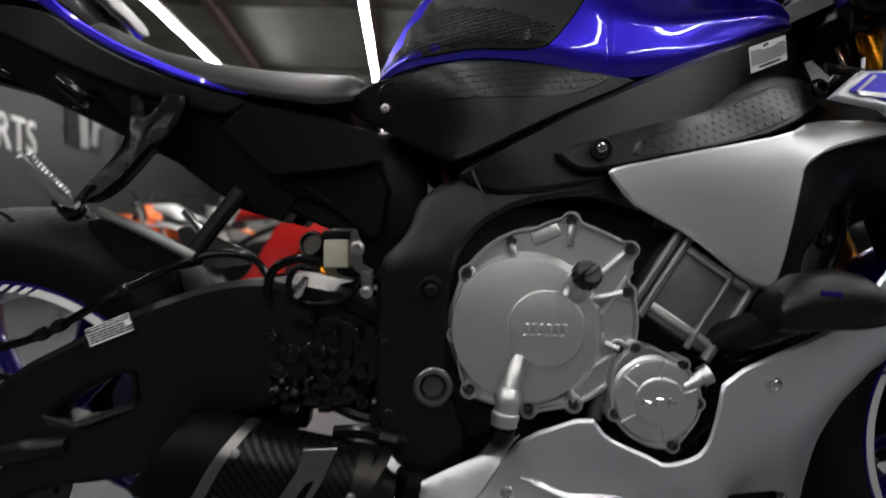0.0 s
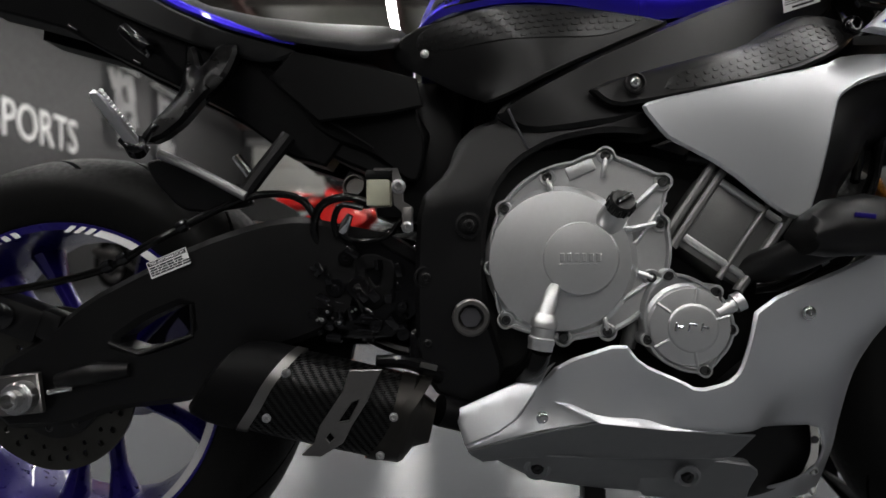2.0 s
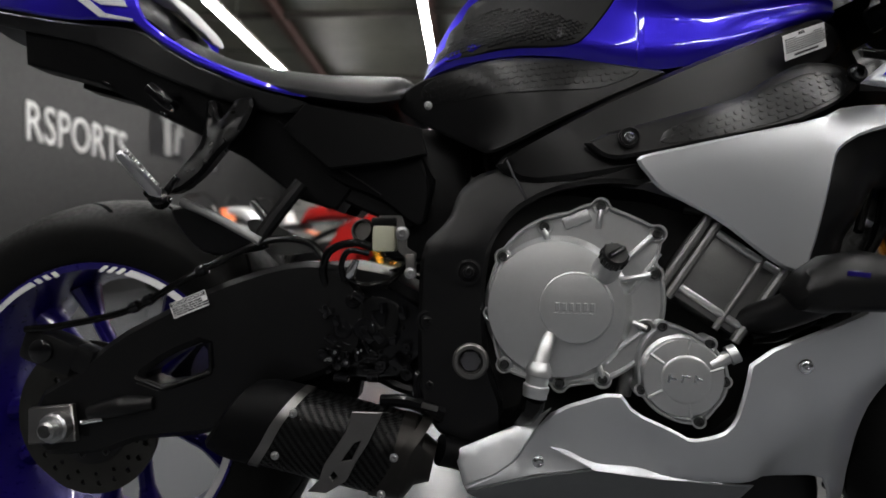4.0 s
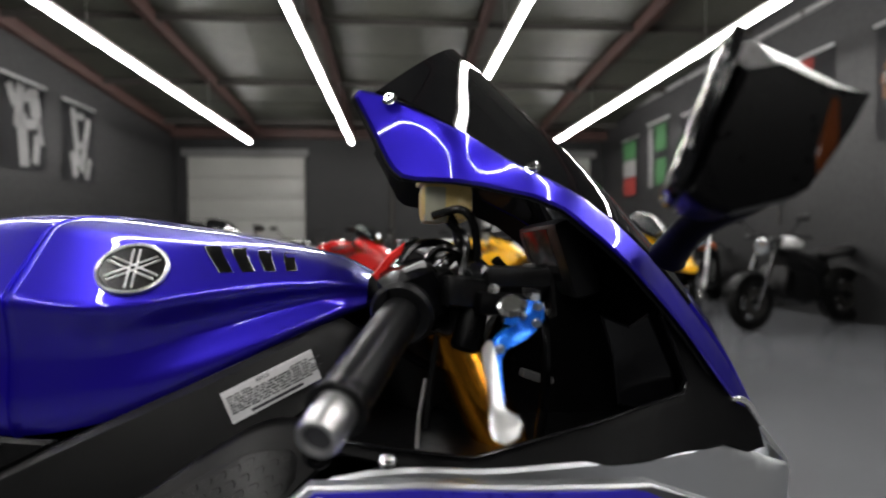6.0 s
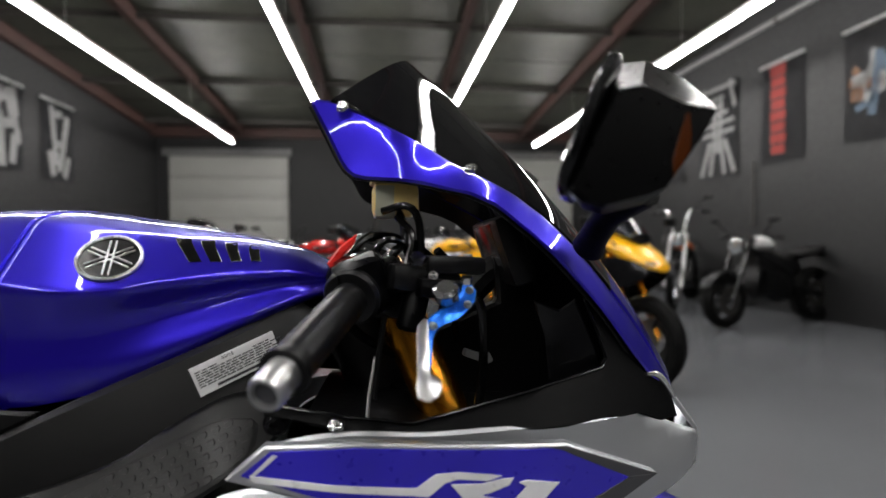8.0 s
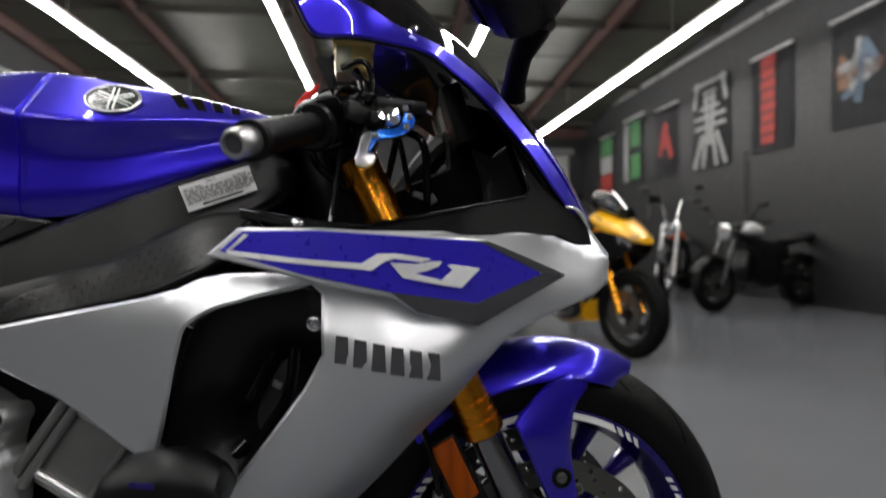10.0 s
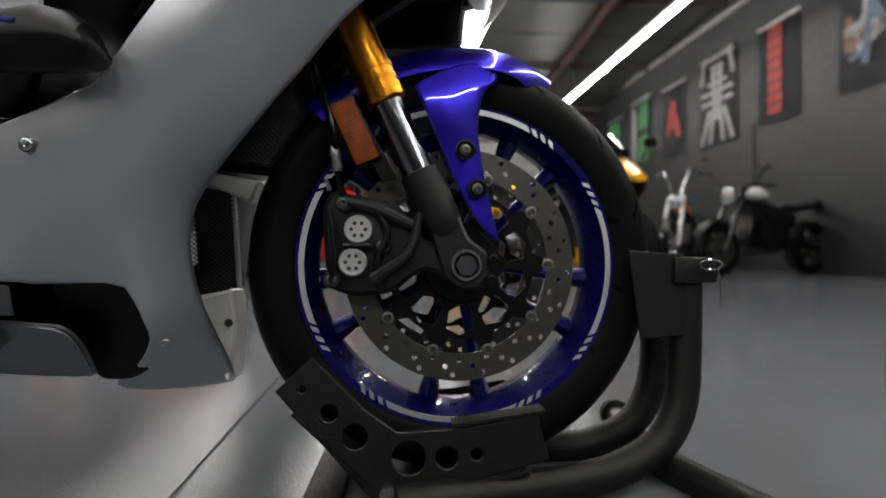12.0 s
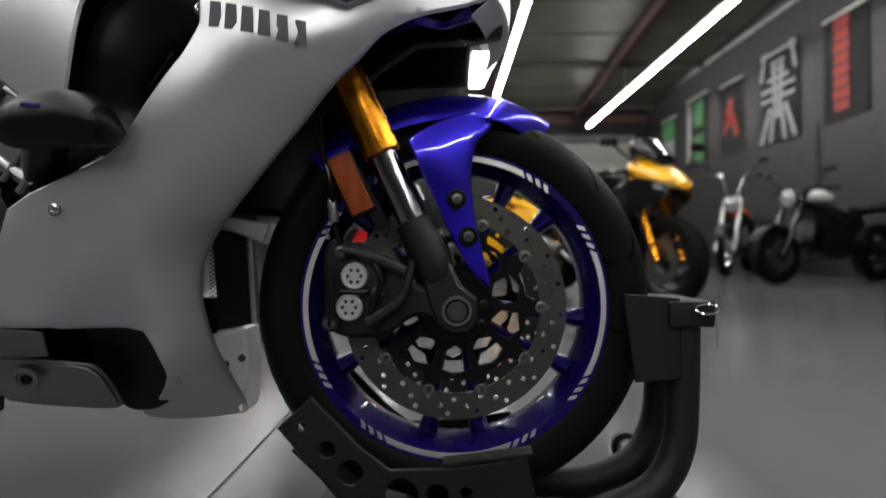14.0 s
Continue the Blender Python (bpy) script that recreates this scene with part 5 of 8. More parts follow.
for pts, r in (([(1.135, -0.16, 0.93), (1.15, -0.155, 0.955), (1.172, -0.14, 0.96), (1.19, -0.11, 0.93)], 0.0045), ([(1.10, -0.15, 0.945), (1.12, -0.13, 0.968), (1.155, -0.11, 0.965), (1.18, -0.08, 0.92)], 0.004), ([(1.095, -0.16, 0.90), (1.11, -0.14, 0.87), (1.15, -0.11, 0.84)], 0.005)):
    part("control_cable", tube(pts, r, 8), HOSE, BIKE, "glossy black control cable")
part("throttle_housing", join(box((0.052, 0.034, 0.058), tuple(B0 + bar * 0.006 + Vector((0.004, 0, 0.004))), (18, -20, 14), 0.014), box((0.03, 0.03, 0.03), tuple(B0 + Vector((0.026, 0.006, 0.014))), (10, -25, 10), 0.008)), MIRROR_BLACK, BIKE, "black throttle housing")
part("master_body", join(lathe([(0.010, -0.03), (0.013, -0.026), (0.013, 0.02), (0.009, 0.026)], (1.168, -0.17, 0.905), (0.25, 0.1, 1), 18), box((0.05, 0.028, 0.02), (1.19, -0.172, 0.917), (0, 6, 22), 0.006)), MIRROR_BLACK, BIKE, "black master cylinder body")
part("bar_clamp", box((0.05, 0.05, 0.03), (1.13, -0.125, 0.905), (0, 24, 15), 0.008), BLACK, BIKE, "black handlebar clamp")
part("ignition_cluster", join(box((0.05, 0.08, 0.035), (1.12, -0.03, 0.945), (0, 20, 0), 0.012), lathe([(0.012, 0), (0.014, 0.01), (0.009, 0.014)], (1.115, -0.03, 0.962), (-0.4, 0, 1), 18)), BLACK, BIKE, "black ignition switch cluster")
for x, y, z in ((1.128, -0.148, 0.928), (1.145, -0.152, 0.915), (1.16, -0.176, 0.926), (1.185, -0.182, 0.93)):
    bolt("clamp_bolt", (x, y, z), 0.004, BIKE, STEEL, (-0.2, -0.7, 0.6), h=0.004)
for pts, r in (([(1.19, -0.16, 0.955), (1.205, -0.15, 0.935), (1.20, -0.13, 0.90), (1.19, -0.1, 0.86)], 0.0045), ([(1.15, -0.14, 0.99), (1.165, -0.15, 0.97), (1.16, -0.16, 0.94)], 0.004), ([(1.12, -0.155, 0.94), (1.14, -0.16, 0.965), (1.165, -0.15, 0.955), (1.18, -0.13, 0.92)], 0.0035)):
    part("control_cable", tube(pts, r, 8), HOSE, BIKE, "glossy black control cable")

# wheels, fork, brakes
def spoked_wheel(name, centre, turn, tyre_r, tyre_w, rim_r, rim_w, spokes, paint, parent, spoke_w=0.017):
    """Tyre, cast rim with spokes and hub, tape marks; axle along y."""
    m = Matrix.Translation(centre) @ pose(0, 0, 0, 0, 0, turn)
    hw = rim_w / 2
    prof = [(rim_r + 0.004, -hw - 0.006), (rim_r + 0.006, -hw), (rim_r - 0.004, -hw + 0.004), (rim_r - 0.005, -hw + 0.012), (rim_r - 0.016, -0.014), (rim_r - 0.016, 0.014), (rim_r - 0.005, hw - 0.012), (rim_r - 0.004, hw - 0.004), (rim_r + 0.006, hw), (rim_r + 0.004, hw + 0.006), (rim_r - 0.006, hw + 0.004), (rim_r - 0.010, hw - 0.010), (rim_r - 0.022, 0.014), (rim_r - 0.022, -0.014), (rim_r - 0.010, -hw + 0.010), (rim_r - 0.006, -hw - 0.004)]
    bm = lathe(prof + prof[:1], (0, 0, 0), (0, 1, 0), 96, ends=False)
    rim = part(name, moved(bm, m), paint, parent, "dark blue cast alloy rim", sharp=40)
    # tyre
    hh, bead = tyre_r - rim_r, rim_r + 0.004
    side = [(bead - 0.006, hw * 0.86), (bead, hw + 0.004), (rim_r + hh * 0.22, tyre_w * 0.485), (rim_r + hh * 0.42, tyre_w * 0.5), (rim_r + hh * 0.58, tyre_w * 0.485), (rim_r + hh * 0.74, tyre_w * 0.41), (rim_r + hh * 0.88, tyre_w * 0.29), (rim_r + hh * 0.97, tyre_w * 0.14)]
    near = [(q.x, q.y) for q in curve([(r, -y, 0) for r, y in side] + [(tyre_r, 0, 0)], 3)]
    tp = near + [(r, -y) for r, y in near[-2::-1]]
    ty = part("tyre", moved(lathe(tp, (0, 0, 0), (0, 1, 0), 96, ends=False), m), grooved("treaded_tyre_rubber", centre, tyre_w / 2), rim, "black sports tyre with slanted tread cuts")
    # spokes in pairs
    for k in range(spokes):
        a = 2 * math.pi * k / spokes - 0.314
        for s in (-1, 1):
            p = []
            for f, off in ((0.0, 0.36), (0.35, 0.24), (0.7, 0.2), (1.0, 0.2)):
                r = 0.035 + f * (rim_r - 0.023 - 0.035)
                ang = a + s * off
                p.append(Vector((r * math.cos(ang), 0, r * math.sin(ang))))
            b = tube(p, [spoke_w * 0.62, spoke_w * 0.48, spoke_w * 0.5, spoke_w * 0.95], 10, 4)
            for v in b.verts:
                v.co.y *= 1.3
            part("spoke", moved(b, m), paint, rim)
    part("hub", moved(lathe([(0.03, -0.06), (0.042, -0.058), (0.045, -0.03), (0.038, 0), (0.045, 0.03), (0.042, 0.058), (0.03, 0.06)], (0, 0, 0), (0, 1, 0), 32), m), paint, rim)
    return rim, m


def rim_tape(m, r0, r1, y, rim, start, parts_deg):
    """Arcs of grey tape: one long run and three short ticks at each end."""
    for a0, a1 in parts_deg:
        bm = bmesh.new()
        n = max(2, int(abs(a1 - a0) / 3) + 1)
        lean = 2.4
        in0, in1 = (-1, 1) if a1 - a0 > 10 else ((-1, -1) if a0 < 0 else (1, 1))
        va = []
        for k in range(n + 1):
            mid_ = start + a0 + (a1 - a0) * k / n
            shift = (in0 + (in1 - in0) * k / n) * lean / 2
            va.append([bm.verts.new((r * math.cos(radians(mid_ + shift * e)), y + d, r * math.sin(radians(mid_ + shift * e)))) for r, d, e in ((r0, 0.0035, -1), (r1, 0.0, 1), (r1, 0.0015, 1), (r0, 0.005, -1))])
        for p, q in zip(va, va[1:]):
            for i in range(4):
                bm.faces.new((p[i], p[(i + 1) % 4], q[(i + 1) % 4], q[i]))
        bm.faces.new(va[0])
        bm.faces.new(va[-1][::-1])
        part("tape_mark", moved(bm, m), RIM_TAPE, rim, "grey rim tape mark")


FW = Vector((1.413, 0.0, 0.318))
STEER = 2.6
frim, fm = spoked_wheel("front_wheel", FW, STEER, 0.300, 0.12, 0.222, 0.098, 5, BLUE_DARK, BIKE)
runs = [(-24.5, 24.5), (26, 28), (29.8, 31.8), (33.6, 35.6), (-28, -26), (-31.8, -29.8), (-35.6, -33.6)]
for k in range(4):
    rim_tape(fm, 0.2235, 0.2135, -0.0572, frim, 90 * k - 3, runs)


BUTTON = mat("disc_button_alloy", (0.2, 0.2, 0.195), 0.42, 0.9, vary=0.15, scale=40)


def brake_disc(name, m, r, y, parent, inner=0.123):
    holes = [circle(0, 0, inner, 80)]
    for k in range(20):
        for j, rr in enumerate((inner + 0.009, (inner + r) / 2, r - 0.008)):
            a = 2 * math.pi * k / 20 + (0.0, 0.14, 0.22)[j] + 0.03 * math.sin(5 * k)
            holes.append(circle(rr * math.cos(a), rr * math.sin(a), 0.0039, 8))
    d = part(name, moved(perforated(circle(0, 0, r, 110), holes, y - 0.0025, y + 0.0025), m), DISC, parent, "drilled steel brake disc")
    rim_ = []
    for k in range(120):
        a = 2 * math.pi * k / 120
        q = inner - 0.021 + 0.019 * max(0.0, math.cos(10 * a)) ** 1.2
        rim_.append((q * math.cos(a), q * math.sin(a)))
    cut = [circle(0, 0, 0.03, 32)]
    for k in range(10):
        a = 2 * math.pi * (k + 0.5) / 10
        cut.append([(q * math.cos(a + o), q * math.sin(a + o)) for q, o in ((0.055, 0.0), (0.066, 0.25), (0.09, 0.225), (0.0975, 0.0), (0.09, -0.225), (0.066, -0.25))])
    car = perforated(rim_, cut, y - 0.005, y + 0.003)
    car = join(car, lathe([(0.03, y - 0.012), (0.05, y - 0.011), (0.053, y - 0.005), (0.053, y + 0.004), (0.03, y + 0.004)], (0, 0, 0), (0, 1, 0), 32))
    part("disc_carrier", moved(car, m), BLACK, d, "black spider carrier of the disc")
    for k in range(10):
        a = 2 * math.pi * k / 10
        at = m @ Vector((inner * math.cos(a), y - 0.004, inner * math.sin(a)))
        part("disc_button", lathe([(0.0085, 0), (0.0085, 0.0012), (0.0065, 0.0018), (0.0045, 0.0018), (0.004, 0.0), (0.0003, 0.0)], at, (0.045, -1, 0), 16), BUTTON, d)
    return d


brake_disc("brake_disc", fm, 0.160, -0.068, frim)
brake_disc("brake_disc", fm, 0.160, 0.068, frim)

# fork: gold outer tubes, chrome sliders, axle clamps
FK0, FK1 = Vector((1.128, -0.105, 0.938)), Vector((1.401, -0.105, 0.348))
FKD = (FK1 - FK0).normalized()
both("fork_tube", lathe([(0.024, 0), (0.0262, 0.004), (0.0262, 0.33), (0.0262, 0.402), (0.0279, 0.4022), (0.0279, 0.4075), (0.0262, 0.4077), (0.0262, 0.418), (0.0277, 0.4182), (0.0277, 0.423), (0.0262, 0.4232), (0.0262, 0.4295), (0.0284, 0.4298), (0.0284, 0.4475), (0.0272, 0.449), (0.024, 0.451)], FK0, FKD, 36), GOLD, "gold anodised upper fork tube")
both("fork_slider", lathe([(0.0215, 0.44), (0.0215, 0.57)], FK0, FKD, 32), SLIDER, "polished fork slider")
low = lathe([(0.023, 0.548), (0.0262, 0.55), (0.0268, 0.58), (0.0268, 0.612), (0.025, 0.628), (0.02, 0.638)], FK0, FKD, 32)
low = join(low, plate([(1.366, 0.385), (1.402, 0.40), (1.424, 0.352), (1.447, 0.335), (1.451, 0.305), (1.436, 0.287), (1.411, 0.285), (1.392, 0.30), (1.379, 0.335)], -0.122, -0.085, 0.004))
foot = both("fork_foot", low, CAST_BLACK, "black cast fork foot with the axle clamp")
ax = part("front_axle", lathe([(0.0205, -0.01), (0.0205, 0.004), (0.0195, 0.006), (0.0165, 0.006), (0.0155, 0.003), (0.0145, -0.01), (0.0003, -0.01)], (1.419, -0.122, 0.318), (0.045, -1, 0), 6 * 5), STEEL, BIKE, "hollow steel front axle end")
part("axle_socket", lathe([(0.014, 0), (0.014, 0.0045), (0.0003, 0.0045)], (1.419, -0.122, 0.318), (0.045, -1, 0), 6), INK, ax)
for x, z in ((1.455, 0.326), (1.452, 0.30)):
    bolt("pinch_bolt", (x, -0.118, z), 0.006, foot, BLACK)

PISTON = mat("machined_piston_cap", (0.75, 0.75, 0.75), 0.4, 0.9, vary=0.06, scale=60)
# caliper with two round piston caps
CAL = [(1.232, -0.108, 0.392), (1.245, -0.11, 0.416), (1.262, -0.112, 0.412), (1.30, -0.112, 0.405), (1.333, -0.115, 0.398), (1.36, -0.118, 0.353), (1.385, -0.12, 0.345), (1.395, -0.12, 0.30), (1.37, -0.118, 0.312), (1.352, -0.116, 0.305), (1.325, -0.114, 0.281), (1.272, -0.11, 0.277), (1.24, -0.108, 0.288), (1.236, -0.108, 0.33)]
cal = both("brake_caliper", shell(CAL, [(1.29, -0.118, 0.35)], 0.05, 0.014, 0.006, 2, lift=-0.002), CAST_BLACK, "black radial brake caliper")
for x, z in ((1.281, 0.364), (1.274, 0.322)):
    cap = part("piston_cap", lathe([(0.0185, 0), (0.0185, 0.005), (0.0168, 0.007), (0.0145, 0.007), (0.014, 0.0055), (0.0003, 0.0055)], (x, -0.116, z), (0, -1, 0), 32), PISTON, cal, "bright round piston cap with small holes")
    b = None
    for k in range(6):
        a = k * math.pi / 3
        b = lathe([(0.0026, 0.0), (0.0026, 0.0012), (0.0002, 0.0012)], (x + 0.009 * math.cos(a), -0.1212, z + 0.009 * math.sin(a)), (0, -1, 0), 8, b)
    part("cap_holes", b, INK, cal)
for x, z in ((1.262, 0.398), (1.312, 0.343), (1.247, 0.300)):
    part("bolt_boss", lathe([(0.0115, -0.01), (0.0115, 0.001), (0.01, 0.0022), (0.0003, 0.0022)], (x, -0.118, z), (0, -1, 0), 18), CAST_BLACK, cal)
    bolt("caliper_bolt", (x, -0.1205, z), 0.0062, cal, TITAN)
for pts, r in (([(1.245, -0.121, 0.385), (1.25, -0.123, 0.34), (1.248, -0.121, 0.295)], 0.004), ([(1.30, -0.122, 0.392), (1.318, -0.124, 0.36), (1.305, -0.123, 0.32), (1.31, -0.12, 0.285)], 0.005), ([(1.262, -0.12, 0.343), (1.30, -0.1225, 0.343)], 0.004)):
    part("caliper_ridge", tube(pts, r, 8), BLACK, cal)
part("bleed_nipple", lathe([(0.003, 0), (0.004, 0.004), (0.0025, 0.006), (0.0025, 0.014), (0.001, 0.015)], (1.244, -0.112, 0.414), (-0.3, -0.2, 1), 10), STEEL, cal, "small bleed nipple")
both("caliper_bridge", tube([(1.262, -0.118, 0.402), (1.30, -0.124, 0.392), (1.35, -0.122, 0.37)], [0.006, 0.007, 0.008], 10), CAST_BLACK, "", cal)
both("caliper_arm", tube([(1.30, -0.122, 0.30), (1.345, -0.124, 0.335), (1.36, -0.122, 0.385)], [0.009, 0.007, 0.0055], 10), CAST_BLACK, "", cal)
both("brake_line", tube([(1.262, -0.118, 0.405), (1.257, -0.13, 0.43), (1.25, -0.135, 0.49), (1.232, -0.13, 0.56), (1.22, -0.11, 0.62)], 0.0042, 8), HOSE, "black brake line down to the caliper")
both("line_fitting", lathe([(0.006, -0.016), (0.0075, -0.01), (0.006, 0.0), (0.0075, 0.006), (0.005, 0.016)], (1.254, -0.132, 0.452), (-0.15, 0, 1), 10), STEEL, "steel hose fitting")
# reflector
both("reflector", moved(join(box((0.032, 0.008, 0.083), (0, 0, 0), (0, 0, 0), 0.004), box((0.03, 0.003, 0.08), (0, 0.002, 0), (0, 0, 0), 0.001)), pose(1.276, -0.124, 0.488, 0, -25.5, 8)), AMBER, "amber side reflector on the fork")
both("reflector_frame", moved(join(box((0.037, 0.008, 0.089), (0, 0.0045, 0), (0, 0, 0), 0.003), box((0.008, 0.012, 0.03), (0, 0.012, 0), (0, 0, 0), 0.002)), pose(1.276, -0.124, 0.488, 0, -25.5, 8)), BLACK, "black reflector frame")
both("reflector_stay", plate([(1.26, 0.53), (1.275, 0.535), (1.33, 0.43), (1.31, 0.425)], -0.115, -0.110, 0.001), BLACK, "black reflector bracket")

# front mudguard: crown over the tyre and a long side leg
rings = []
for ang in np.linspace(62, 134, 24):
    a = radians(ang)
    rr = 0.316 + 0.006 * math.exp(-((ang - 78) / 16) ** 2)
    w = 0.078 - 0.052 * max(0, (78 - ang) / 16) ** 1.6
    row = []
    for s in np.linspace(-1, 1, 15):
        drop = 0.045 * abs(s) ** 3.0 * (1.0 if ang > 50 else 0.7)
        row.append(fm @ Vector(((rr - drop) * math.cos(a), w * s, (rr - drop) * math.sin(a) )))
    rings.append(row)


def skin(rows, thick, centre):
    bm = bmesh.new()
    c = Vector(centre)
    va = [[bm.verts.new(p) for p in r] for r in rows]
    vb = [[bm.verts.new(p + (Vector((c.x, p.y, c.z)) - p).normalized() * thick) for p in r] for r in rows]
    n, k = len(rows), len(rows[0])
    for i in range(n - 1):
        for j in range(k - 1):
            bm.faces.new((va[i][j], va[i][j + 1], va[i + 1][j + 1], va[i + 1][j]))
            bm.faces.new((vb[i][j], vb[i + 1][j], vb[i + 1][j + 1], vb[i][j + 1]))
    ring = [(0, j) for j in range(k)] + [(i, k - 1) for i in range(1, n)] + [(n - 1, j) for j in range(k - 2, -1, -1)] + [(i, 0) for i in range(n - 2, 0, -1)]
    for (i, j), (q, l) in zip(ring, ring[1:] + ring[:1]):
        bm.faces.new((va[i][j], va[q][l], vb[q][l], vb[i][j]))
    return bm


fender = part("front_mudguard", skin(rings, 0.004, FW), BLUE, BIKE, "glossy blue front mudguard with long side legs")
LEG = [(1.352, -0.128, 0.550), (1.357, -0.134, 0.537), (1.381, -0.122, 0.484), (1.407, -0.112, 0.425), (1.437, -0.108, 0.372), (1.468, -0.1, 0.342), (1.458, -0.1, 0.382), (1.444, -0.1, 0.442), (1.437, -0.093, 0.504), (1.445, -0.085, 0.552), (1.475, -0.07, 0.582), (1.45, -0.072, 0.602), (1.40, -0.095, 0.585)]
leg = both("mudguard_leg", shell(LEG, [(1.42, -0.106, 0.5)], 0.005, 0.01, 0.003, 1), BLUE, "blue mudguard leg beside the fork", fender)
for x, z in ((1.419, 0.469), (1.435, 0.418)):
    part("leg_cup", lathe([(0.0135, 0.001), (0.0135, 0.0025), (0.011, 0.003), (0.010, 0.001), (0.0003, 0.001)], (x, -0.1105 if z > 0.44 else -0.1095, z), (0, -1, 0), 24), BLACK, leg)
    bolt("leg_bolt", (x, -0.1115, z), 0.006, leg, TITAN, h=0.0035)

# rear wheel
RW = Vector((0.0, 0.0, 0.33))
rrim, rm = spoked_wheel("rear_wheel", RW, 0, 0.330, 0.195, 0.222, 0.165, 5, BLUE_DARK, BIKE, 0.022)
for k in range(4):
    rim_tape(rm, 0.2235, 0.2125, -0.0908, rrim, 90 * k + 52, runs)
part("rear_disc", moved(lathe([(0.11, -0.1), (0.11, -0.095), (0.07, -0.095), (0.07, -0.1), (0.11, -0.1)], (0, 0, 0), (0, 1, 0), 64, ends=False), rm), DISC_SHADED, rrim, "small rear brake disc")
part("sprocket", moved(lathe([(0.1, 0.1), (0.1, 0.105), (0.05, 0.105), (0.05, 0.1), (0.1, 0.1)], (0, 0, 0), (0, 1, 0), 64, ends=False), rm), STEEL, rrim)

# frame, engine, swingarm, exhaust
PLATE = [(0.675, -0.176, 0.705), (0.612, -0.160, 0.687), (0.575, -0.152, 0.676), (0.551, -0.150, 0.652), (0.541, -0.155, 0.618), (0.503, -0.158, 0.58), (0.499, -0.155, 0.48), (0.501, -0.152, 0.368), (0.534, -0.148, 0.324), (0.60, -0.15, 0.315), (0.616, -0.158, 0.365), (0.594, -0.166, 0.427), (0.588, -0.168, 0.483), (0.589, -0.168, 0.54), (0.598, -0.172, 0.588), (0.626, -0.178, 0.626), (0.67, -0.186, 0.65), (0.729, -0.196, 0.66), (0.79, -0.2, 0.655), (0.78, -0.2, 0.69)]
fr = both("frame_plate", shell(PLATE, [(0.545, -0.166, 0.584), (0.575, -0.170, 0.584), (0.55, -0.163, 0.54)], 0.03, 0.014, 0.006, 1), BLACK, "satin black frame plate round the swingarm pivot")
SPAR = [(0.60, -0.172, 0.684), (0.612, -0.178, 0.70), (0.72, -0.184, 0.756), (0.831, -0.172, 0.807), (0.984, -0.13, 0.872), (1.038, -0.1, 0.902), (1.07, -0.1, 0.881), (1.066, -0.11, 0.842), (0.977, -0.16, 0.785), (0.901, -0.185, 0.74), (0.80, -0.2, 0.68), (0.709, -0.2, 0.665), (0.64, -0.182, 0.66)]
spar = both("frame_spar", shell(SPAR, (), 0.03, 0.014, 0.006, 1), SATIN, "charcoal aluminium frame spar to the steering head")
COVER = [(0.703, -0.212, 0.710), (0.85, -0.208, 0.748), (0.897, -0.194, 0.763), (0.94, -0.178, 0.792), (0.986, -0.162, 0.815), (1.03, -0.158, 0.814), (1.053, -0.172, 0.79), (1.018, -0.2, 0.762), (0.99, -0.215, 0.744), (0.941, -0.222, 0.721), (0.751, -0.218, 0.684), (0.728, -0.214, 0.688)]
cov = both("inner_cover", shell(COVER, [(0.85, -0.2185, 0.72)], 0.012, 0.012, 0.004, 1), SATIN, "charcoal plastic inner cover along the frame")
BAND = [(0.80, -0.2165, 0.72), (0.87, -0.205, 0.745), (0.94, -0.186, 0.778), (0.985, -0.173, 0.797), (1.02, -0.171, 0.795), (1.02, -0.19, 0.772), (0.99, -0.203, 0.752), (0.94, -0.215, 0.73), (0.85, -0.219, 0.706), (0.79, -0.219, 0.70)]
cover_y = spline_y(COVER + [(0.85, -0.2185, 0.72)])
band_bed = [(x, float(cover_y(np.array([[x, z]]))[0]), z) for x in np.linspace(0.78, 1.03, 16) for z in np.linspace(0.695, 0.80, 9)]
BAND = [(x, float(cover_y(np.array([[x, z]]))[0]), z) for x, _, z in BAND]
both("stamped_band", shell(BAND, band_bed, 0.001, 0.008, 0.0006, 1, lift=0.0008), DIAMOND, "stamped diamond-pattern band", cov)
for b in studs(BAND, band_bed, 0.0008, (0.0115, 0.0084), (0.0090, 0.0052), 0.0007, 0.38):
    part("raised_lozenge", b, DIAMOND, cov)
bolt("cover_bolt", (0.757, -0.2205, 0.71), 0.005, cov, CHROME, h=0.004)
part("bolt_cup", lathe([(0.0125, 0), (0.0125, 0.003), (0.0105, 0.0035), (0.0095, 0.001), (0.0003, 0.001)], (0.757, -0.2185, 0.71), (0, -1, 0), 24), BLACK, cov)
# maker's label: white film with print bars and a date
lab = part("data_label", plate([(0, 0), (0.083, 0), (0.083, 0.031), (0, 0.031)], -0.0006, 0.0, 0), PAPER, spar, "white data label with rows of small print")
LABM = pose(0.9625, -0.165, 0.8145, 0, 0, 0) @ pose(0, 0, 0, 8, -21.5, 26)
lab.matrix_basis = LABM
b = None
rng = random.Random(7)
for k in range(7):
    x = 0.003
    while x < 0.078:
        w = rng.uniform(0.003, 0.011)
        if not (k == 0 and 0.02 < x < 0.06):
            b = box((w, 0.0003, 0.0012), (x + w / 2, -0.0009, 0.0245 - k * 0.0026), (0, 0, 0), 0, b)
        x += w + 0.0015
b = box((0.048, 0.0003, 0.0026), (0.042, -0.0009, 0.004), (0, 0, 0), 0, b)
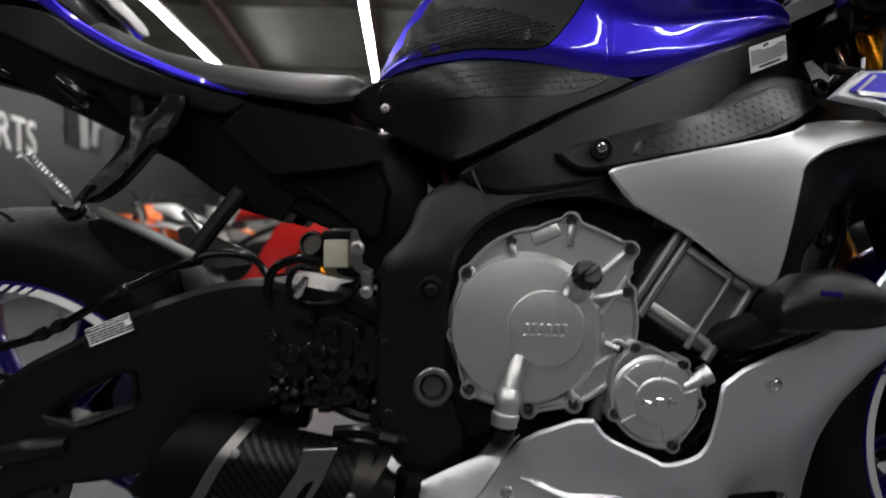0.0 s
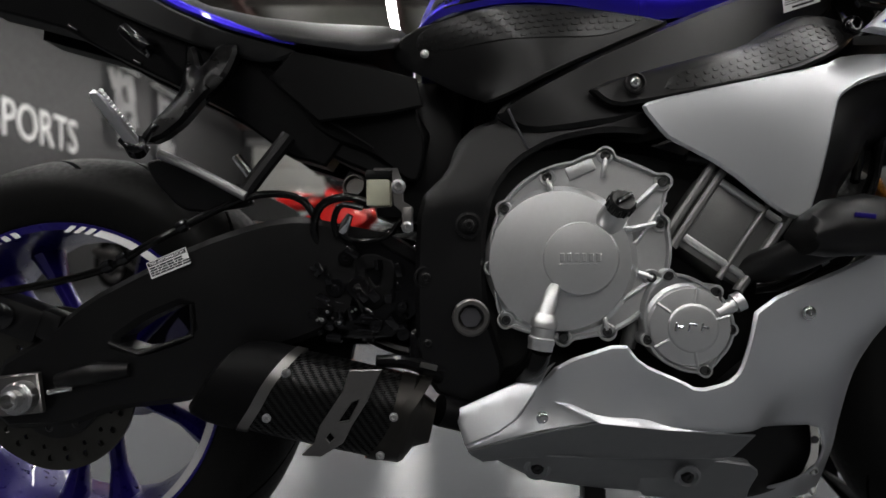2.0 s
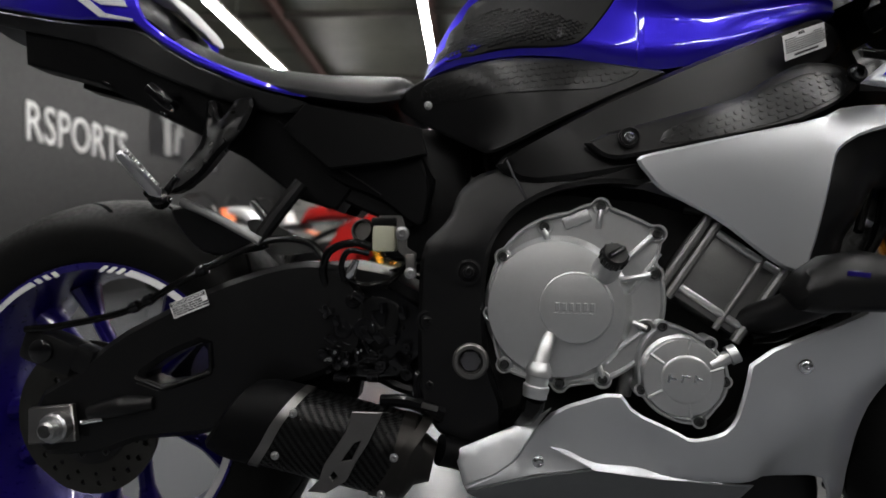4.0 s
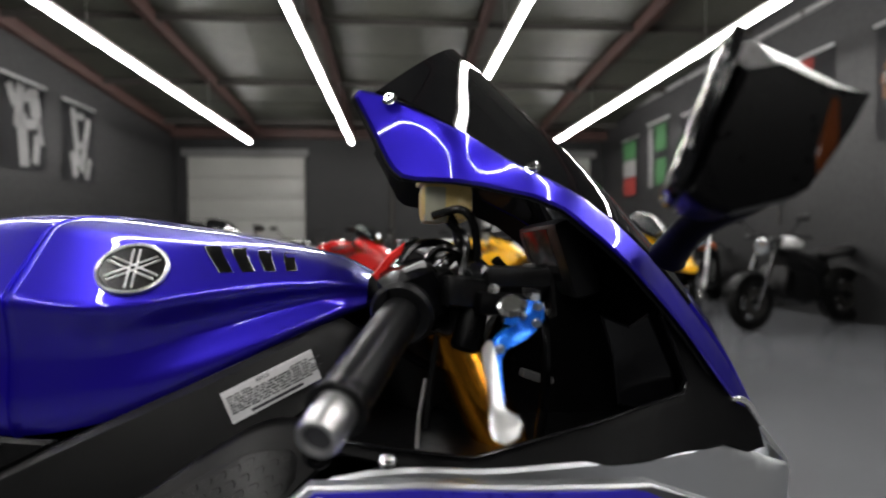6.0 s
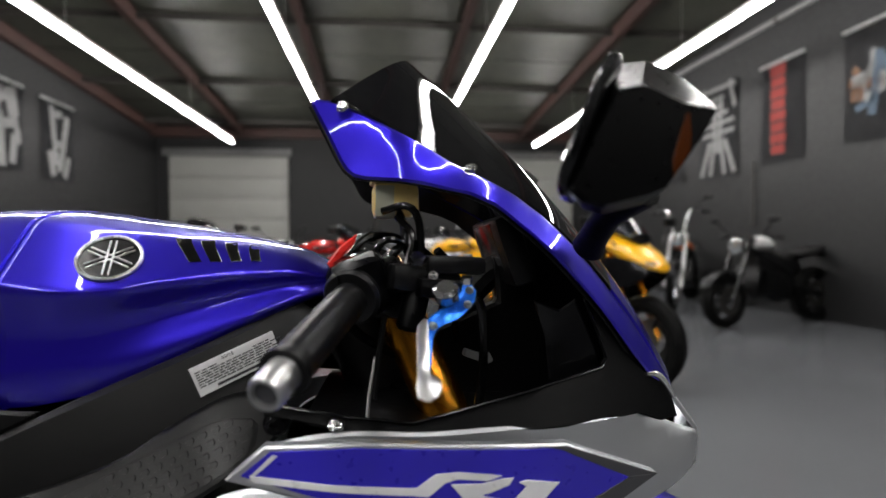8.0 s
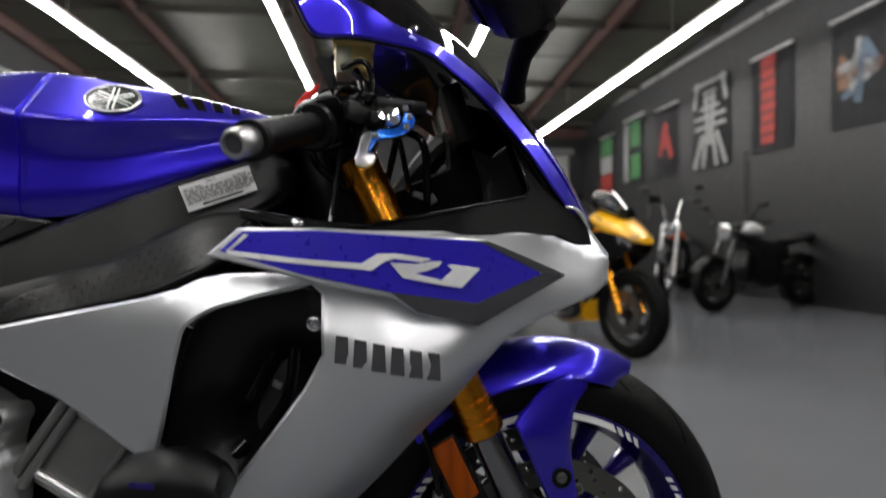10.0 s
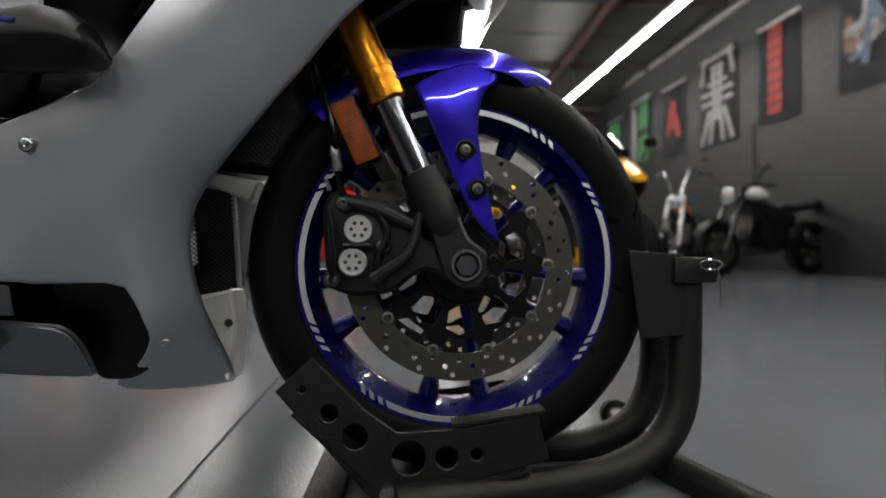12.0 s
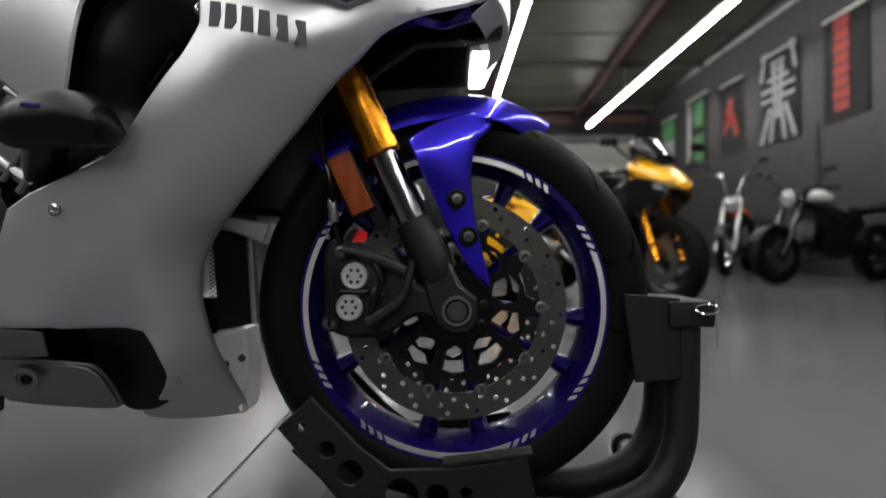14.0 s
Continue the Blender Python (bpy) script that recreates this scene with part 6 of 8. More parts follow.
part("label_print", b, INK, lab, "rows of dark label print")


def lettering(name, words, size, m, material, parent, depth=0.0004, align="LEFT", label=""):
    """Raised letters in the built-in face, lying in the x-z plane of m."""
    cu = bpy.data.curves.new(name, "FONT")
    cu.body, cu.size, cu.extrude, cu.align_x = words, size, depth, align
    cu.resolution_u = 3
    tmp = bpy.data.objects.new(name, cu)
    me = bpy.data.meshes.new_from_object(tmp)
    bpy.data.objects.remove(tmp)
    me.transform(m @ pose(0, 0, 0, 90, 0, 0))
    me.materials.append(material)
    ob = new(name, me)
    if parent:
        ob.parent = parent
    return tagged(ob, label) if label else ob


lettering("label_date", "05/15", 0.0052, pose(0.03, -0.0009, 0.0262), INK, lab)

both("frame_seam", tube([(0.6155, -0.1795, 0.6905), (0.625, -0.182, 0.668), (0.639, -0.183, 0.642)], 0.0016, 6), INK, "narrow seam across the frame", fr)
# crankcase core and hidden mass
CORE = [(0.52, 0.11, 0.34, 0.60), (0.60, 0.13, 0.30, 0.66), (0.70, 0.135, 0.28, 0.67), (0.80, 0.14, 0.28, 0.66), (0.86, 0.15, 0.30, 0.64), (0.93, 0.15, 0.36, 0.63), (0.98, 0.14, 0.42, 0.62)]
rings = []
for x, w, z0, z1 in CORE:
    h = [(-w, z0 + 0.03), (-w, z1 - 0.02), (-w + 0.02, z1), (w - 0.02, z1), (w, z1 - 0.02), (w, z0 + 0.03), (w - 0.03, z0), (-w + 0.03, z0)]
    rings.append([(x, y, z) for y, z in h])
eng = part("crankcase", loft(rings), mat("dark_crankcase", (0.01, 0.01, 0.01), 0.5, 0.4, vary=0.2, scale=15, bump=0.2), BIKE, "dark cast crankcase", sharp=30)
part("airbox", box((0.34, 0.2, 0.13), (0.76, 0, 0.74), (0, -14, 0), 0.03), PLASTIC, BIKE, "black airbox under the tank")
part("head_shroud", plate([(0.99, 0.80), (1.15, 0.79), (1.16, 0.90), (1.09, 0.935), (1.04, 0.925)], 0.03, 0.05, 0.004), PLASTIC, BIKE, "matt black shroud behind the steering head")
part("steering_head", lathe([(0.04, -0.08), (0.045, -0.06), (0.045, 0.06), (0.04, 0.08)], (1.10, 0, 0.86), (-0.42, 0, 0.9), 24), BLACK, BIKE, "black steering head")


mat_screw = mat("dark_cover_screw", (0.09, 0.09, 0.09), 0.35, 1.0, vary=0.15, scale=40)


def casing(name, centre, lean, radius, lugs, layers, material, parent, thick=0.014, label=""):
    """Cast cover: flange with bolt lugs, raised domes; lugs and domes are (u, v) in the cover's own plane."""
    u, n = Vector((math.cos(lean), math.sin(lean), 0)), Vector((math.sin(lean), -math.cos(lean), 0))
    c, up = Vector(centre), Vector((0, 0, 1))
    ang = np.linspace(0, 2 * math.pi, 240, endpoint=False)
    lug = [(math.atan2(v, x), math.hypot(x, v)) for x, v in lugs]

    order = sorted(lug)
    la_ = np.array([order[-1][0] - 2 * math.pi] + [q[0] for q in order] + [order[0][0] + 2 * math.pi])
    lr_ = np.array([order[-1][1]] + [q[1] for q in order] + [order[0][1]])
    boss = 0.0112 * min(1.0, radius / 0.07)

    def reach(a, grow):
        a = (a + math.pi) % (2 * math.pi) - math.pi
        i = max(0, min(len(la_) - 2, int(np.searchsorted(la_, a)) - 1))
        f = (a - la_[i]) / (la_[i + 1] - la_[i])
        g = f * f * (3 - 2 * f)
        r = lr_[i] * (1 - g) + lr_[i + 1] * g + 0.004 * min(1.0, radius / 0.1) - 0.003 * math.sin(math.pi * f)
        r = max(r, radius)
        for b_, q in lug:
            d = (a - b_ + math.pi) % (2 * math.pi) - math.pi
            k = boss * boss - (q * math.sin(d)) ** 2
            if k > 0 and abs(d) < 1:
                r = max(r, q * math.cos(d) + math.sqrt(k))
        return r + grow

    rings = []
    for h, g in ((-0.02, 0.0), (thick - 0.001, 0.0), (thick + 0.0012, -0.0012), (thick + 0.0012, -0.0034), (thick - 0.0065, -0.0058), (thick - 0.0075, -0.03)):
        rings.append([c + n * h + (u * math.cos(a) + up * math.sin(a)) * max(0.01, reach(a, g) if g > -0.02 else radius * 0.72) for a in ang])
    body = part(name, loft(rings), material, parent, label, sharp=40)
    for i, (du, dv, r, h0, h1, fillet) in enumerate(layers):
        o = c + u * du + up * dv
        prof = [(r + fillet * 1.5, h0), (r + fillet * 0.45, h0 + (h1 - h0) * 0.35), (r + fillet * 0.1, h0 + (h1 - h0) * 0.8), (r - fillet * 0.2, h1)] + [(r * q, h1 + 0.055 * r * (1 - q * q)) for q in (0.9, 0.75, 0.55, 0.35, 0.15, 0.005)]
        part("raised_dome", lathe(prof, o, n, 64), material, body)
    for x, v in lugs:
        at = c + u * x + up * v + n * thick
        part("screw_boss", lathe([(boss * 0.9, -0.012), (boss * 0.9, -0.0035), (boss * 0.9 - 0.001, -0.0025), (boss * 0.72, -0.0025), (boss * 0.7, -0.0055), (0.0006, -0.0055)], at, n, 24), material, body)
        part("cover_screw", lathe([(0.0058, -0.006), (0.0058, 0.0), (0.005, 0.0012), (0.0032, 0.0012), (0.0028, -0.002), (0.0003, -0.002)], at, n, 14), mat_screw, body)
    return body, u, n, c


lugs = [(-0.035, 0.088), (0.033, 0.112), (0.094, 0.03), (-0.0875, 0.05), (-0.0854, -0.088), (0.0844, -0.033), (0.035, -0.098), (-0.016, -0.107), (-0.102, -0.023), (0.097, 0.078)]
clutch, cu_, cn_, cc_ = casing("clutch_cover", (0.699, -0.181, 0.518), -0.236, 0.1065, lugs, [(-0.0215, -0.014, 0.0845, 0.006, 0.0195, 0.005), (0.004, -0.011, 0.0425, 0.0175, 0.0305, 0.003)], ALLOY, eng, label="silver cast clutch cover with a round hub")
CL = lambda x, v, h: cc_ + cu_ * x + Vector((0, 0, v)) + cn_ * h
for k in range(6):
    p = CL(-0.0165 + k * 0.0082, -0.0095, 0.0335)
    part("cast_mark", box((0.0055, 0.0022, 0.010), tuple(p), (0, 0, math.degrees(-0.236)), 0.0008, segs=1), ALLOY, clutch)
for k in range(12):
    p = CL(-0.0185 + k * 0.004, -0.0175, 0.0333)
    if k % 2 == 0:
        part("cast_mark", box((0.005, 0.0016, 0.0012), tuple(p), (0, 0, math.degrees(-0.236)), 0.0004, segs=1), ALLOY, clutch)
for a, b2 in (((0.03, 0.085), (0.033, 0.108)), ((0.06, 0.045), (0.091, 0.075)), ((0.045, 0.02), (0.09, 0.03)), ((0.07, -0.028), (0.085, -0.033)), ((0.03, -0.078), (0.035, -0.095)), ((-0.03, 0.07), (-0.035, 0.085))):
    part("cast_rib", tube([CL(*a, 0.012), CL((a[0] + b2[0]) / 2, (a[1] + b2[1]) / 2, 0.0135), CL(*b2, 0.012)], 0.0035, 8), ALLOY, clutch)
part("flange_pad", moved(box((0.034, 0.01, 0.016), (0, 0, 0), (0, -22, 0), 0.003), Matrix.Translation(CL(0.004, 0.097, 0.006)) @ pose(0, 0, 0, 0, 0, math.degrees(-0.236))), ALLOY, clutch)
for a, b2 in (((-0.062, 0.052), (-0.088, 0.049)), ((-0.09, -0.03), (-0.104, -0.024)), ((0.052, -0.06), (0.086, -0.036)), ((0.066, 0.006), (0.1, 0.055))):
    part("cast_rib", tube([CL(*a, 0.008), CL(*b2, 0.009)], 0.003, 8, smooth=False), ALLOY, clutch)
part("filler_neck", lathe([(0.0175, 0), (0.016, 0.03), (0.015, 0.034)], CL(0.036, 0.031, 0.010), (cn_ + Vector((0.35, 0, 0.55))).normalized(), 28), ALLOY, clutch, "cast oil filler neck")
cap = part("filler_cap", lathe([(0.0135, 0.03), (0.0152, 0.034), (0.0152, 0.046), (0.013, 0.049), (0.0003, 0.049)], CL(0.036, 0.031, 0.010), (cn_ + Vector((0.35, 0, 0.55))).normalized(), 24), BLACK, clutch, "black oil filler cap")
cap_axis = (cn_ + Vector((0.35, 0, 0.55))).normalized()
grip_at = Matrix.Translation(CL(0.036, 0.031, 0.010) + cap_axis * 0.0515) @ Vector((0, 0, 1)).rotation_difference(cap_axis).to_matrix().to_4x4()
part("cap_grip", moved(box((0.023, 0.006, 0.006), (0, 0, 0), (0, 0, 35), 0.002), grip_at), BLACK_GLOSS, clutch)
for k in range(14):
    q = 2 * math.pi * k / 14
    part("cap_rib", moved(box((0.003, 0.003, 0.012), (0.0152 * math.cos(q), 0.0152 * math.sin(q), -0.0115), (0, 0, 0), 0.001, segs=1), grip_at), BLACK, clutch)
part("water_spout", tube([(0.6675, -0.204, 0.474), (0.661, -0.212, 0.461), (0.653, -0.217, 0.438)], [0.0065, 0.0092, 0.011], 16), ALLOY, clutch, "cast water pipe on the clutch cover")
part("spout_collar", lathe([(0.011, -0.008), (0.0146, -0.001), (0.0155, 0.003), (0.0155, 0.0075), (0.0135, 0.0085), (0.0135, 0.019), (0.0155, 0.0205), (0.0155, 0.026), (0.0145, 0.028), (0.0145, 0.034)], (0.6525, -0.219, 0.436), (-0.16, 0, -1), 24), ALLOY, clutch, "cast hose collar")
part("water_hose", tube([(0.6475, -0.219, 0.404), (0.643, -0.206, 0.385), (0.632, -0.165, 0.362), (0.60, -0.12, 0.34)], 0.0145, 16), HOSE, BIKE, "black water hose below the clutch cover")
lugs2 = [(0.018, -0.05), (0.046, -0.003), (-0.022, 0.058), (0.03, 0.04), (-0.046, -0.016)]
gen, gu_, gn_, gc_ = casing("pickup_cover", (0.816, -0.214, 0.43), -0.1, 0.05, lugs2, [(0.0, 0.0, 0.044, 0.010, 0.017, 0.004), (0.003, -0.001, 0.027, 0.017, 0.020, 0.003)], ALLOY, eng, label="small silver cast pickup cover")
GL = lambda x, v, h: gc_ + gu_ * x + Vector((0, 0, v)) + gn_ * h
for k, (x, w, h) in enumerate(((-0.012, 0.009, 0.003), (-0.016, 0.003, 0.010), (-0.002, 0.003, 0.010), (0.003, 0.008, 0.003), (0.012, 0.003, 0.010), (0.016, 0.008, 0.003))):
    part("cast_mark", box((w, 0.002, h), tuple(GL(x, 0.0 if k not in (3,) else 0.003, 0.0208)), (0, 10, math.degrees(-0.1)), 0.0006, segs=1), CHROME, gen)
for q in (0.3, 1.4, 2.5, 3.7, 4.9):
    part("cast_rib", tube([GL(0.027 * math.cos(q), 0.027 * math.sin(q), 0.0175), GL(0.045 * math.cos(q), 0.045 * math.sin(q), 0.0165)], 0.0022, 8, smooth=False), ALLOY, gen)
part("pipe_stub", join(tube([GL(0.03, 0.015, 0.012), GL(0.058, 0.03, 0.01)], 0.008, 12, smooth=False), lathe([(0.011, 0), (0.011, 0.01)], GL(0.05, 0.026, 0.01), (0.9, -0.1, 0.45), 16)), ALLOY, gen, "short cast pipe stub")
part("side_boss", tube([(0.757, -0.19, 0.40), (0.765, -0.19, 0.435), (0.77, -0.185, 0.46)], [0.009, 0.010, 0.008], 12), ALLOY_RAW, eng)
# cylinder block seen between the covers
cyl = part("cylinder_block", box((0.105, 0.12, 0.098), (0.875, -0.14, 0.54), (0, 34, 0), 0.006), ALLOY_RAW, eng, "raw cast cylinder block with raised ribs")
CY = pose(0.875, -0.2, 0.54, 0, 34, 0)
for dx in (-0.047, 0.047, 0.02, -0.06):
    p, q = CY @ Vector((dx, -0.002, -0.055)), CY @ Vector((dx, -0.002, 0.055))
    part("cast_rib", tube([p, q], 0.0062 if abs(dx) > 0.03 else 0.004, 10, smooth=False), ALLOY_RAW, cyl)
for dz in (-0.036, 0.042):
    p, q = CY @ Vector((-0.045, -0.001, dz)), CY @ Vector((0.045, -0.001, dz))
    part("cast_rib", tube([p, q], 0.0048, 10, smooth=False), ALLOY, cyl)
part("head_cover", box((0.11, 0.2, 0.06), (0.925, -0.08, 0.60), (0, 34, 0), 0.012), BLACK, eng, "black cylinder head")
part("coolant_pipe", tube([(0.83, -0.19, 0.63), (0.86, -0.2, 0.622), (0.90, -0.2, 0.60), (0.945, -0.195, 0.565)], 0.008, 12), BLACK, BIKE, "black coolant pipe under the frame")
part("coolant_hose", tube([(0.90, -0.2, 0.475), (0.94, -0.197, 0.482), (0.99, -0.19, 0.51), (1.03, -0.17, 0.55)], 0.011, 14), HOSE, BIKE, "black coolant hose with steel clips")
part("hose_clip", lathe([(0.0125, -0.005), (0.0125, 0.005)], (0.985, -0.191, 0.506), (0.85, 0, 0.5), 18, ends=False), CHROME, BIKE, "steel hose clip")
# pivot nut and frame bolts
part("pivot_nut", lathe([(0.0235, 0), (0.0235, 0.006), (0.021, 0.008), (0.0165, 0.008), (0.015, 0.004), (0.0135, -0.004)], (0.570, -0.166, 0.433), (0, -1, 0), 36, ends=False), TITAN, fr, "hollow steel swingarm pivot nut")
part("pivot_bore", lathe([(0.0135, -0.004), (0.0135, 0.001), (0.0003, 0.001)], (0.570, -0.166, 0.433), (0, -1, 0), 6), INK, fr)
for x, y, z, r in ((0.567, -0.167, 0.548, 0.012), (0.513, -0.155, 0.482, 0.011), (0.516, -0.152, 0.398, 0.010), (0.528, -0.15, 0.357, 0.009)):
    part("frame_bolt_cup", lathe([(r * 1.4, 0), (r * 1.4, 0.002), (r * 1.1, 0.0025), (r, 0.0), (0.0003, 0.0)], (x, y, z), (0, -1, 0), 24), BLACK, fr)
    bolt("frame_bolt", (x, y - 0.001, z), r * 0.6, fr, BLACK)

# swingarm with its window
SW = [(0.40, -0.138, 0.552), (0.352, -0.145, 0.562), (0.30, -0.149, 0.555), (0.216, -0.147, 0.527), (0.142, -0.143, 0.491), (0.069, -0.141, 0.454), (0.005, -0.141, 0.40), (-0.05, -0.143, 0.367), (-0.05, -0.143, 0.283), (0.05, -0.143, 0.286), (0.107, -0.143, 0.309), (0.177, -0.142, 0.315), (0.249, -0.14, 0.329), (0.307, -0.14, 0.385), (0.36, -0.138, 0.40), (0.42, -0.135, 0.43), (0.43, -0.135, 0.50)]
HOLE = [(0.107, -0.143, 0.397), (0.15, -0.143, 0.428), (0.208, -0.144, 0.452), (0.213, -0.144, 0.41), (0.143, -0.143, 0.386)]
sw = both("swingarm", shell(SW, [(0.25, -0.152, 0.45), (0.1, -0.148, 0.36)], 0.045, 0.014, 0.008, 1, holes=[HOLE]), BLACK, "black cast swingarm with a window")
both("window_lip", tube([(0.104, -0.147, 0.397), (0.143, -0.1475, 0.383), (0.213, -0.148, 0.407), (0.2115, -0.148, 0.447)], 0.0035, 8, 1, smooth=False), SATIN, "", sw)
lb = part("warning_label", plate([(0, 0), (0.058, 0), (0.058, 0.022), (0, 0.022)], -0.0006, 0, 0), PAPER, sw, "white tyre information label with dark print")
lb.matrix_basis = pose(0.1585, -0.1455, 0.4795, 0, 0, 0) @ pose(0, 0, 0, 0, -21, -7)
b = box((0.056, 0.0003, 0.0055), (0.029, -0.0009, 0.0182), (0, 0, 0), 0)
for k in range(4):
    x = 0.002
    while x < 0.05:
        w = rng.uniform(0.003, 0.012)
        b = box((w, 0.0003, 0.0022), (x + w / 2, -0.0009, 0.0128 - k * 0.0032), (0, 0, 0), 0, b)
        x += w + 0.0013
part("label_print", b, INK, lb, "dark bars of label print")
lettering("label_words", "TIRE INFORMATION", 0.0056, pose(0.029, -0.0013, 0.0163), PAPER, lb, 0.0002, "CENTER")
part("swingarm_brace", loft([[(x, -w, z), (x, w, z), (x, w, z + h), (x, -w, z + h)] for x, w, z, h in ((0.36, 0.13, 0.44, 0.12), (0.46, 0.12, 0.42, 0.12), (0.56, 0.11, 0.39, 0.09))]), BLACK, BIKE, "black swingarm bridge", sharp=20)
axp = part("axle_plate", plate([(-0.045, 0.303), (0.026, 0.31), (0.019, 0.361), (-0.045, 0.354)], -0.158, -0.148, 0.002), TITAN, BIKE, "bright axle adjuster plate")
part("axle_nut", lathe([(0.021, 0), (0.021, 0.012), (0.0185, 0.015), (0.0125, 0.015), (0.0125, 0.024), (0.009, 0.026), (0.007, 0.012), (0.0003, 0.012)], (0.002, -0.158, 0.331), (0, -1, 0), 12), STEEL, axp, "rear axle nut")
part("adjuster_bolt", tube([(0.03, -0.152, 0.335), (0.062, -0.152, 0.341)], 0.004, 8, smooth=False), CHROME, axp)
part("adjuster_lug", tube([(0.04, -0.148, 0.349), (0.065, -0.151, 0.354), (0.095, -0.153, 0.36), (0.132, -0.148, 0.363)], [0.009, 0.0125, 0.014, 0.009], 14), BLACK, axp, "cast housing of the chain adjuster")
dg = part("rear_brake_disc", perforated(circle(0.03, 0.325, 0.098, 60), [circle(0.03 + 0.083 * math.cos(q), 0.325 + 0.083 * math.sin(q), 0.0045, 8) for q in np.linspace(0, 2 * math.pi, 22, endpoint=False)] + [circle(0.03 + 0.07 * math.cos(q), 0.325 + 0.07 * math.sin(q), 0.0035, 8) for q in np.linspace(0.1, 2 * math.pi + 0.1, 16, endpoint=False)], -0.131, -0.126), DISC_SHADED, BIKE, "drilled rear brake disc")
part("disc_centre", lathe([(0.055, 0), (0.055, 0.006), (0.045, 0.009), (0.02, 0.01), (0.0003, 0.01)], (0.03, -0.128, 0.325), (0, -1, 0), 32), BLACK, dg)
cb = part("rear_caliper", join(box((0.085, 0.04, 0.05), (-0.03, -0.125, 0.43), (0, 20, 0), 0.012), box((0.03, 0.03, 0.04), (0.02, -0.128, 0.418), (0, 20, 0), 0.008)), BLACK, BIKE, "black rear brake caliper")
part("caliper_cup", lathe([(0.017, 0), (0.017, 0.005), (0.012, 0.008), (0.0003, 0.008)], (-0.035, -0.145, 0.432), (0, -1, 0), 20), BLACK_GLOSS, cb)
for x, z in ((0.02, 0.285), (0.055, 0.29), (-0.03, 0.435), (0.01, 0.43)):
    bolt("guard_bolt", (x, -0.134, z), 0.006, BIKE, BLACK_GLOSS)
# rear hugger and hanger rail
both("chain_guard", shell([(0.135, -0.13, 0.632), (0.165, -0.132, 0.64), (0.27, -0.125, 0.592), (0.285, -0.12, 0.578), (0.22, -0.12, 0.567), (0.18, -0.122, 0.572)], (), 0.008, 0.014), BLACK, "black rear mudguard side")
part("hanger_rail", tube([(0.165, -0.142, 0.643), (0.215, -0.138, 0.62), (0.275, -0.134, 0.588)], 0.0062, 10), mat("cast_alloy_rail", (0.3, 0.3, 0.3), 0.42, 0.9, vary=0.12, scale=30), BIKE, "bare metal exhaust hanger rail")
part("hanger_strut", tube([(0.268, -0.125, 0.588), (0.285, -0.12, 0.615), (0.325, -0.11, 0.672)], 0.011, 10), BLACK, BIKE, "black hanger strut")
part("steel_pin", tube([(0.245, -0.09, 0.648), (0.275, -0.09, 0.61)], 0.0065, 10, smooth=False), CHROME, BIKE, "short bright rod")
# passenger footrest
HANG = [(0.262, -0.122, 0.7946), (0.246, -0.14, 0.7372), (0.211, -0.165, 0.6827), (0.1817, -0.178, 0.6518), (0.1534, -0.178, 0.6504), (0.1596, -0.172, 0.6662), (0.1914, -0.15, 0.718), (0.1937, -0.14, 0.7462), (0.188, -0.125, 0.79), (0.2021, -0.124, 0.792), (0.2118, -0.133, 0.7594), (0.2213, -0.128, 0.7736), (0.2305, -0.122, 0.7945)]
pb = part("footrest_hanger", shell(HANG, [(0.208, -0.163, 0.70), (0.23, -0.15, 0.74)], 0.018, 0.008, 0.005, 1), MIRROR_BLACK, BIKE, "black forged passenger footrest hanger")
part("peg_clevis", box((0.03, 0.02, 0.018), (0.158, -0.186, 0.645), (0, 40, 10), 0.004), BLACK_GLOSS, pb, "black clevis of the folding peg")
part("clevis_tongue", box((0.035, 0.008, 0.008), (0.175, -0.187, 0.657), (0, -52, 0), 0.002), BLACK_GLOSS, pb)
PEG0, PEG1 = Vector((0.164, -0.193, 0.644)), Vector((0.150, -0.252, 0.690))
peg_dir = (PEG1 - PEG0).normalized()
side_ = Vector((1, 0, 0)) - peg_dir * peg_dir.x
side_.normalize()
up_ = peg_dir.cross(side_)
up_ = up_ if up_.z > 0 else -up_


def peg_ring(f, w, t):
    c = PEG0.lerp(PEG1, f)
    return [c + side_ * (w * a) + up_ * (t * b) for a, b in ((-1, -0.7), (-0.7, -1), (0.7, -1), (1, -0.7), (1, 0.7), (0.7, 1), (-0.7, 1), (-1, 0.7))]


peg = part("footrest_peg", loft([peg_ring(0.0, 0.0075, 0.006), peg_ring(0.2, 0.007, 0.005), peg_ring(0.9, 0.006, 0.0035), peg_ring(1.0, 0.004, 0.002)]), ALU, pb, "folding alloy footrest peg")
for k in range(12):
    for e in (-1, 1):
        q = PEG0.lerp(PEG1, 0.2 + 0.068 * k) + up_ * 0.006 + side_ * (0.0044 * e)
        part("peg_tooth", box((0.0045, 0.0045, 0.007), tuple(q), (-38, 0, 0), 0.001, segs=1), ALU, peg)
part("peg_pivot", lathe([(0.009, -0.012), (0.012, -0.01), (0.012, 0.01), (0.009, 0.012)], (0.162, -0.19, 0.642), (0.3, -0.8, 0.2), 14), BLACK_GLOSS, pb)

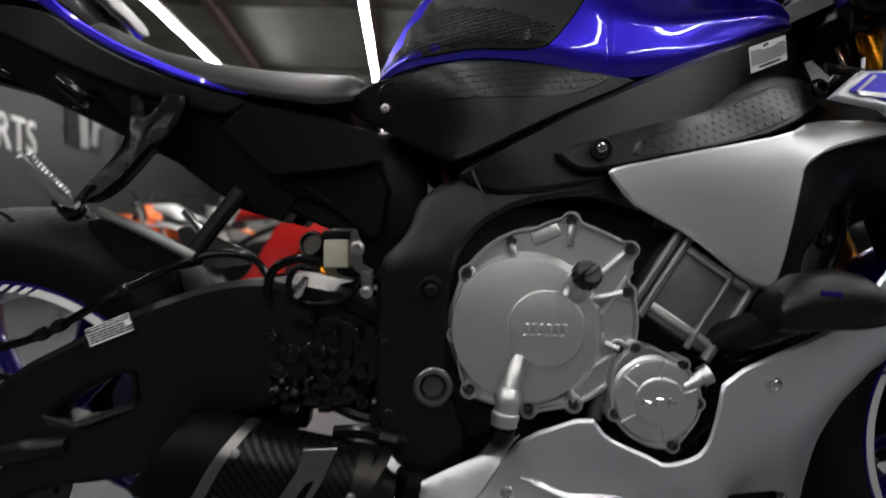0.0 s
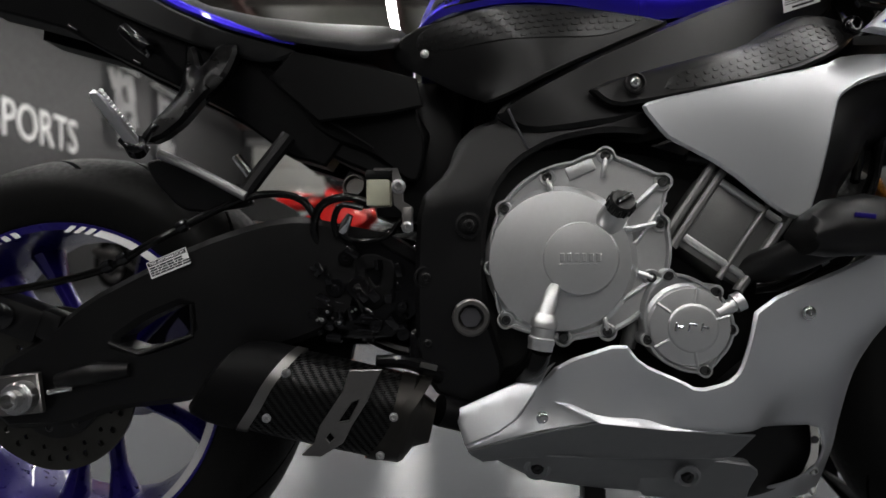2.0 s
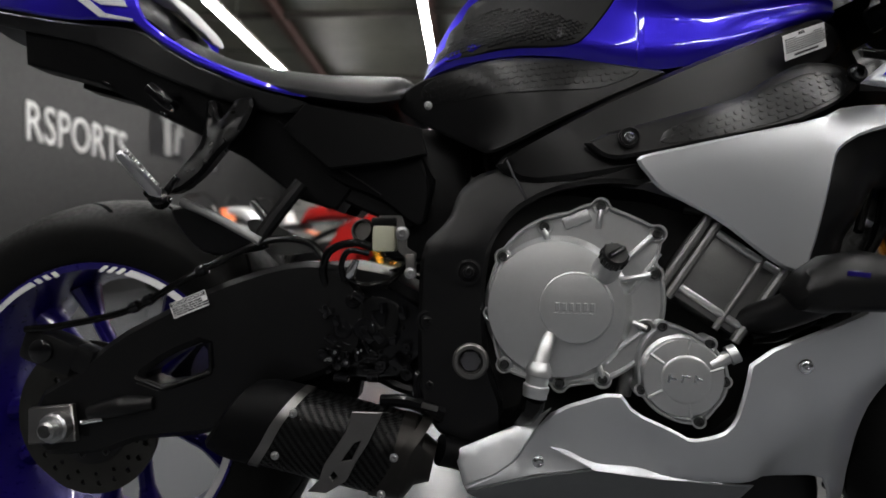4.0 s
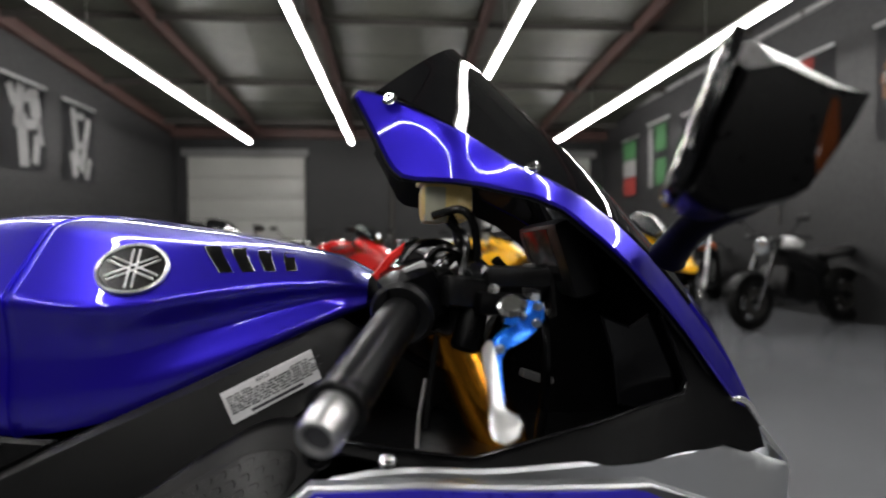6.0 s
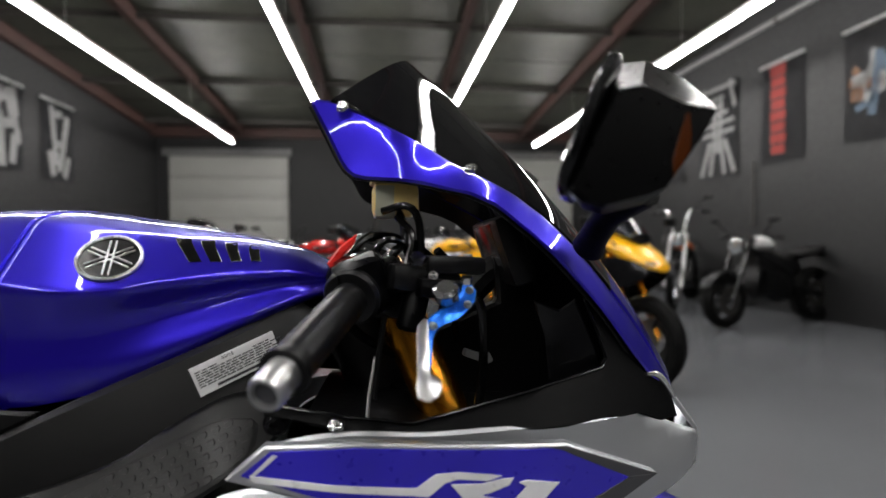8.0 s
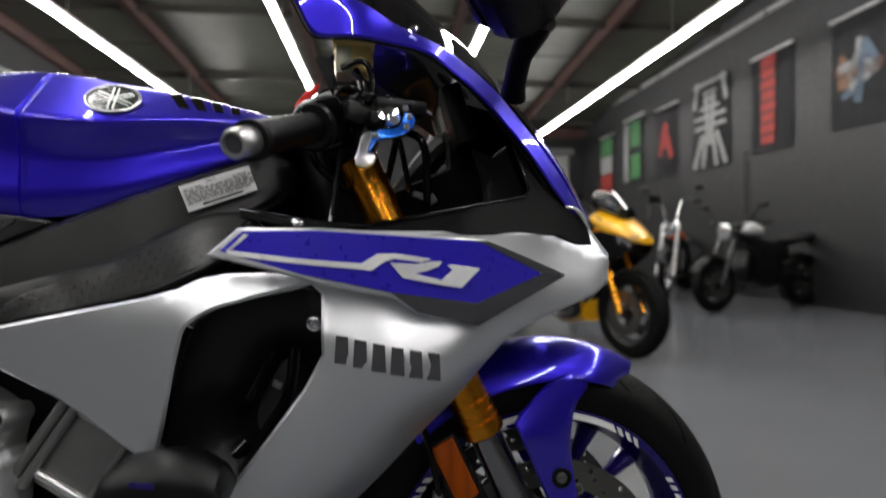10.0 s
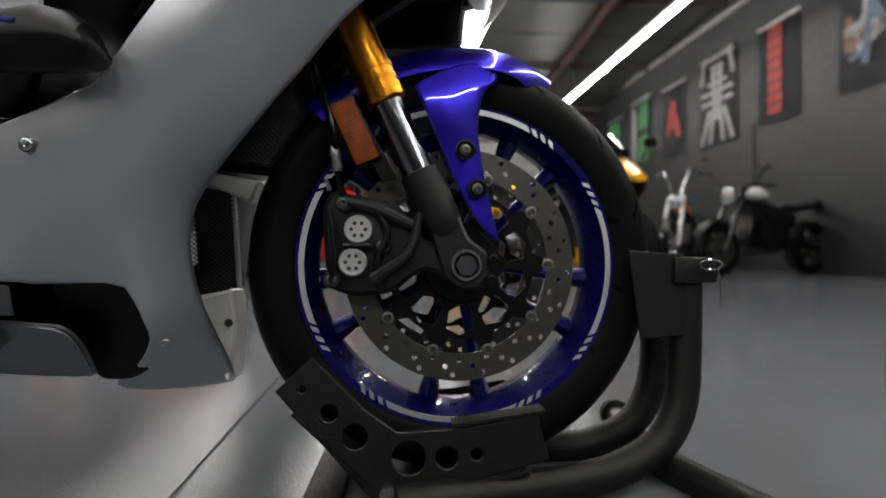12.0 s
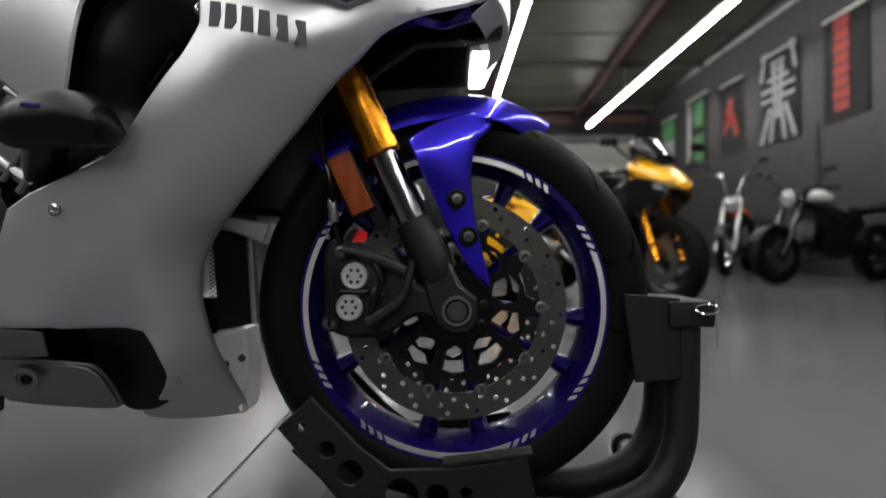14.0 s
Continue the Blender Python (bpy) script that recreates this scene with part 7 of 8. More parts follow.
# rear brake reservoir, hoses and linkage
rs = part("rear_reservoir", box((0.032, 0.028, 0.036), (0.451, -0.13, 0.592), (0, 0, 0), 0.005), PALE_RES, BIKE, "milky rear brake fluid bottle")
part("reservoir_cap", box((0.034, 0.03, 0.011), (0.451, -0.13, 0.6155), (0, 0, 0), 0.003), BLACK, rs, "black bottle cap")
part("reservoir_bracket", join(plate([(0.446, 0.6225), (0.477, 0.6225), (0.484, 0.60), (0.484, 0.58), (0.497, 0.572), (0.497, 0.54), (0.484, 0.54), (0.482, 0.566), (0.472, 0.575), (0.47, 0.60), (0.47, 0.6195), (0.446, 0.6195)], -0.152, -0.149, 0.0006), box((0.012, 0.012, 0.03), (0.4905, -0.158, 0.556), (0, 0, 0), 0.002)), TITAN, rs, "bare metal bottle bracket")
bolt("bracket_bolt", (0.478, -0.152, 0.5985), 0.0075, rs, STEEL, h=0.006)
bolt("bracket_bolt", (0.4905, -0.165, 0.546), 0.006, rs, STEEL)
for pts, r in (
    ([(0.436, -0.135, 0.58), (0.41, -0.145, 0.586), (0.38, -0.148, 0.576), (0.368, -0.145, 0.55), (0.372, -0.135, 0.52)], 0.0056),
    ([(0.43, -0.14, 0.572), (0.405, -0.15, 0.575), (0.395, -0.15, 0.556), (0.398, -0.145, 0.535)], 0.0042),
    ([(0.37, -0.13, 0.555), (0.345, -0.125, 0.585), (0.30, -0.125, 0.592), (0.25, -0.13, 0.577), (0.171, -0.15, 0.532), (0.097, -0.15, 0.492), (-0.006, -0.148, 0.468), (-0.06, -0.145, 0.462)], 0.0052),
    ([(0.48, -0.12, 0.56), (0.46, -0.135, 0.535), (0.42, -0.14, 0.53), (0.39, -0.13, 0.545)], 0.004),
):
    part("hose", tube(pts, r, 10), HOSE, BIKE, "glossy black hose")
for p in ((0.20, -0.15, 0.548), (0.105, -0.151, 0.496), (0.125, -0.151, 0.506)):
    part("hose_guide", lathe([(0.0075, -0.006), (0.0085, 0), (0.0075, 0.006)], p, (0.86, 0, 0.45), 12), BLACK_GLOSS, BIKE)
part("hose_union", lathe([(0.006, -0.012), (0.008, -0.004), (0.006, 0.004), (0.004, 0.014)], (0.41, -0.15, 0.55), (0.4, -0.2, 0.8), 10), CHROME, BIKE, "bright banjo union")
TITAN_DARK = mat("heat_darkened_titanium", (0.035, 0.033, 0.031), 0.38, 0.95, vary=0.25, scale=25)
part("shock_reservoir", lathe([(0.015, -0.03), (0.018, -0.026), (0.018, 0.02), (0.0155, 0.026), (0.0135, 0.026), (0.0125, 0.02), (0.0003, 0.02)], (0.418, -0.085, 0.6), (-0.2, -0.9, 0.2), 24), TITAN_DARK, BIKE, "round grey shock canister")
part("shock_spring", tube([(0.47 + 0.032 * math.cos(a), 0.032 * math.sin(a), 0.36 + a * 0.0052) for a in np.linspace(0, 14 * math.pi, 84)], 0.006, 8, 1), BLACK_GLOSS, BIKE, "black coil spring of the rear shock")
lk = part("link_plate", plate([(0.36, 0.52), (0.44, 0.535), (0.50, 0.50), (0.51, 0.44), (0.47, 0.40), (0.40, 0.40), (0.37, 0.45)], -0.128, -0.112, 0.004), BLACK_GLOSS, BIKE, "gloss black footrest hanger plate")
for x, z, r in ((0.40, 0.512, 0.005), (0.385, 0.47, 0.006), (0.455, 0.505, 0.005), (0.41, 0.44, 0.005), (0.475, 0.47, 0.004), (0.44, 0.46, 0.006), (0.42, 0.415, 0.005), (0.485, 0.43, 0.004)):
    bolt("linkage_bolt", (x, -0.1285, z), r, lk, BLACK_GLOSS)
for k in range(3):
    part("spring_loop", tube([(0.375 + 0.012 * k + 0.006 * math.cos(a), -0.135 - 0.005 * math.sin(a), 0.425 + 0.002 * a + 0.004 * k) for a in np.linspace(0, 4 * math.pi, 22)], 0.0011, 6, 1), BLACK_GLOSS, lk, "small black return spring")
for x, z, r, y in ((0.395, 0.468, 0.006, -0.142), (0.368, 0.435, 0.0035, -0.15), (0.38, 0.428, 0.003, -0.152), (0.409, 0.507, 0.005, -0.142), (0.448, 0.419, 0.004, -0.145), (0.482, 0.444, 0.0035, -0.145), (0.484, 0.409, 0.004, -0.148), (0.505, 0.372, 0.004, -0.155), (0.387, 0.438, 0.0025, -0.152), (0.402, 0.424, 0.003, -0.152), (0.424, 0.468, 0.007, -0.14)):
    part("linkage_boss", lathe([(r * 2.2, -0.02), (r * 2.2, -0.002), (r * 1.9, 0.0), (r * 1.3, 0.0), (r * 1.3, -0.002), (0.0003, -0.002)], (x, y, z), (0, -1, 0), 18), BLACK_GLOSS, lk)
    bolt("linkage_screw", (x, y + 0.001, z), r * 0.7, lk, STEEL if r < 0.0032 else BLACK_GLOSS, h=r * 0.8)
part("heel_guard", shell([(0.405, -0.15, 0.50), (0.44, -0.152, 0.515), (0.475, -0.152, 0.50), (0.47, -0.152, 0.46), (0.445, -0.15, 0.435), (0.415, -0.15, 0.45)], (), 0.004, 0.012, 0.002, 1, lift=-0.018, holes=[[(0.43, -0.15, 0.49), (0.455, -0.15, 0.495), (0.45, -0.15, 0.465)]]), BLACK, lk, "black cut-out heel guard")
part("adjuster_tag", box((0.026, 0.001, 0.004), (0.392, -0.130, 0.527), (0, 38, 0), 0.0003, segs=1), PAPER, lk, "tiny white print mark")
fit_rng = random.Random(21)
for k in range(26):
    x, z = fit_rng.uniform(0.365, 0.5), fit_rng.uniform(0.40, 0.515)
    size = (fit_rng.uniform(0.006, 0.02), 0.012, fit_rng.uniform(0.004, 0.012))
    part("linkage_fitting", box(size, (x, -0.138 - fit_rng.uniform(0, 0.014), z), (fit_rng.uniform(-20, 20), fit_rng.uniform(0, 90), fit_rng.uniform(-20, 20)), 0.002), BLACK_GLOSS, lk)
for k in range(6):
    x, z = fit_rng.uniform(0.372, 0.43), fit_rng.uniform(0.41, 0.45)
    part("linkage_pin", lathe([(0.0015, 0), (0.0015, 0.002), (0.0004, 0.0028)], (x, -0.154, z), (fit_rng.uniform(-0.5, 0.5), -1, fit_rng.uniform(-0.2, 0.8)), 8), CHROME if k % 3 == 0 else STEEL, lk)
ped = part("brake_pedal", join(tube([(0.45, -0.15, 0.375), (0.49, -0.152, 0.374), (0.535, -0.15, 0.358)], [0.008, 0.009, 0.012], 10), tube([(0.50, -0.15, 0.372), (0.50, -0.145, 0.41), (0.515, -0.14, 0.40)], 0.007, 8)), BLACK_GLOSS, BIKE, "black rear brake pedal linkage")
part("pedal_clip", box((0.022, 0.004, 0.007), (0.517, -0.162, 0.371), (0, 14, 0), 0.001), TITAN, ped, "bright clevis pin")
part("lower_hugger", plate([(0.29, 0.445), (0.41, 0.43), (0.415, 0.40), (0.43, 0.402), (0.452, 0.397), (0.47, 0.405), (0.51, 0.40), (0.512, 0.37), (0.468, 0.374), (0.45, 0.385), (0.41, 0.386), (0.405, 0.36), (0.30, 0.355)], -0.09, -0.06, 0.002), PLASTIC, BIKE, "matt black guard behind the linkage")
part("floor_link", tube([(0.43, -0.1, 0.40), (0.47, -0.11, 0.385), (0.50, -0.12, 0.38)], 0.009, 8), BLACK, BIKE, "black suspension link")

# exhaust silencer: carbon sleeve, end caps, strap
EA, EB = Vector((0.327, -0.168, 0.344)), Vector((0.515, -0.160, 0.301))
ed = (EB - EA).normalized()


def oval(c, ry, rz, tilt=0.0, n=40):
    w = Vector((0, 1, 0))
    v = ed.cross(w).normalized() * -1
    if v.z < 0:
        v = -v
    return [c + w * (ry * math.copysign(abs(math.cos(a)) ** 0.8, math.cos(a))) + v * (rz * math.copysign(abs(math.sin(a)) ** 0.8, math.sin(a))) + ed * (tilt * math.sin(a)) for a in np.linspace(0, 2 * math.pi, n, endpoint=False)]


ex = part("silencer_sleeve", loft([oval(EA + ed * s, 0.047, 0.053, 0.02 * (1 - s / 0.19)) for s in np.linspace(-0.01, 0.162, 10)]), CARBON, BIKE, "carbon fibre exhaust silencer")
part("outlet_cap", loft([oval(EA + ed * s, ry, rz, 0.02) for s, ry, rz in ((-0.008, 0.0485, 0.0545), (-0.03, 0.049, 0.055), (-0.052, 0.047, 0.053), (-0.07, 0.042, 0.048), (-0.075, 0.036, 0.042))]), PLASTIC, ex, "satin black outlet cap")
part("cap_band", loft([oval(EA + ed * s, 0.049, 0.0555, 0.022) for s in (-0.010, 0.003)], caps=False), TITAN, ex, "titanium band")
part("inlet_cap", loft([oval(EA + ed * s, ry, rz) for s, ry, rz in ((0.150, 0.0482, 0.0542), (0.168, 0.0475, 0.053), (0.174, 0.043, 0.048), (0.182, 0.03, 0.032), (0.2, 0.022, 0.024))]), TITAN_DARK, ex, "darkened titanium inlet cap")
SM = [(0.4269, -0.2155, 0.3779), (0.4641, -0.2135, 0.3777), (0.4471, -0.217, 0.3406), (0.4302, -0.218, 0.3136), (0.4201, -0.2155, 0.2934), (0.3931, -0.21, 0.2753), (0.3695, -0.21, 0.2768), (0.3863, -0.2155, 0.2936), (0.3931, -0.218, 0.3138), (0.4201, -0.218, 0.3542)]
part("silencer_strap", shell(SM, (), 0.003, 0.008, 0.001, 0, lift=0.001, holes=[[(0.4303, -0.218, 0.3407), (0.4391, -0.217, 0.3441), (0.4269, -0.218, 0.3204), (0.4147, -0.218, 0.3184)], [(0.3998, -0.217, 0.2988), (0.4053, -0.2175, 0.3056), (0.41, -0.217, 0.2988), (0.4039, -0.2155, 0.2934)]]), TITAN, ex, "cut-out titanium silencer strap")
part("inlet_band", loft([oval(EA + ed * s, 0.0492, 0.0557, 0.024) for s in (0.150, 0.164)], caps=False), TITAN_DARK, ex, "darkened titanium end band")
for x, y, z in ((0.353, -0.215, 0.374), (0.331, -0.2165, 0.322), (0.462, -0.209, 0.276), (0.478, -0.211, 0.322)):
    bolt("silencer_screw", (x, y, z), 0.0042, ex, STEEL)
EXH = mat("dark_exhaust_steel", (0.02, 0.018, 0.016), 0.35, 0.9, vary=0.3)
part("link_pipe", tube([(0.53, -0.158, 0.315), (0.57, -0.14, 0.30), (0.62, -0.09, 0.27), (0.70, -0.05, 0.245)], 0.02, 16), PLASTIC, BIKE, "dark exhaust link pipe")
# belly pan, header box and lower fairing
# pan, tongue and cups use the darkened silver for the shade below
both("belly_pan", shell([(0.585, -0.155, 0.268), (0.60, -0.15, 0.25), (0.66, -0.13, 0.215), (0.73, -0.12, 0.201), (0.81, -0.113, 0.192), (0.90, -0.105, 0.18), (0.946, -0.095, 0.174), (0.943, -0.11, 0.205), (0.94, -0.13, 0.232), (0.93, -0.14, 0.246), (0.905, -0.145, 0.25), (0.80, -0.165, 0.262), (0.68, -0.175, 0.264)], (), 0.006, 0.012, 0.003, 1), SILVER_SHADED, "silver lower belly pan turned under the engine, coloured dark for its shade")
both("belly_tongue", shell([(0.79, -0.136, 0.253), (0.925, -0.14, 0.246), (0.944, -0.135, 0.232), (0.945, -0.11, 0.2), (0.947, -0.095, 0.175), (0.85, -0.105, 0.182), (0.79, -0.115, 0.193)], (), 0.004, 0.012, 0.003, 1, lift=0.009), SILVER_SHADED, "silver lower belly fairing, coloured dark for its shade")
for x, y, z in ((0.848, -0.146, 0.2275), (0.655, -0.152, 0.2405)):
    part("belly_cup", lathe([(0.017, 0), (0.017, 0.003), (0.013, 0.004), (0.012, 0.001), (0.0003, 0.001)], (x, y, z), (0, -1, -0.3), 24), SILVER_SHADED, BIKE)
    bolt("belly_bolt", (x, y - 0.001, z), 0.0068, BIKE, BLACK_GLOSS)
part("drain_block", box((0.03, 0.03, 0.035), (0.742, -0.09, 0.182), (0, 0, 0), 0.004), BLACK, BIKE, "black drain block under the engine")
part("header_pipe", tube([(0.95, -0.05, 0.42), (0.975, -0.06, 0.34), (0.955, -0.07, 0.25), (0.88, -0.07, 0.22), (0.75, -0.05, 0.235)], 0.026, 14), EXH, BIKE, "dark exhaust header inside the belly")
part("header_pipe", tube([(0.95, 0.02, 0.42), (0.975, 0.02, 0.34), (0.955, 0.01, 0.25), (0.88, 0.0, 0.22), (0.75, 0.0, 0.235)], 0.026, 14), EXH, BIKE)
part("collector", tube([(0.75, -0.03, 0.235), (0.66, -0.03, 0.24)], 0.045, 16, smooth=False), EXH, BIKE)
both("exhaust_window", shell([(0.905, -0.125, 0.30), (0.93, -0.13, 0.315), (1.02, -0.12, 0.315), (1.035, -0.11, 0.25), (1.03, -0.09, 0.2), (0.98, -0.07, 0.165), (0.93, -0.07, 0.165), (0.91, -0.1, 0.24)], (), 0.004, 0.014), BLACK, "black liner behind the fairing cut-out")
part("sump", loft([[(x, -w, z), (x, w, z), (x, w * 0.9, z + h), (x, -w * 0.9, z + h)] for x, w, z, h in ((0.58, 0.08, 0.27, 0.1), (0.7, 0.1, 0.22, 0.12), (0.88, 0.06, 0.2, 0.12), (1.0, 0.012, 0.2, 0.1))]), BLACK, BIKE, "black sump and lower liner", sharp=20)
# radiator and oil cooler behind the front wheel
part("radiator", box((0.035, 0.30, 0.26), (1.05, 0, 0.56), (0, 14, 0), 0.006), MESH, BIKE, "black curved radiator core")
ocl = part("oil_cooler", plate([(1.016, 0.436), (1.076, 0.425), (1.086, 0.281), (1.03, 0.27)], 0.02, 0.06, 0.003), MESH, BIKE, "black meshed oil cooler")
part("cooler_frame", tube([(1.014, 0.02, 0.44), (1.079, 0.02, 0.428), (1.089, 0.02, 0.28), (1.03, 0.02, 0.267)], 0.004, 8, 1, smooth=False), PALE_ALLOY, ocl)
GX0, GX1, GZ0, GZ1 = 1.018, 1.082, 0.276, 0.430
wires = None
for s_ in (-1, 1):
    c0 = -0.25
    while c0 < 0.25:
        ends = []
        for gx in (GX0, GX1):
            gz = (GZ0 + GZ1) / 2 + c0 + s_ * 0.8 * (gx - (GX0 + GX1) / 2)
            ends.append((gx, gz))
        (xa, za), (xb, zb) = ends
        lo_, hi_ = 0.0, 1.0
        for edge, sign in ((GZ0, 1), (GZ1, -1)):
            fa, fb = sign * (za - edge), sign * (zb - edge)
            if fa < 0 and fb < 0:
                lo_, hi_ = 1.0, 0.0
            elif fa < 0:
                lo_ = max(lo_, fa / (fa - fb))
            elif fb < 0:
                hi_ = min(hi_, fa / (fa - fb))
        if hi_ - lo_ > 0.05:
            p, q = (Vector((xa + (xb - xa) * f, 0.012 + 0.0006 * s_, za + (zb - za) * f)) for f in (lo_, hi_))
            wires = tube([p, q], 0.0008, 4, smooth=False, bm=wires)
        c0 += 0.0068
tagged(part("guard_mesh", wires, mat("guard_mesh_wire", (0.09, 0.09, 0.09), 0.4, 0.6), ocl), "fine black diamond wire mesh", kind="stuff")
part("cooler_top_bracket", plate([(1.019, 0.458), (1.124, 0.442), (1.110, 0.408), (1.085, 0.42), (1.03, 0.441)], 0.0, 0.03, 0.003), PALE_ALLOY, BIKE, "silver bracket above the cooler")
part("cooler_bracket", plate([(1.032, 0.268), (1.093, 0.283), (1.10, 0.235), (1.094, 0.15), (1.085, 0.15), (1.06, 0.21)], -0.03, 0.03, 0.004), PALE_ALLOY, BIKE, "silver lower cooler bracket with slots")
for x, z in ((1.065, 0.225), (1.09, 0.235)):
    part("bracket_slot", lathe([(0.006, 0), (0.006, 0.0012), (0.0003, 0.0012)], (x, -0.0302, z), (0, -1, 0), 12), INK, BIKE)
part("radiator_shroud", plate([(1.0, 0.47), (1.06, 0.462), (1.135, 0.455), (1.21, 0.56), (1.26, 0.66), (1.20, 0.72), (1.02, 0.70)], 0.05, 0.06, 0.002), PLASTIC, BIKE, "matt black shroud round the radiator")
part("radiator_mesh_side", plate([(1.06, 0.475), (1.13, 0.468), (1.20, 0.57), (1.19, 0.64), (1.09, 0.60)], 0.03, 0.045, 0.002), MESH, BIKE, "black radiator core end")

# front wheel chock and its stand
ch = thing("wheel_chock", "black powder-coated steel front wheel chock on the floor", "wheel chock", LEAN)
CP = [(1.179, -0.13, 0.161), (1.225, -0.13, 0.203), (1.288, -0.13, 0.139), (1.331, -0.13, 0.107), (1.42, -0.13, 0.112), (1.511, -0.13, 0.126), (1.525, -0.13, 0.07), (1.373, -0.13, 0.03), (1.30, -0.13, 0.022)]


def ring_hole(x, z, r):
    return [(x + r * math.cos(a), -0.13, z + r * math.sin(a)) for a in np.linspace(0, 2 * math.pi, 22, endpoint=False)]


hol = [ring_hole(1.246, 0.133, 0.011), ring_hole(1.278, 0.103, 0.016), ring_hole(1.346, 0.075, 0.0215), ring_hole(1.394, 0.075, 0.0145), ring_hole(1.432, 0.078, 0.008), ring_hole(1.212, 0.163, 0.005)]
sidep = shell(CP, (), 0.006, 0.014, 0.0015, 0, holes=hol)
twin = moved(mirrored(sidep), Matrix.Translation((0, 0, -0.012)))
part("cradle_plate", sidep, STAND, ch, "black cradle side plate with round holes")
part("cradle_plate", twin, STAND, ch)
for pts in ([(1.20, 0.178), (1.30, 0.085)], [(1.34, 0.06), (1.50, 0.10)]):
    (xa, za), (xb, zb) = pts
    part("cradle_bed", box((math.hypot(xb - xa, zb - za), 0.26, 0.005), ((xa + xb) / 2, 0, (za + zb) / 2 - 0.045), (0, math.degrees(-math.atan2(zb - za, xb - xa)), 0), 0.001), STAND, ch)
part("plate_lip", box((0.12, 0.03, 0.004), (1.46, -0.118, 0.124), (0, -8, 0), 0.001), STAND, ch)
part("cradle_foot", box((0.05, 0.24, 0.022), (1.235, 0, 0.012), (0, 0, 0), 0.004), STAND, ch)
part("pivot_bolt", lathe([(0.011, 0), (0.011, 0.008), (0.006, 0.01), (0.0003, 0.01)], (1.32, -0.13, 0.032), (0, -1, 0), 6), STEEL, ch)
# hoop of bent tube: base rails and the upright
for foot in ([(1.33, -0.149, 0.025), (1.45, -0.12, 0.025), (1.575, -0.092, 0.027), (1.65, -0.07, 0.036), (1.708, -0.057, 0.066), (1.738, -0.05, 0.12), (1.746, -0.046, 0.2), (1.748, -0.045, 0.31)], [(1.42, 0.06, 0.025), (1.577, 0.042, 0.026), (1.645, 0.04, 0.034), (1.705, 0.043, 0.064), (1.737, 0.045, 0.12), (1.746, 0.046, 0.2), (1.748, 0.045, 0.31)]):
    part("hoop_tube", tube(foot, 0.0235, 16), STAND, ch, "bent black steel tube")
part("head_bracket", join(box((0.062, 0.15, 0.036), (1.749, 0, 0.31), (0, 0, 0), 0.003), box((0.1, 0.13, 0.008), (1.71, 0, 0.326), (0, 2, 0), 0.002)), STAND, ch, "black upright head bracket")
for s in (-1, 1):
    part("wheel_stop", plate([(1.655, 0.338), (1.735, 0.332), (1.735, 0.218), (1.672, 0.212)], s * 0.068, s * 0.063, 0.001), STAND, ch, "black wheel guide plate")
part("lynch_pin", tube([(1.766 + 0.016 * math.cos(a), -0.082 - 0.002 * math.sin(2 * a), 0.318 + 0.007 * math.sin(a)) for a in np.linspace(0, 2 * math.pi, 16)], 0.0017, 6, 2), CHROME, ch, "bright wire lynch pin")
part("pin_chain", tube([(1.776, -0.083, 0.312), (1.779, -0.083, 0.29), (1.779, -0.083, 0.262)], 0.001, 6), CHROME, ch)
part("rear_rail", tube([(1.735, 0.05, 0.0235), (1.724, -0.03, 0.0235), (1.737, -0.09, 0.0235), (1.765, -0.18, 0.0235), (1.815, -0.33, 0.0235)], 0.0225, 16), STAND, ch, "black outrigger tube")
part("rail_collar", lathe([(0.0235, -0.008), (0.0275, -0.006), (0.0275, 0.006), (0.0235, 0.008)], (1.738, 0.205, 0.0275), (0.02, 1, 0), 24), STAND, ch, "tube collar")
part("rail_inner", tube([(1.738, 0.225, 0.026), (1.735, 0.04, 0.026)], 0.019, 16, smooth=False), TITAN, ch, "bare inner tube")

# other motorcycles standing about the workshop
def plain_wheel(parent, x, r, w, rim_col, spokes=8):
    tyre = part("tyre", lathe([(r * 0.70, -w * 0.40), (r * 0.82, -w * 0.5), (r * 0.93, -w * 0.42), (r, 0), (r * 0.93, w * 0.42), (r * 0.82, w * 0.5), (r * 0.70, w * 0.40), (r * 0.68, 0), (r * 0.70, -w * 0.40)], (x, 0, r), (0, 1, 0), 40, ends=False), RUBBER, parent)
    part("rim", lathe([(r * 0.71, -w * 0.36), (r * 0.62, -w * 0.2), (r * 0.62, w * 0.2), (r * 0.71, w * 0.36)], (x, 0, r), (0, 1, 0), 40, ends=False), rim_col, tyre)
    for k in range(spokes):
        a = 2 * math.pi * k / spokes
        part("spoke", tube([(x + 0.03 * math.cos(a), 0, r + 0.03 * math.sin(a)), (x + r * 0.64 * math.cos(a), 0, r + r * 0.64 * math.sin(a))], 0.009, 6, smooth=False), rim_col, tyre)
    part("hub", lathe([(0.04, -0.06), (0.04, 0.06)], (x, 0, r), (0, 1, 0), 16), rim_col, tyre)
    for s in (-1, 1):
        part("brake_disc", lathe([(0.15, 0), (0.15, 0.005), (0.08, 0.005), (0.08, 0), (0.15, 0)], (x, s * 0.07, r), (0, 1, 0), 28, ends=False), DISC, tyre)
    return tyre


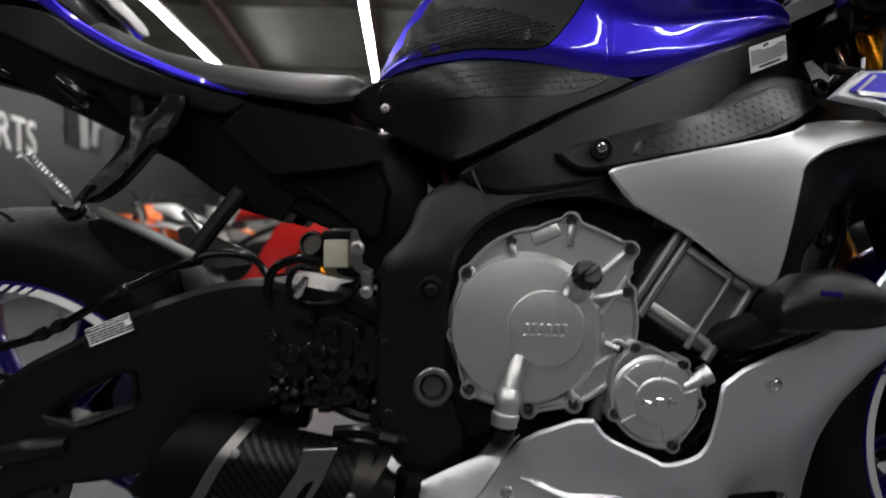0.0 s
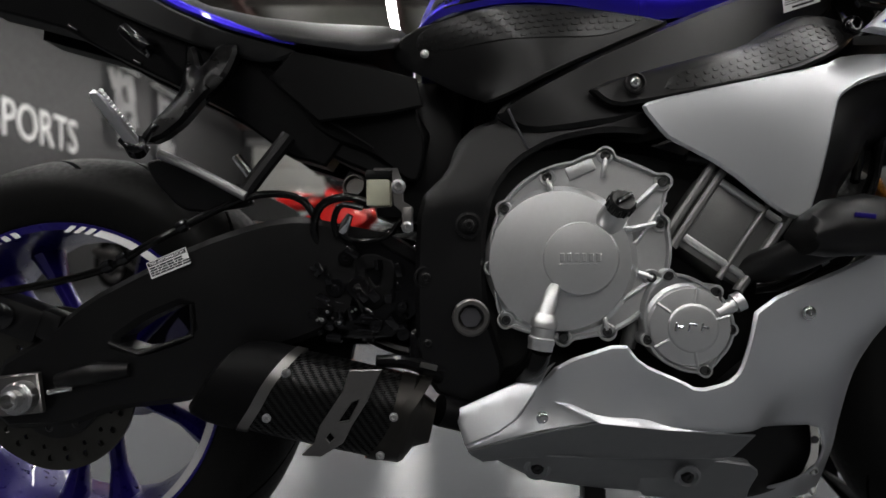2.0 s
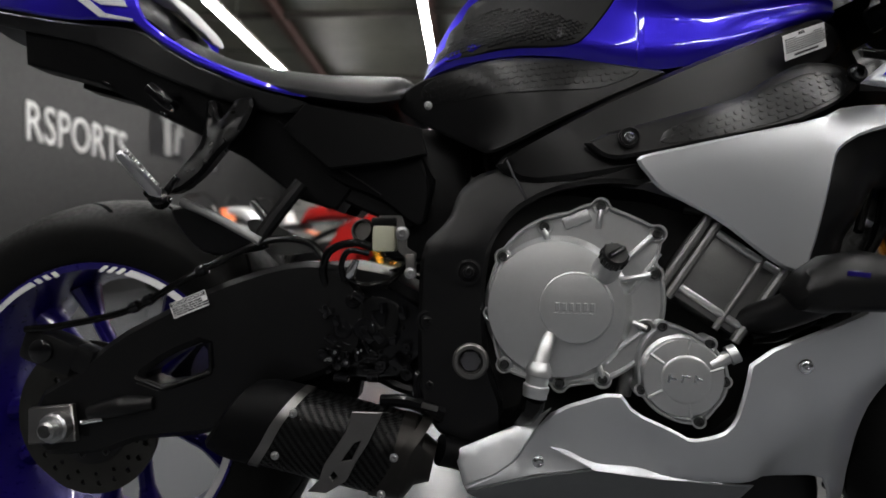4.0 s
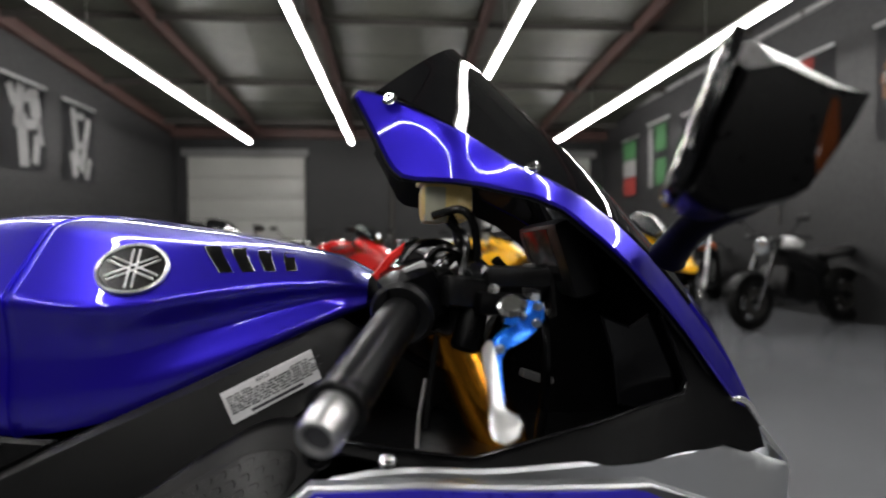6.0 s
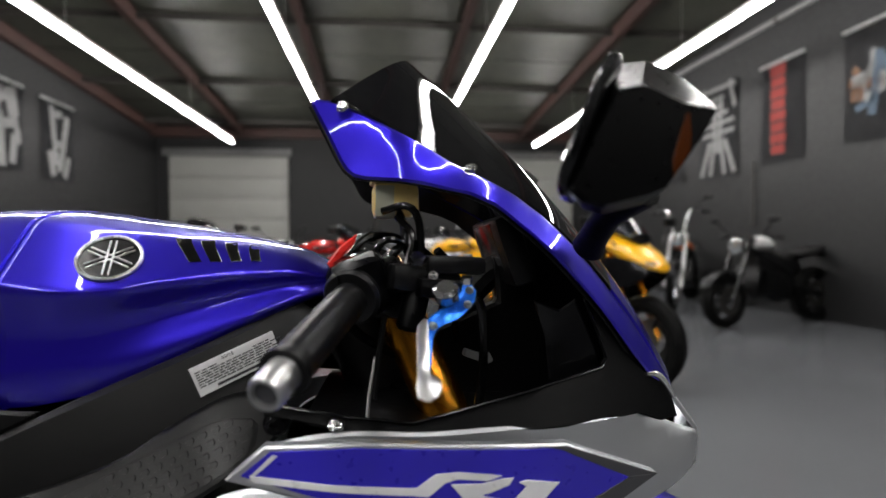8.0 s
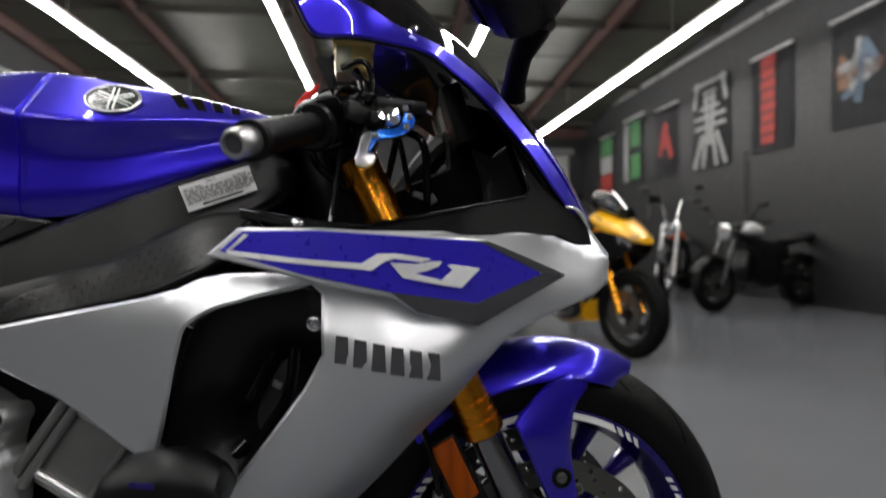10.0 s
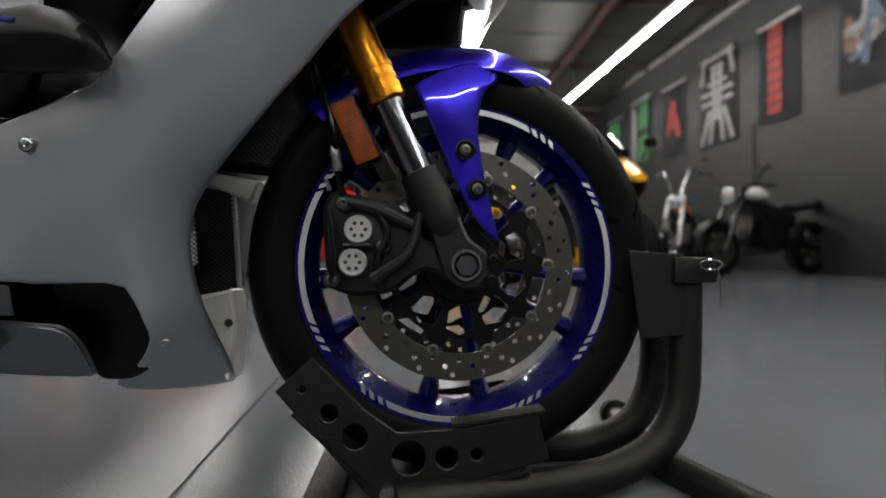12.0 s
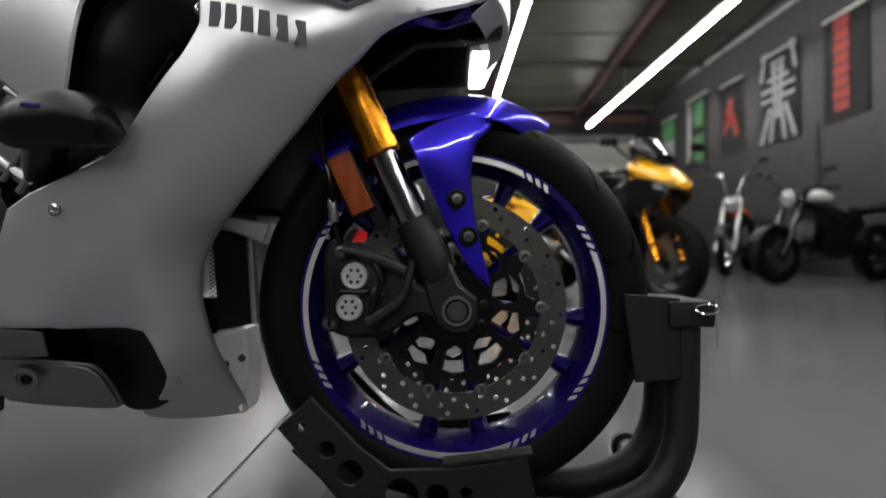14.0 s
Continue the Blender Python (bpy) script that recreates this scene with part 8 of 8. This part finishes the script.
def body_loft(stations, n=14, power=0.8):
    rings = []
    for x, w, z0, z1 in stations:
        zc, h = (z0 + z1) / 2, (z1 - z0) / 2
        f = lambda q: math.copysign(abs(q) ** power, q)
        rings.append([(x, w * f(math.cos(a)), zc + h * f(math.sin(a))) for a in np.linspace(0, 2 * math.pi, n, endpoint=False)])
    return loft(rings)


def parked_bike(kind, label, paint, second, at, group="parked motorcycles", rim=None, tank=None, lower=None):
    """A motorcycle of its own kind, x forwards from the rear axle, on its wheels."""
    o = thing("motorcycle", label, "motorcycle", at, group)
    rim = rim or BLACK
    tank = tank or paint
    wb = {"sport": 1.42, "naked": 1.43, "dirt": 1.45, "chopper": 1.75}[kind]
    rf, rr = {"sport": (0.30, 0.32), "naked": (0.30, 0.32), "dirt": (0.34, 0.33), "chopper": (0.33, 0.32)}[kind]
    plain_wheel(o, wb, rf, 0.12 if kind != "chopper" else 0.10, rim, 6 if kind != "dirt" else 16)
    plain_wheel(o, 0.0, rr, 0.19 if kind != "dirt" else 0.13, rim, 6 if kind != "dirt" else 16)
    rake = {"sport": 0.42, "naked": 0.45, "dirt": 0.48, "chopper": 0.78}[kind]
    top = {"sport": 0.92, "naked": 0.96, "dirt": 1.08, "chopper": 1.02}[kind]
    hx = wb - rake * (top - rf)
    fork_mat = {"sport": GOLD, "naked": BLACK_GLOSS, "dirt": TITAN, "chopper": ALU}[kind]
    for s in (-1, 1):
        part("fork_leg", tube([(wb, s * 0.1, rf), (hx, s * 0.1, top)], 0.026, 12, smooth=False), fork_mat, o)
    part("yoke", box((0.09, 0.26, 0.03), (hx, 0, top - 0.02), (0, 20, 0), 0.01), BLACK, o)
    part("engine", body_loft([(0.48, 0.1, 0.30, 0.55), (0.62, 0.17, 0.24, 0.60), (0.80, 0.19, 0.24, 0.66), (0.95, 0.15, 0.32, 0.66)], 12, 0.6), ALLOY_RAW if kind == "dirt" else BLACK, o, "engine", sharp=30)
    for k in range(5):
        part("engine_fin", box((0.16, 0.30, 0.006), (0.83, 0, 0.48 + k * 0.026), (0, -12, 0), 0.002), ALLOY_RAW if kind == "dirt" else PURLIN, o)
    for s in (-1, 1):
        part("frame_rail", tube([(hx - 0.02, s * 0.05, top - 0.1), (0.85, s * 0.15, 0.70), (0.56, s * 0.14, 0.55), (0.5, s * 0.12, 0.40)], 0.026, 10), BLACK, o)
        part("swingarm_leg", tube([(0.54, s * 0.12, 0.42), (0.28, s * 0.13, 0.38), (0.0, s * 0.12, rr)], 0.024, 8), BLACK, o)
    part("seat", body_loft([(-0.05, 0.10, 0.80, 0.86), (0.15, 0.13, 0.76, 0.84), (0.40, 0.14, 0.74, 0.81), (0.56, 0.11, 0.74, 0.82)] if kind != "dirt" else [(-0.1, 0.08, 0.88, 0.95), (0.25, 0.1, 0.84, 0.92), (0.7, 0.07, 0.88, 0.95)]), LEATHER, o)
    if kind == "chopper":
        part("fuel_tank", body_loft([(0.62, 0.06, 0.76, 0.84), (0.75, 0.13, 0.75, 0.90), (0.95, 0.14, 0.77, 0.93), (1.10, 0.06, 0.84, 0.93)]), tank, o)
    elif kind == "dirt":
        part("fuel_tank", body_loft([(0.60, 0.07, 0.84, 0.93), (0.80, 0.15, 0.72, 0.98), (0.98, 0.17, 0.66, 0.96), (1.10, 0.10, 0.62, 0.85)]), tank, o)
    else:
        part("fuel_tank", body_loft([(0.56, 0.07, 0.79, 0.85), (0.66, 0.13, 0.80, 0.94), (0.85, 0.16, 0.81, 0.98), (1.02, 0.11, 0.82, 0.95), (1.08, 0.05, 0.84, 0.91)] if kind == "sport" else [(0.72, 0.06, 0.82, 0.88), (0.78, 0.12, 0.83, 0.95), (0.9, 0.14, 0.84, 0.99), (1.02, 0.11, 0.85, 0.97), (1.07, 0.05, 0.86, 0.93)]), tank, o)
    tailz = 0.95 if kind == "sport" else 0.86
    part("tail", body_loft([(-0.28, 0.05, tailz - 0.04, tailz + 0.02), (-0.1, 0.10, tailz - 0.10, tailz + 0.02), (0.15, 0.12, 0.74, 0.84), (0.35, 0.10, 0.70, 0.78)] if kind != "dirt" else [(-0.45, 0.05, 0.98, 1.0), (-0.2, 0.09, 0.92, 0.96), (0.1, 0.1, 0.82, 0.9)]), second, o)
    part("tail_lamp", box((0.03, 0.1, 0.03), (-0.27 if kind != "dirt" else -0.4, 0, tailz - 0.01), (0, 0, 0), 0.008), RED, o)
    bar_z = top + {"sport": 0.0, "naked": 0.04, "dirt": 0.14, "chopper": 0.34}[kind]
    for s in (-1, 1):
        part("handlebar", tube([(hx, s * 0.05, top), (hx - 0.02, s * 0.16, bar_z), (hx - 0.10, s * 0.36, bar_z - 0.03)], 0.013, 8), CHROME if kind == "chopper" else BLACK, o)
        part("grip", tube([(hx - 0.06, s * 0.26, bar_z - 0.02), (hx - 0.11, s * 0.38, bar_z - 0.03)], 0.018, 8, smooth=False), GRIP_RUBBER, o)
        if kind != "dirt":
            st = part("mirror", box((0.03, 0.12, 0.06), (hx + 0.02 if kind != "sport" else hx + 0.12, s * 0.36, bar_z + 0.16), (0, 0, s * 8), 0.018), BLACK, o)
            part("mirror_stem", tube([(hx - 0.02 if kind != "sport" else hx + 0.2, s * 0.2, bar_z), (hx + 0.02 if kind != "sport" else hx + 0.12, s * 0.34, bar_z + 0.15)], 0.008, 6, smooth=False), BLACK, st)
    if kind in ("naked", "chopper"):
        part("side_cover", body_loft([(0.30, 0.08, 0.56, 0.72), (0.45, 0.15, 0.50, 0.76), (0.65, 0.17, 0.46, 0.80), (0.90, 0.16, 0.50, 0.84), (1.02, 0.08, 0.60, 0.84)], 12, 0.7), BLACK, o)
        part("radiator", box((0.05, 0.30, 0.30), (1.08, 0, 0.52), (0, -14, 0), 0.01), BLACK, o)
    if kind == "sport":
        for s in (-1, 1):
            b = shell([(0.55, -0.15, 0.30), (0.75, -0.2, 0.34), (0.95, -0.22, 0.60), (1.05, -0.2, 0.78), (1.28, -0.17, 0.86), (1.50, -0.1, 0.80), (1.52, -0.1, 0.72), (1.25, -0.19, 0.60), (1.08, -0.17, 0.42), (1.06, -0.12, 0.24), (0.8, -0.12, 0.18)], (), 0.006, 0.05, 0.004, 1)
            part("side_fairing", b if s < 0 else mirrored(b), lower or paint, o)
        part("nose_cowl", body_loft([(1.16, 0.13, 0.88, 1.0), (1.30, 0.16, 0.82, 0.97), (1.45, 0.12, 0.77, 0.88), (1.56, 0.05, 0.76, 0.80)]), paint, o)
        part("windscreen", body_loft([(1.14, 0.10, 1.0, 1.15), (1.25, 0.12, 0.98, 1.12), (1.38, 0.08, 0.93, 1.0)]), SMOKE, o)
        for s in (-1, 1):
            part("headlamp", box((0.03, 0.09, 0.04), (1.52, s * 0.06, 0.80), (0, -35, s * 25), 0.012), LENS_GLASS, o)
        part("belly", body_loft([(0.55, 0.08, 0.22, 0.32), (0.8, 0.14, 0.16, 0.30), (1.05, 0.12, 0.2, 0.36)]), second if lower else paint, o)
    elif kind == "dirt":
        part("front_mudguard", body_loft([(1.1, 0.06, 0.80, 0.84), (1.45, 0.08, 0.82, 0.86), (1.75, 0.05, 0.74, 0.77)]), second, o)
        part("number_board", box((0.02, 0.18, 0.17), (hx + 0.14, 0, top - 0.1), (0, -22, 0), 0.03), paint, o)
        for s in (-1, 1):
            b = shell([(0.70, -0.17, 0.92), (1.0, -0.2, 0.95), (1.16, -0.2, 0.70), (1.06, -0.17, 0.56), (0.86, -0.16, 0.70)], (), 0.006, 0.05, 0.003, 1)
            part("shroud", b if s < 0 else mirrored(b), paint, o)
            b = shell([(-0.05, -0.12, 0.9), (0.45, -0.14, 0.86), (0.5, -0.13, 0.66), (0.1, -0.12, 0.72)], (), 0.005, 0.05, 0.003, 1)
            part("side_number_plate", b if s < 0 else mirrored(b), second, o)
    else:
        lampx = hx + 0.12
        part("headlamp", lathe([(0.03, -0.1), (0.08, -0.06), (0.092, 0.0), (0.092, 0.012), (0.085, 0.016)], (lampx, 0, top - 0.08), (1, 0, -0.1), 24), CHROME, o)
        part("lamp_glass", lathe([(0.085, 0.014), (0.07, 0.028), (0.0003, 0.034)], (lampx, 0, top - 0.08), (1, 0, -0.1), 24), LENS_GLASS, o)
        part("front_mudguard", skin([[Vector((wb + (rf + 0.03) * math.cos(a), 0.065 * q, rf + (rf + 0.03 - 0.02 * q * q) * math.sin(a))) for q in np.linspace(-1, 1, 7)] for a in np.linspace(0.5, 2.4, 14)], 0.004, (wb, 0, rf)), second, o)
    part("silencer", body_loft([(-0.05, 0.05, 0.42, 0.52), (0.15, 0.055, 0.38, 0.49), (0.42, 0.045, 0.33, 0.42)]), TITAN if kind != "chopper" else CHROME, o).location = (0, -0.2, 0)
    part("header_pipe", tube([(0.92, -0.1, 0.55), (1.05, -0.12, 0.42), (0.9, -0.14, 0.24), (0.6, -0.16, 0.27), (0.40, -0.2, 0.37)], 0.022, 10), TITAN if kind != "chopper" else CHROME, o)
    part("side_stand", tube([(0.55, 0.12, 0.3), (0.5, 0.26, 0.012)], 0.011, 8, smooth=False), BLACK, o)
    return o


YELLOW = mat("yellow_paint", (0.85, 0.43, 0.004), 0.3, 0.0, vary=0.05, coat=0.5)
RED_P = mat("red_paint", (0.50, 0.012, 0.01), 0.22, 0.0, vary=0.05, coat=0.8)
ORANGE_P = mat("orange_paint", (0.85, 0.16, 0.02), 0.35, 0.0, vary=0.05, coat=0.3)
WHITE_P = mat("white_paint", (0.75, 0.75, 0.75), 0.25, 0.0, vary=0.04, coat=0.6)
BLUE_P = mat("pale_blue_paint", (0.12, 0.30, 0.62), 0.25, 0.0, vary=0.05, coat=0.6)
GREY_P = mat("graphite_paint", (0.08, 0.08, 0.085), 0.3, 0.2, vary=0.05, coat=0.5)


def stand(x, y, heading, length):
    """Pose that puts the front wheel at (x, y) with the machine heading that way, in degrees from +x."""
    a = radians(heading)
    return ROOM_TURN @ pose(x - length * math.cos(a), y - length * math.sin(a), 0, 0, 0, heading)


parked_bike("sport", "yellow sports motorcycle with black wheels parked on the grey floor", YELLOW, YELLOW, stand(2.84, 2.62, -71, 1.42), rim=BLACK, tank=BLACK_GLOSS, lower=BLACK_GLOSS)
parked_bike("naked", "naked motorcycle with white tank and black tail", WHITE_P, BLACK, stand(4.76, 4.68, 197, 1.43), rim=BLACK, tank=WHITE_P)
parked_bike("chopper", "long custom motorcycle with bright raked forks and high bars", GREY_P, BLACK, stand(4.92, 6.0, 232, 1.75), rim=CHROME, tank=ORANGE_P)
parked_bike("sport", "red sports motorcycle with a white tail parked behind", RED_P, WHITE_P, stand(-0.03, 3.5, -20, 1.42), rim=BLACK)
parked_bike("dirt", "orange and white motocross motorcycle standing in a row", ORANGE_P, WHITE_P, stand(-2.05, 5.3, -25, 1.45), rim=TITAN)
parked_bike("dirt", "white motocross motorcycle with orange shrouds standing in a row", WHITE_P, ORANGE_P, stand(-1.5, 5.8, -30, 1.45), rim=TITAN)
parked_bike("sport", "white and blue sports motorcycle in the back row", WHITE_P, BLUE_P, stand(2.1, 6.7, -60, 1.42))
parked_bike("sport", "red sports motorcycle with a white tail in the back row", RED_P, WHITE_P, stand(0.95, 5.0, -32, 1.42))
parked_bike("sport", "yellow sports motorcycle in the back row", YELLOW, GREY_P, stand(2.42, 5.4, -40, 1.42))
parked_bike("naked", "white-tanked motorcycle in the back row", WHITE_P, GREY_P, stand(-0.4, 7.4, -90, 1.43), tank=WHITE_P)
parked_bike("naked", "black motorcycle in the back row", GREY_P, GREY_P, stand(-1.3, 7.3, -95, 1.43))
parked_bike("sport", "graphite sports motorcycle in the back row", GREY_P, RED_P, stand(3.1, 8.0, -100, 1.42))

# wall lettering and banners
sign = lettering("wall_lettering", "RSPORTS", 0.6, Matrix.Identity(4), SIGN_WHITE, None, 0.008)
wide = max(v.co.x for v in sign.data.vertices)
sign.data.transform(ROOM_TURN @ pose(X0 + 0.012, 4.62, 1.755, 0, 0, 90) @ Matrix.Diagonal((1.71 / wide, 1, 1, 1)))
tagged(sign, "large white block letters on the charcoal wall", "sign")


def banner(x, face, y, z0, z1, w, shapes, label, bar=True):
    """A hanging cloth with plain printed shapes; face +1 looks to +x. Shapes: (u, v, width, height, turn, material)."""
    o = thing("banner", label, "banner", None, "wall banners")
    bm = bmesh.new()
    n, m = 8, 14
    g = [[bm.verts.new((x + face * (0.018 + 0.01 * math.sin(3.1 * i + 0.6 * j) * (1 - j / m)), y + w * (i / n - 0.5), z0 + (z1 - z0) * j / m)) for j in range(m + 1)] for i in range(n + 1)]
    for i in range(n):
        for j in range(m):
            bm.faces.new((g[i][j], g[i + 1][j], g[i + 1][j + 1], g[i][j + 1]))
    bmesh.ops.solidify(bm, geom=bm.faces[:], thickness=0.004)
    part("cloth", moved(bm, ROOM_TURN), CLOTH_BLACK, o)
    for u, v, sw_, sh_, turn, m_ in shapes:
        part("printed_shape", moved(box((0.004, sw_, sh_), (x + face * 0.034, y + u, (z0 + z1) / 2 + v), (turn, 0, 0), 0.0, segs=1), ROOM_TURN), m_, o)
    if bar:
        part("hanging_rail", moved(box((0.03, w * 1.05, 0.035), (x + face * 0.02, y, z1 + 0.03), (0, 0, 0), 0.006), ROOM_TURN), mat("pale_rail", (0.35, 0.35, 0.35), 0.4, 0.3), o)
    return o


PRINT_RED = mat("red_banner_print", (0.19, 0.015, 0.011), 0.7)
PRINT_GREEN = mat("green_banner_print", (0.026, 0.1, 0.032), 0.7)
PRINT_WHITE = mat("white_banner_print", (0.17, 0.17, 0.17), 0.7)
PRINT_BLUE = mat("pale_blue_banner_print", (0.045, 0.07, 0.1), 0.7)
PRINT_ORANGE = mat("orange_banner_print", (0.1, 0.045, 0.02), 0.7)
R_, pw = PRINT_RED, PRINT_WHITE
banner(X1, -1, 5.74, 1.95, 3.22, 0.74, [(0.04, 0.40 - 0.145 * k, 0.24 + 0.03 * (k % 2), 0.115, 0, R_) for k in range(7)] + [(0.04, 0.55, 0.27, 0.14, 0, R_)], "black banner with a column of red marks")
bars = [(0.36, 0.5, 0.08, 0.42, 14, pw), (-0.36, 0.5, 0.08, 0.42, -14, pw), (0, 0.645, 0.84, 0.06, 0, pw), (0, 0.5, 0.34, 0.06, 0, pw), (0, 0.39, 0.3, 0.06, 0, pw), (0.07, 0.1, 0.09, 0.85, -3, pw), (-0.07, 0.1, 0.09, 0.85, 3, pw), (0, 0.26, 0.5, 0.06, 0, pw), (0, 0.12, 0.8, 0.06, 0, pw), (0, -0.03, 0.8, 0.06, 0, pw), (0.29, -0.4, 0.09, 0.56, 24, pw), (-0.29, -0.4, 0.09, 0.56, -24, pw), (0.13, -0.42, 0.08, 0.5, 10, pw), (-0.13, -0.42, 0.08, 0.5, -10, pw)]
banner(X1, -1, 7.06, 1.9, 3.3, 0.94, bars, "dark banner with a large pale brush-stroke emblem", bar=False)
banner(X1, -1, 8.38, 1.94, 3.16, 0.74, [(0.02, 0.12, 0.15, 0.46, 10, R_), (0.13, 0.0, 0.1, 0.46, 14, R_), (-0.14, -0.1, 0.14, 0.42, -20, R_), (0.0, 0.02, 0.2, 0.2, 0, R_)], "black banner with a red flame mark")
banner(X1, -1, 9.66, 1.95, 3.26, 0.84, [(-0.12, 0.34, 0.42, 0.5, 0, PRINT_GREEN), (-0.12, -0.32, 0.42, 0.5, 0, PRINT_GREEN), (0.29, 0, 0.16, 1.2, 0, pw)], "black banner with green and white blocks")
banner(X1, -1, 10.95, 1.88, 3.14, 0.74, [(0, 0.4, 0.6, 0.38, 0, PRINT_GREEN), (0, 0, 0.6, 0.36, 0, pw), (0, -0.4, 0.6, 0.38, 0, R_)], "banner with green, white and red bands")
banner(X1, -1, 4.26, 2.0, 3.2, 1.04, [(0.24, 0.02, 0.1, 0.42, 30, pw), (0.12, -0.02, 0.1, 0.66, 8, PRINT_BLUE), (0.2, 0.0, 0.5, 0.1, 12, PRINT_ORANGE), (0.1, -0.1, 0.36, 0.1, -25, pw), (0.34, -0.1, 0.16, 0.14, 0, PRINT_ORANGE), (-0.02, 0.1, 0.09, 0.3, -28, PRINT_BLUE), (0.36, 0.16, 0.1, 0.08, 40, PRINT_ORANGE), (0.24, -0.22, 0.26, 0.07, -15, PRINT_BLUE), (0.16, 0.2, 0.07, 0.28, 5, pw), (-0.08, 0.0, 0.09, 0.12, 20, PRINT_ORANGE), (0.3, 0.06, 0.22, 0.12, -8, pw), (0.02, 0.02, 0.2, 0.1, 15, pw)], "dark blue-black banner with a bright splash of marks")
banner(X0, 1, 7.38, 2.0, 3.22, 0.9, [(-0.26, 0.38, 0.14, 0.3, 25, pw), (-0.12, 0.25, 0.16, 0.62, -8, pw), (0.2, 0.36, 0.22, 0.4, 12, pw), (0.06, 0.42, 0.3, 0.14, 18, pw), (0.14, 0.05, 0.4, 0.14, 10, pw), (-0.06, -0.2, 0.2, 0.75, 4, pw), (0.22, -0.3, 0.14, 0.42, -8, pw), (0.3, -0.02, 0.1, 0.4, 14, pw)], "black banner with a pale brush-stroke emblem")
banner(X0, 1, 8.7, 1.96, 3.2, 0.86, [(-0.14, 0.1, 0.12, 0.95, 8, pw), (0.12, 0.0, 0.14, 0.95, -14, pw), (-0.02, 0.46, 0.26, 0.12, 10, pw), (0.0, -0.02, 0.3, 0.12, 4, pw), (-0.2, -0.35, 0.14, 0.4, 14, pw), (0.2, -0.38, 0.12, 0.36, -18, pw)], "black banner with a pale angular mark")
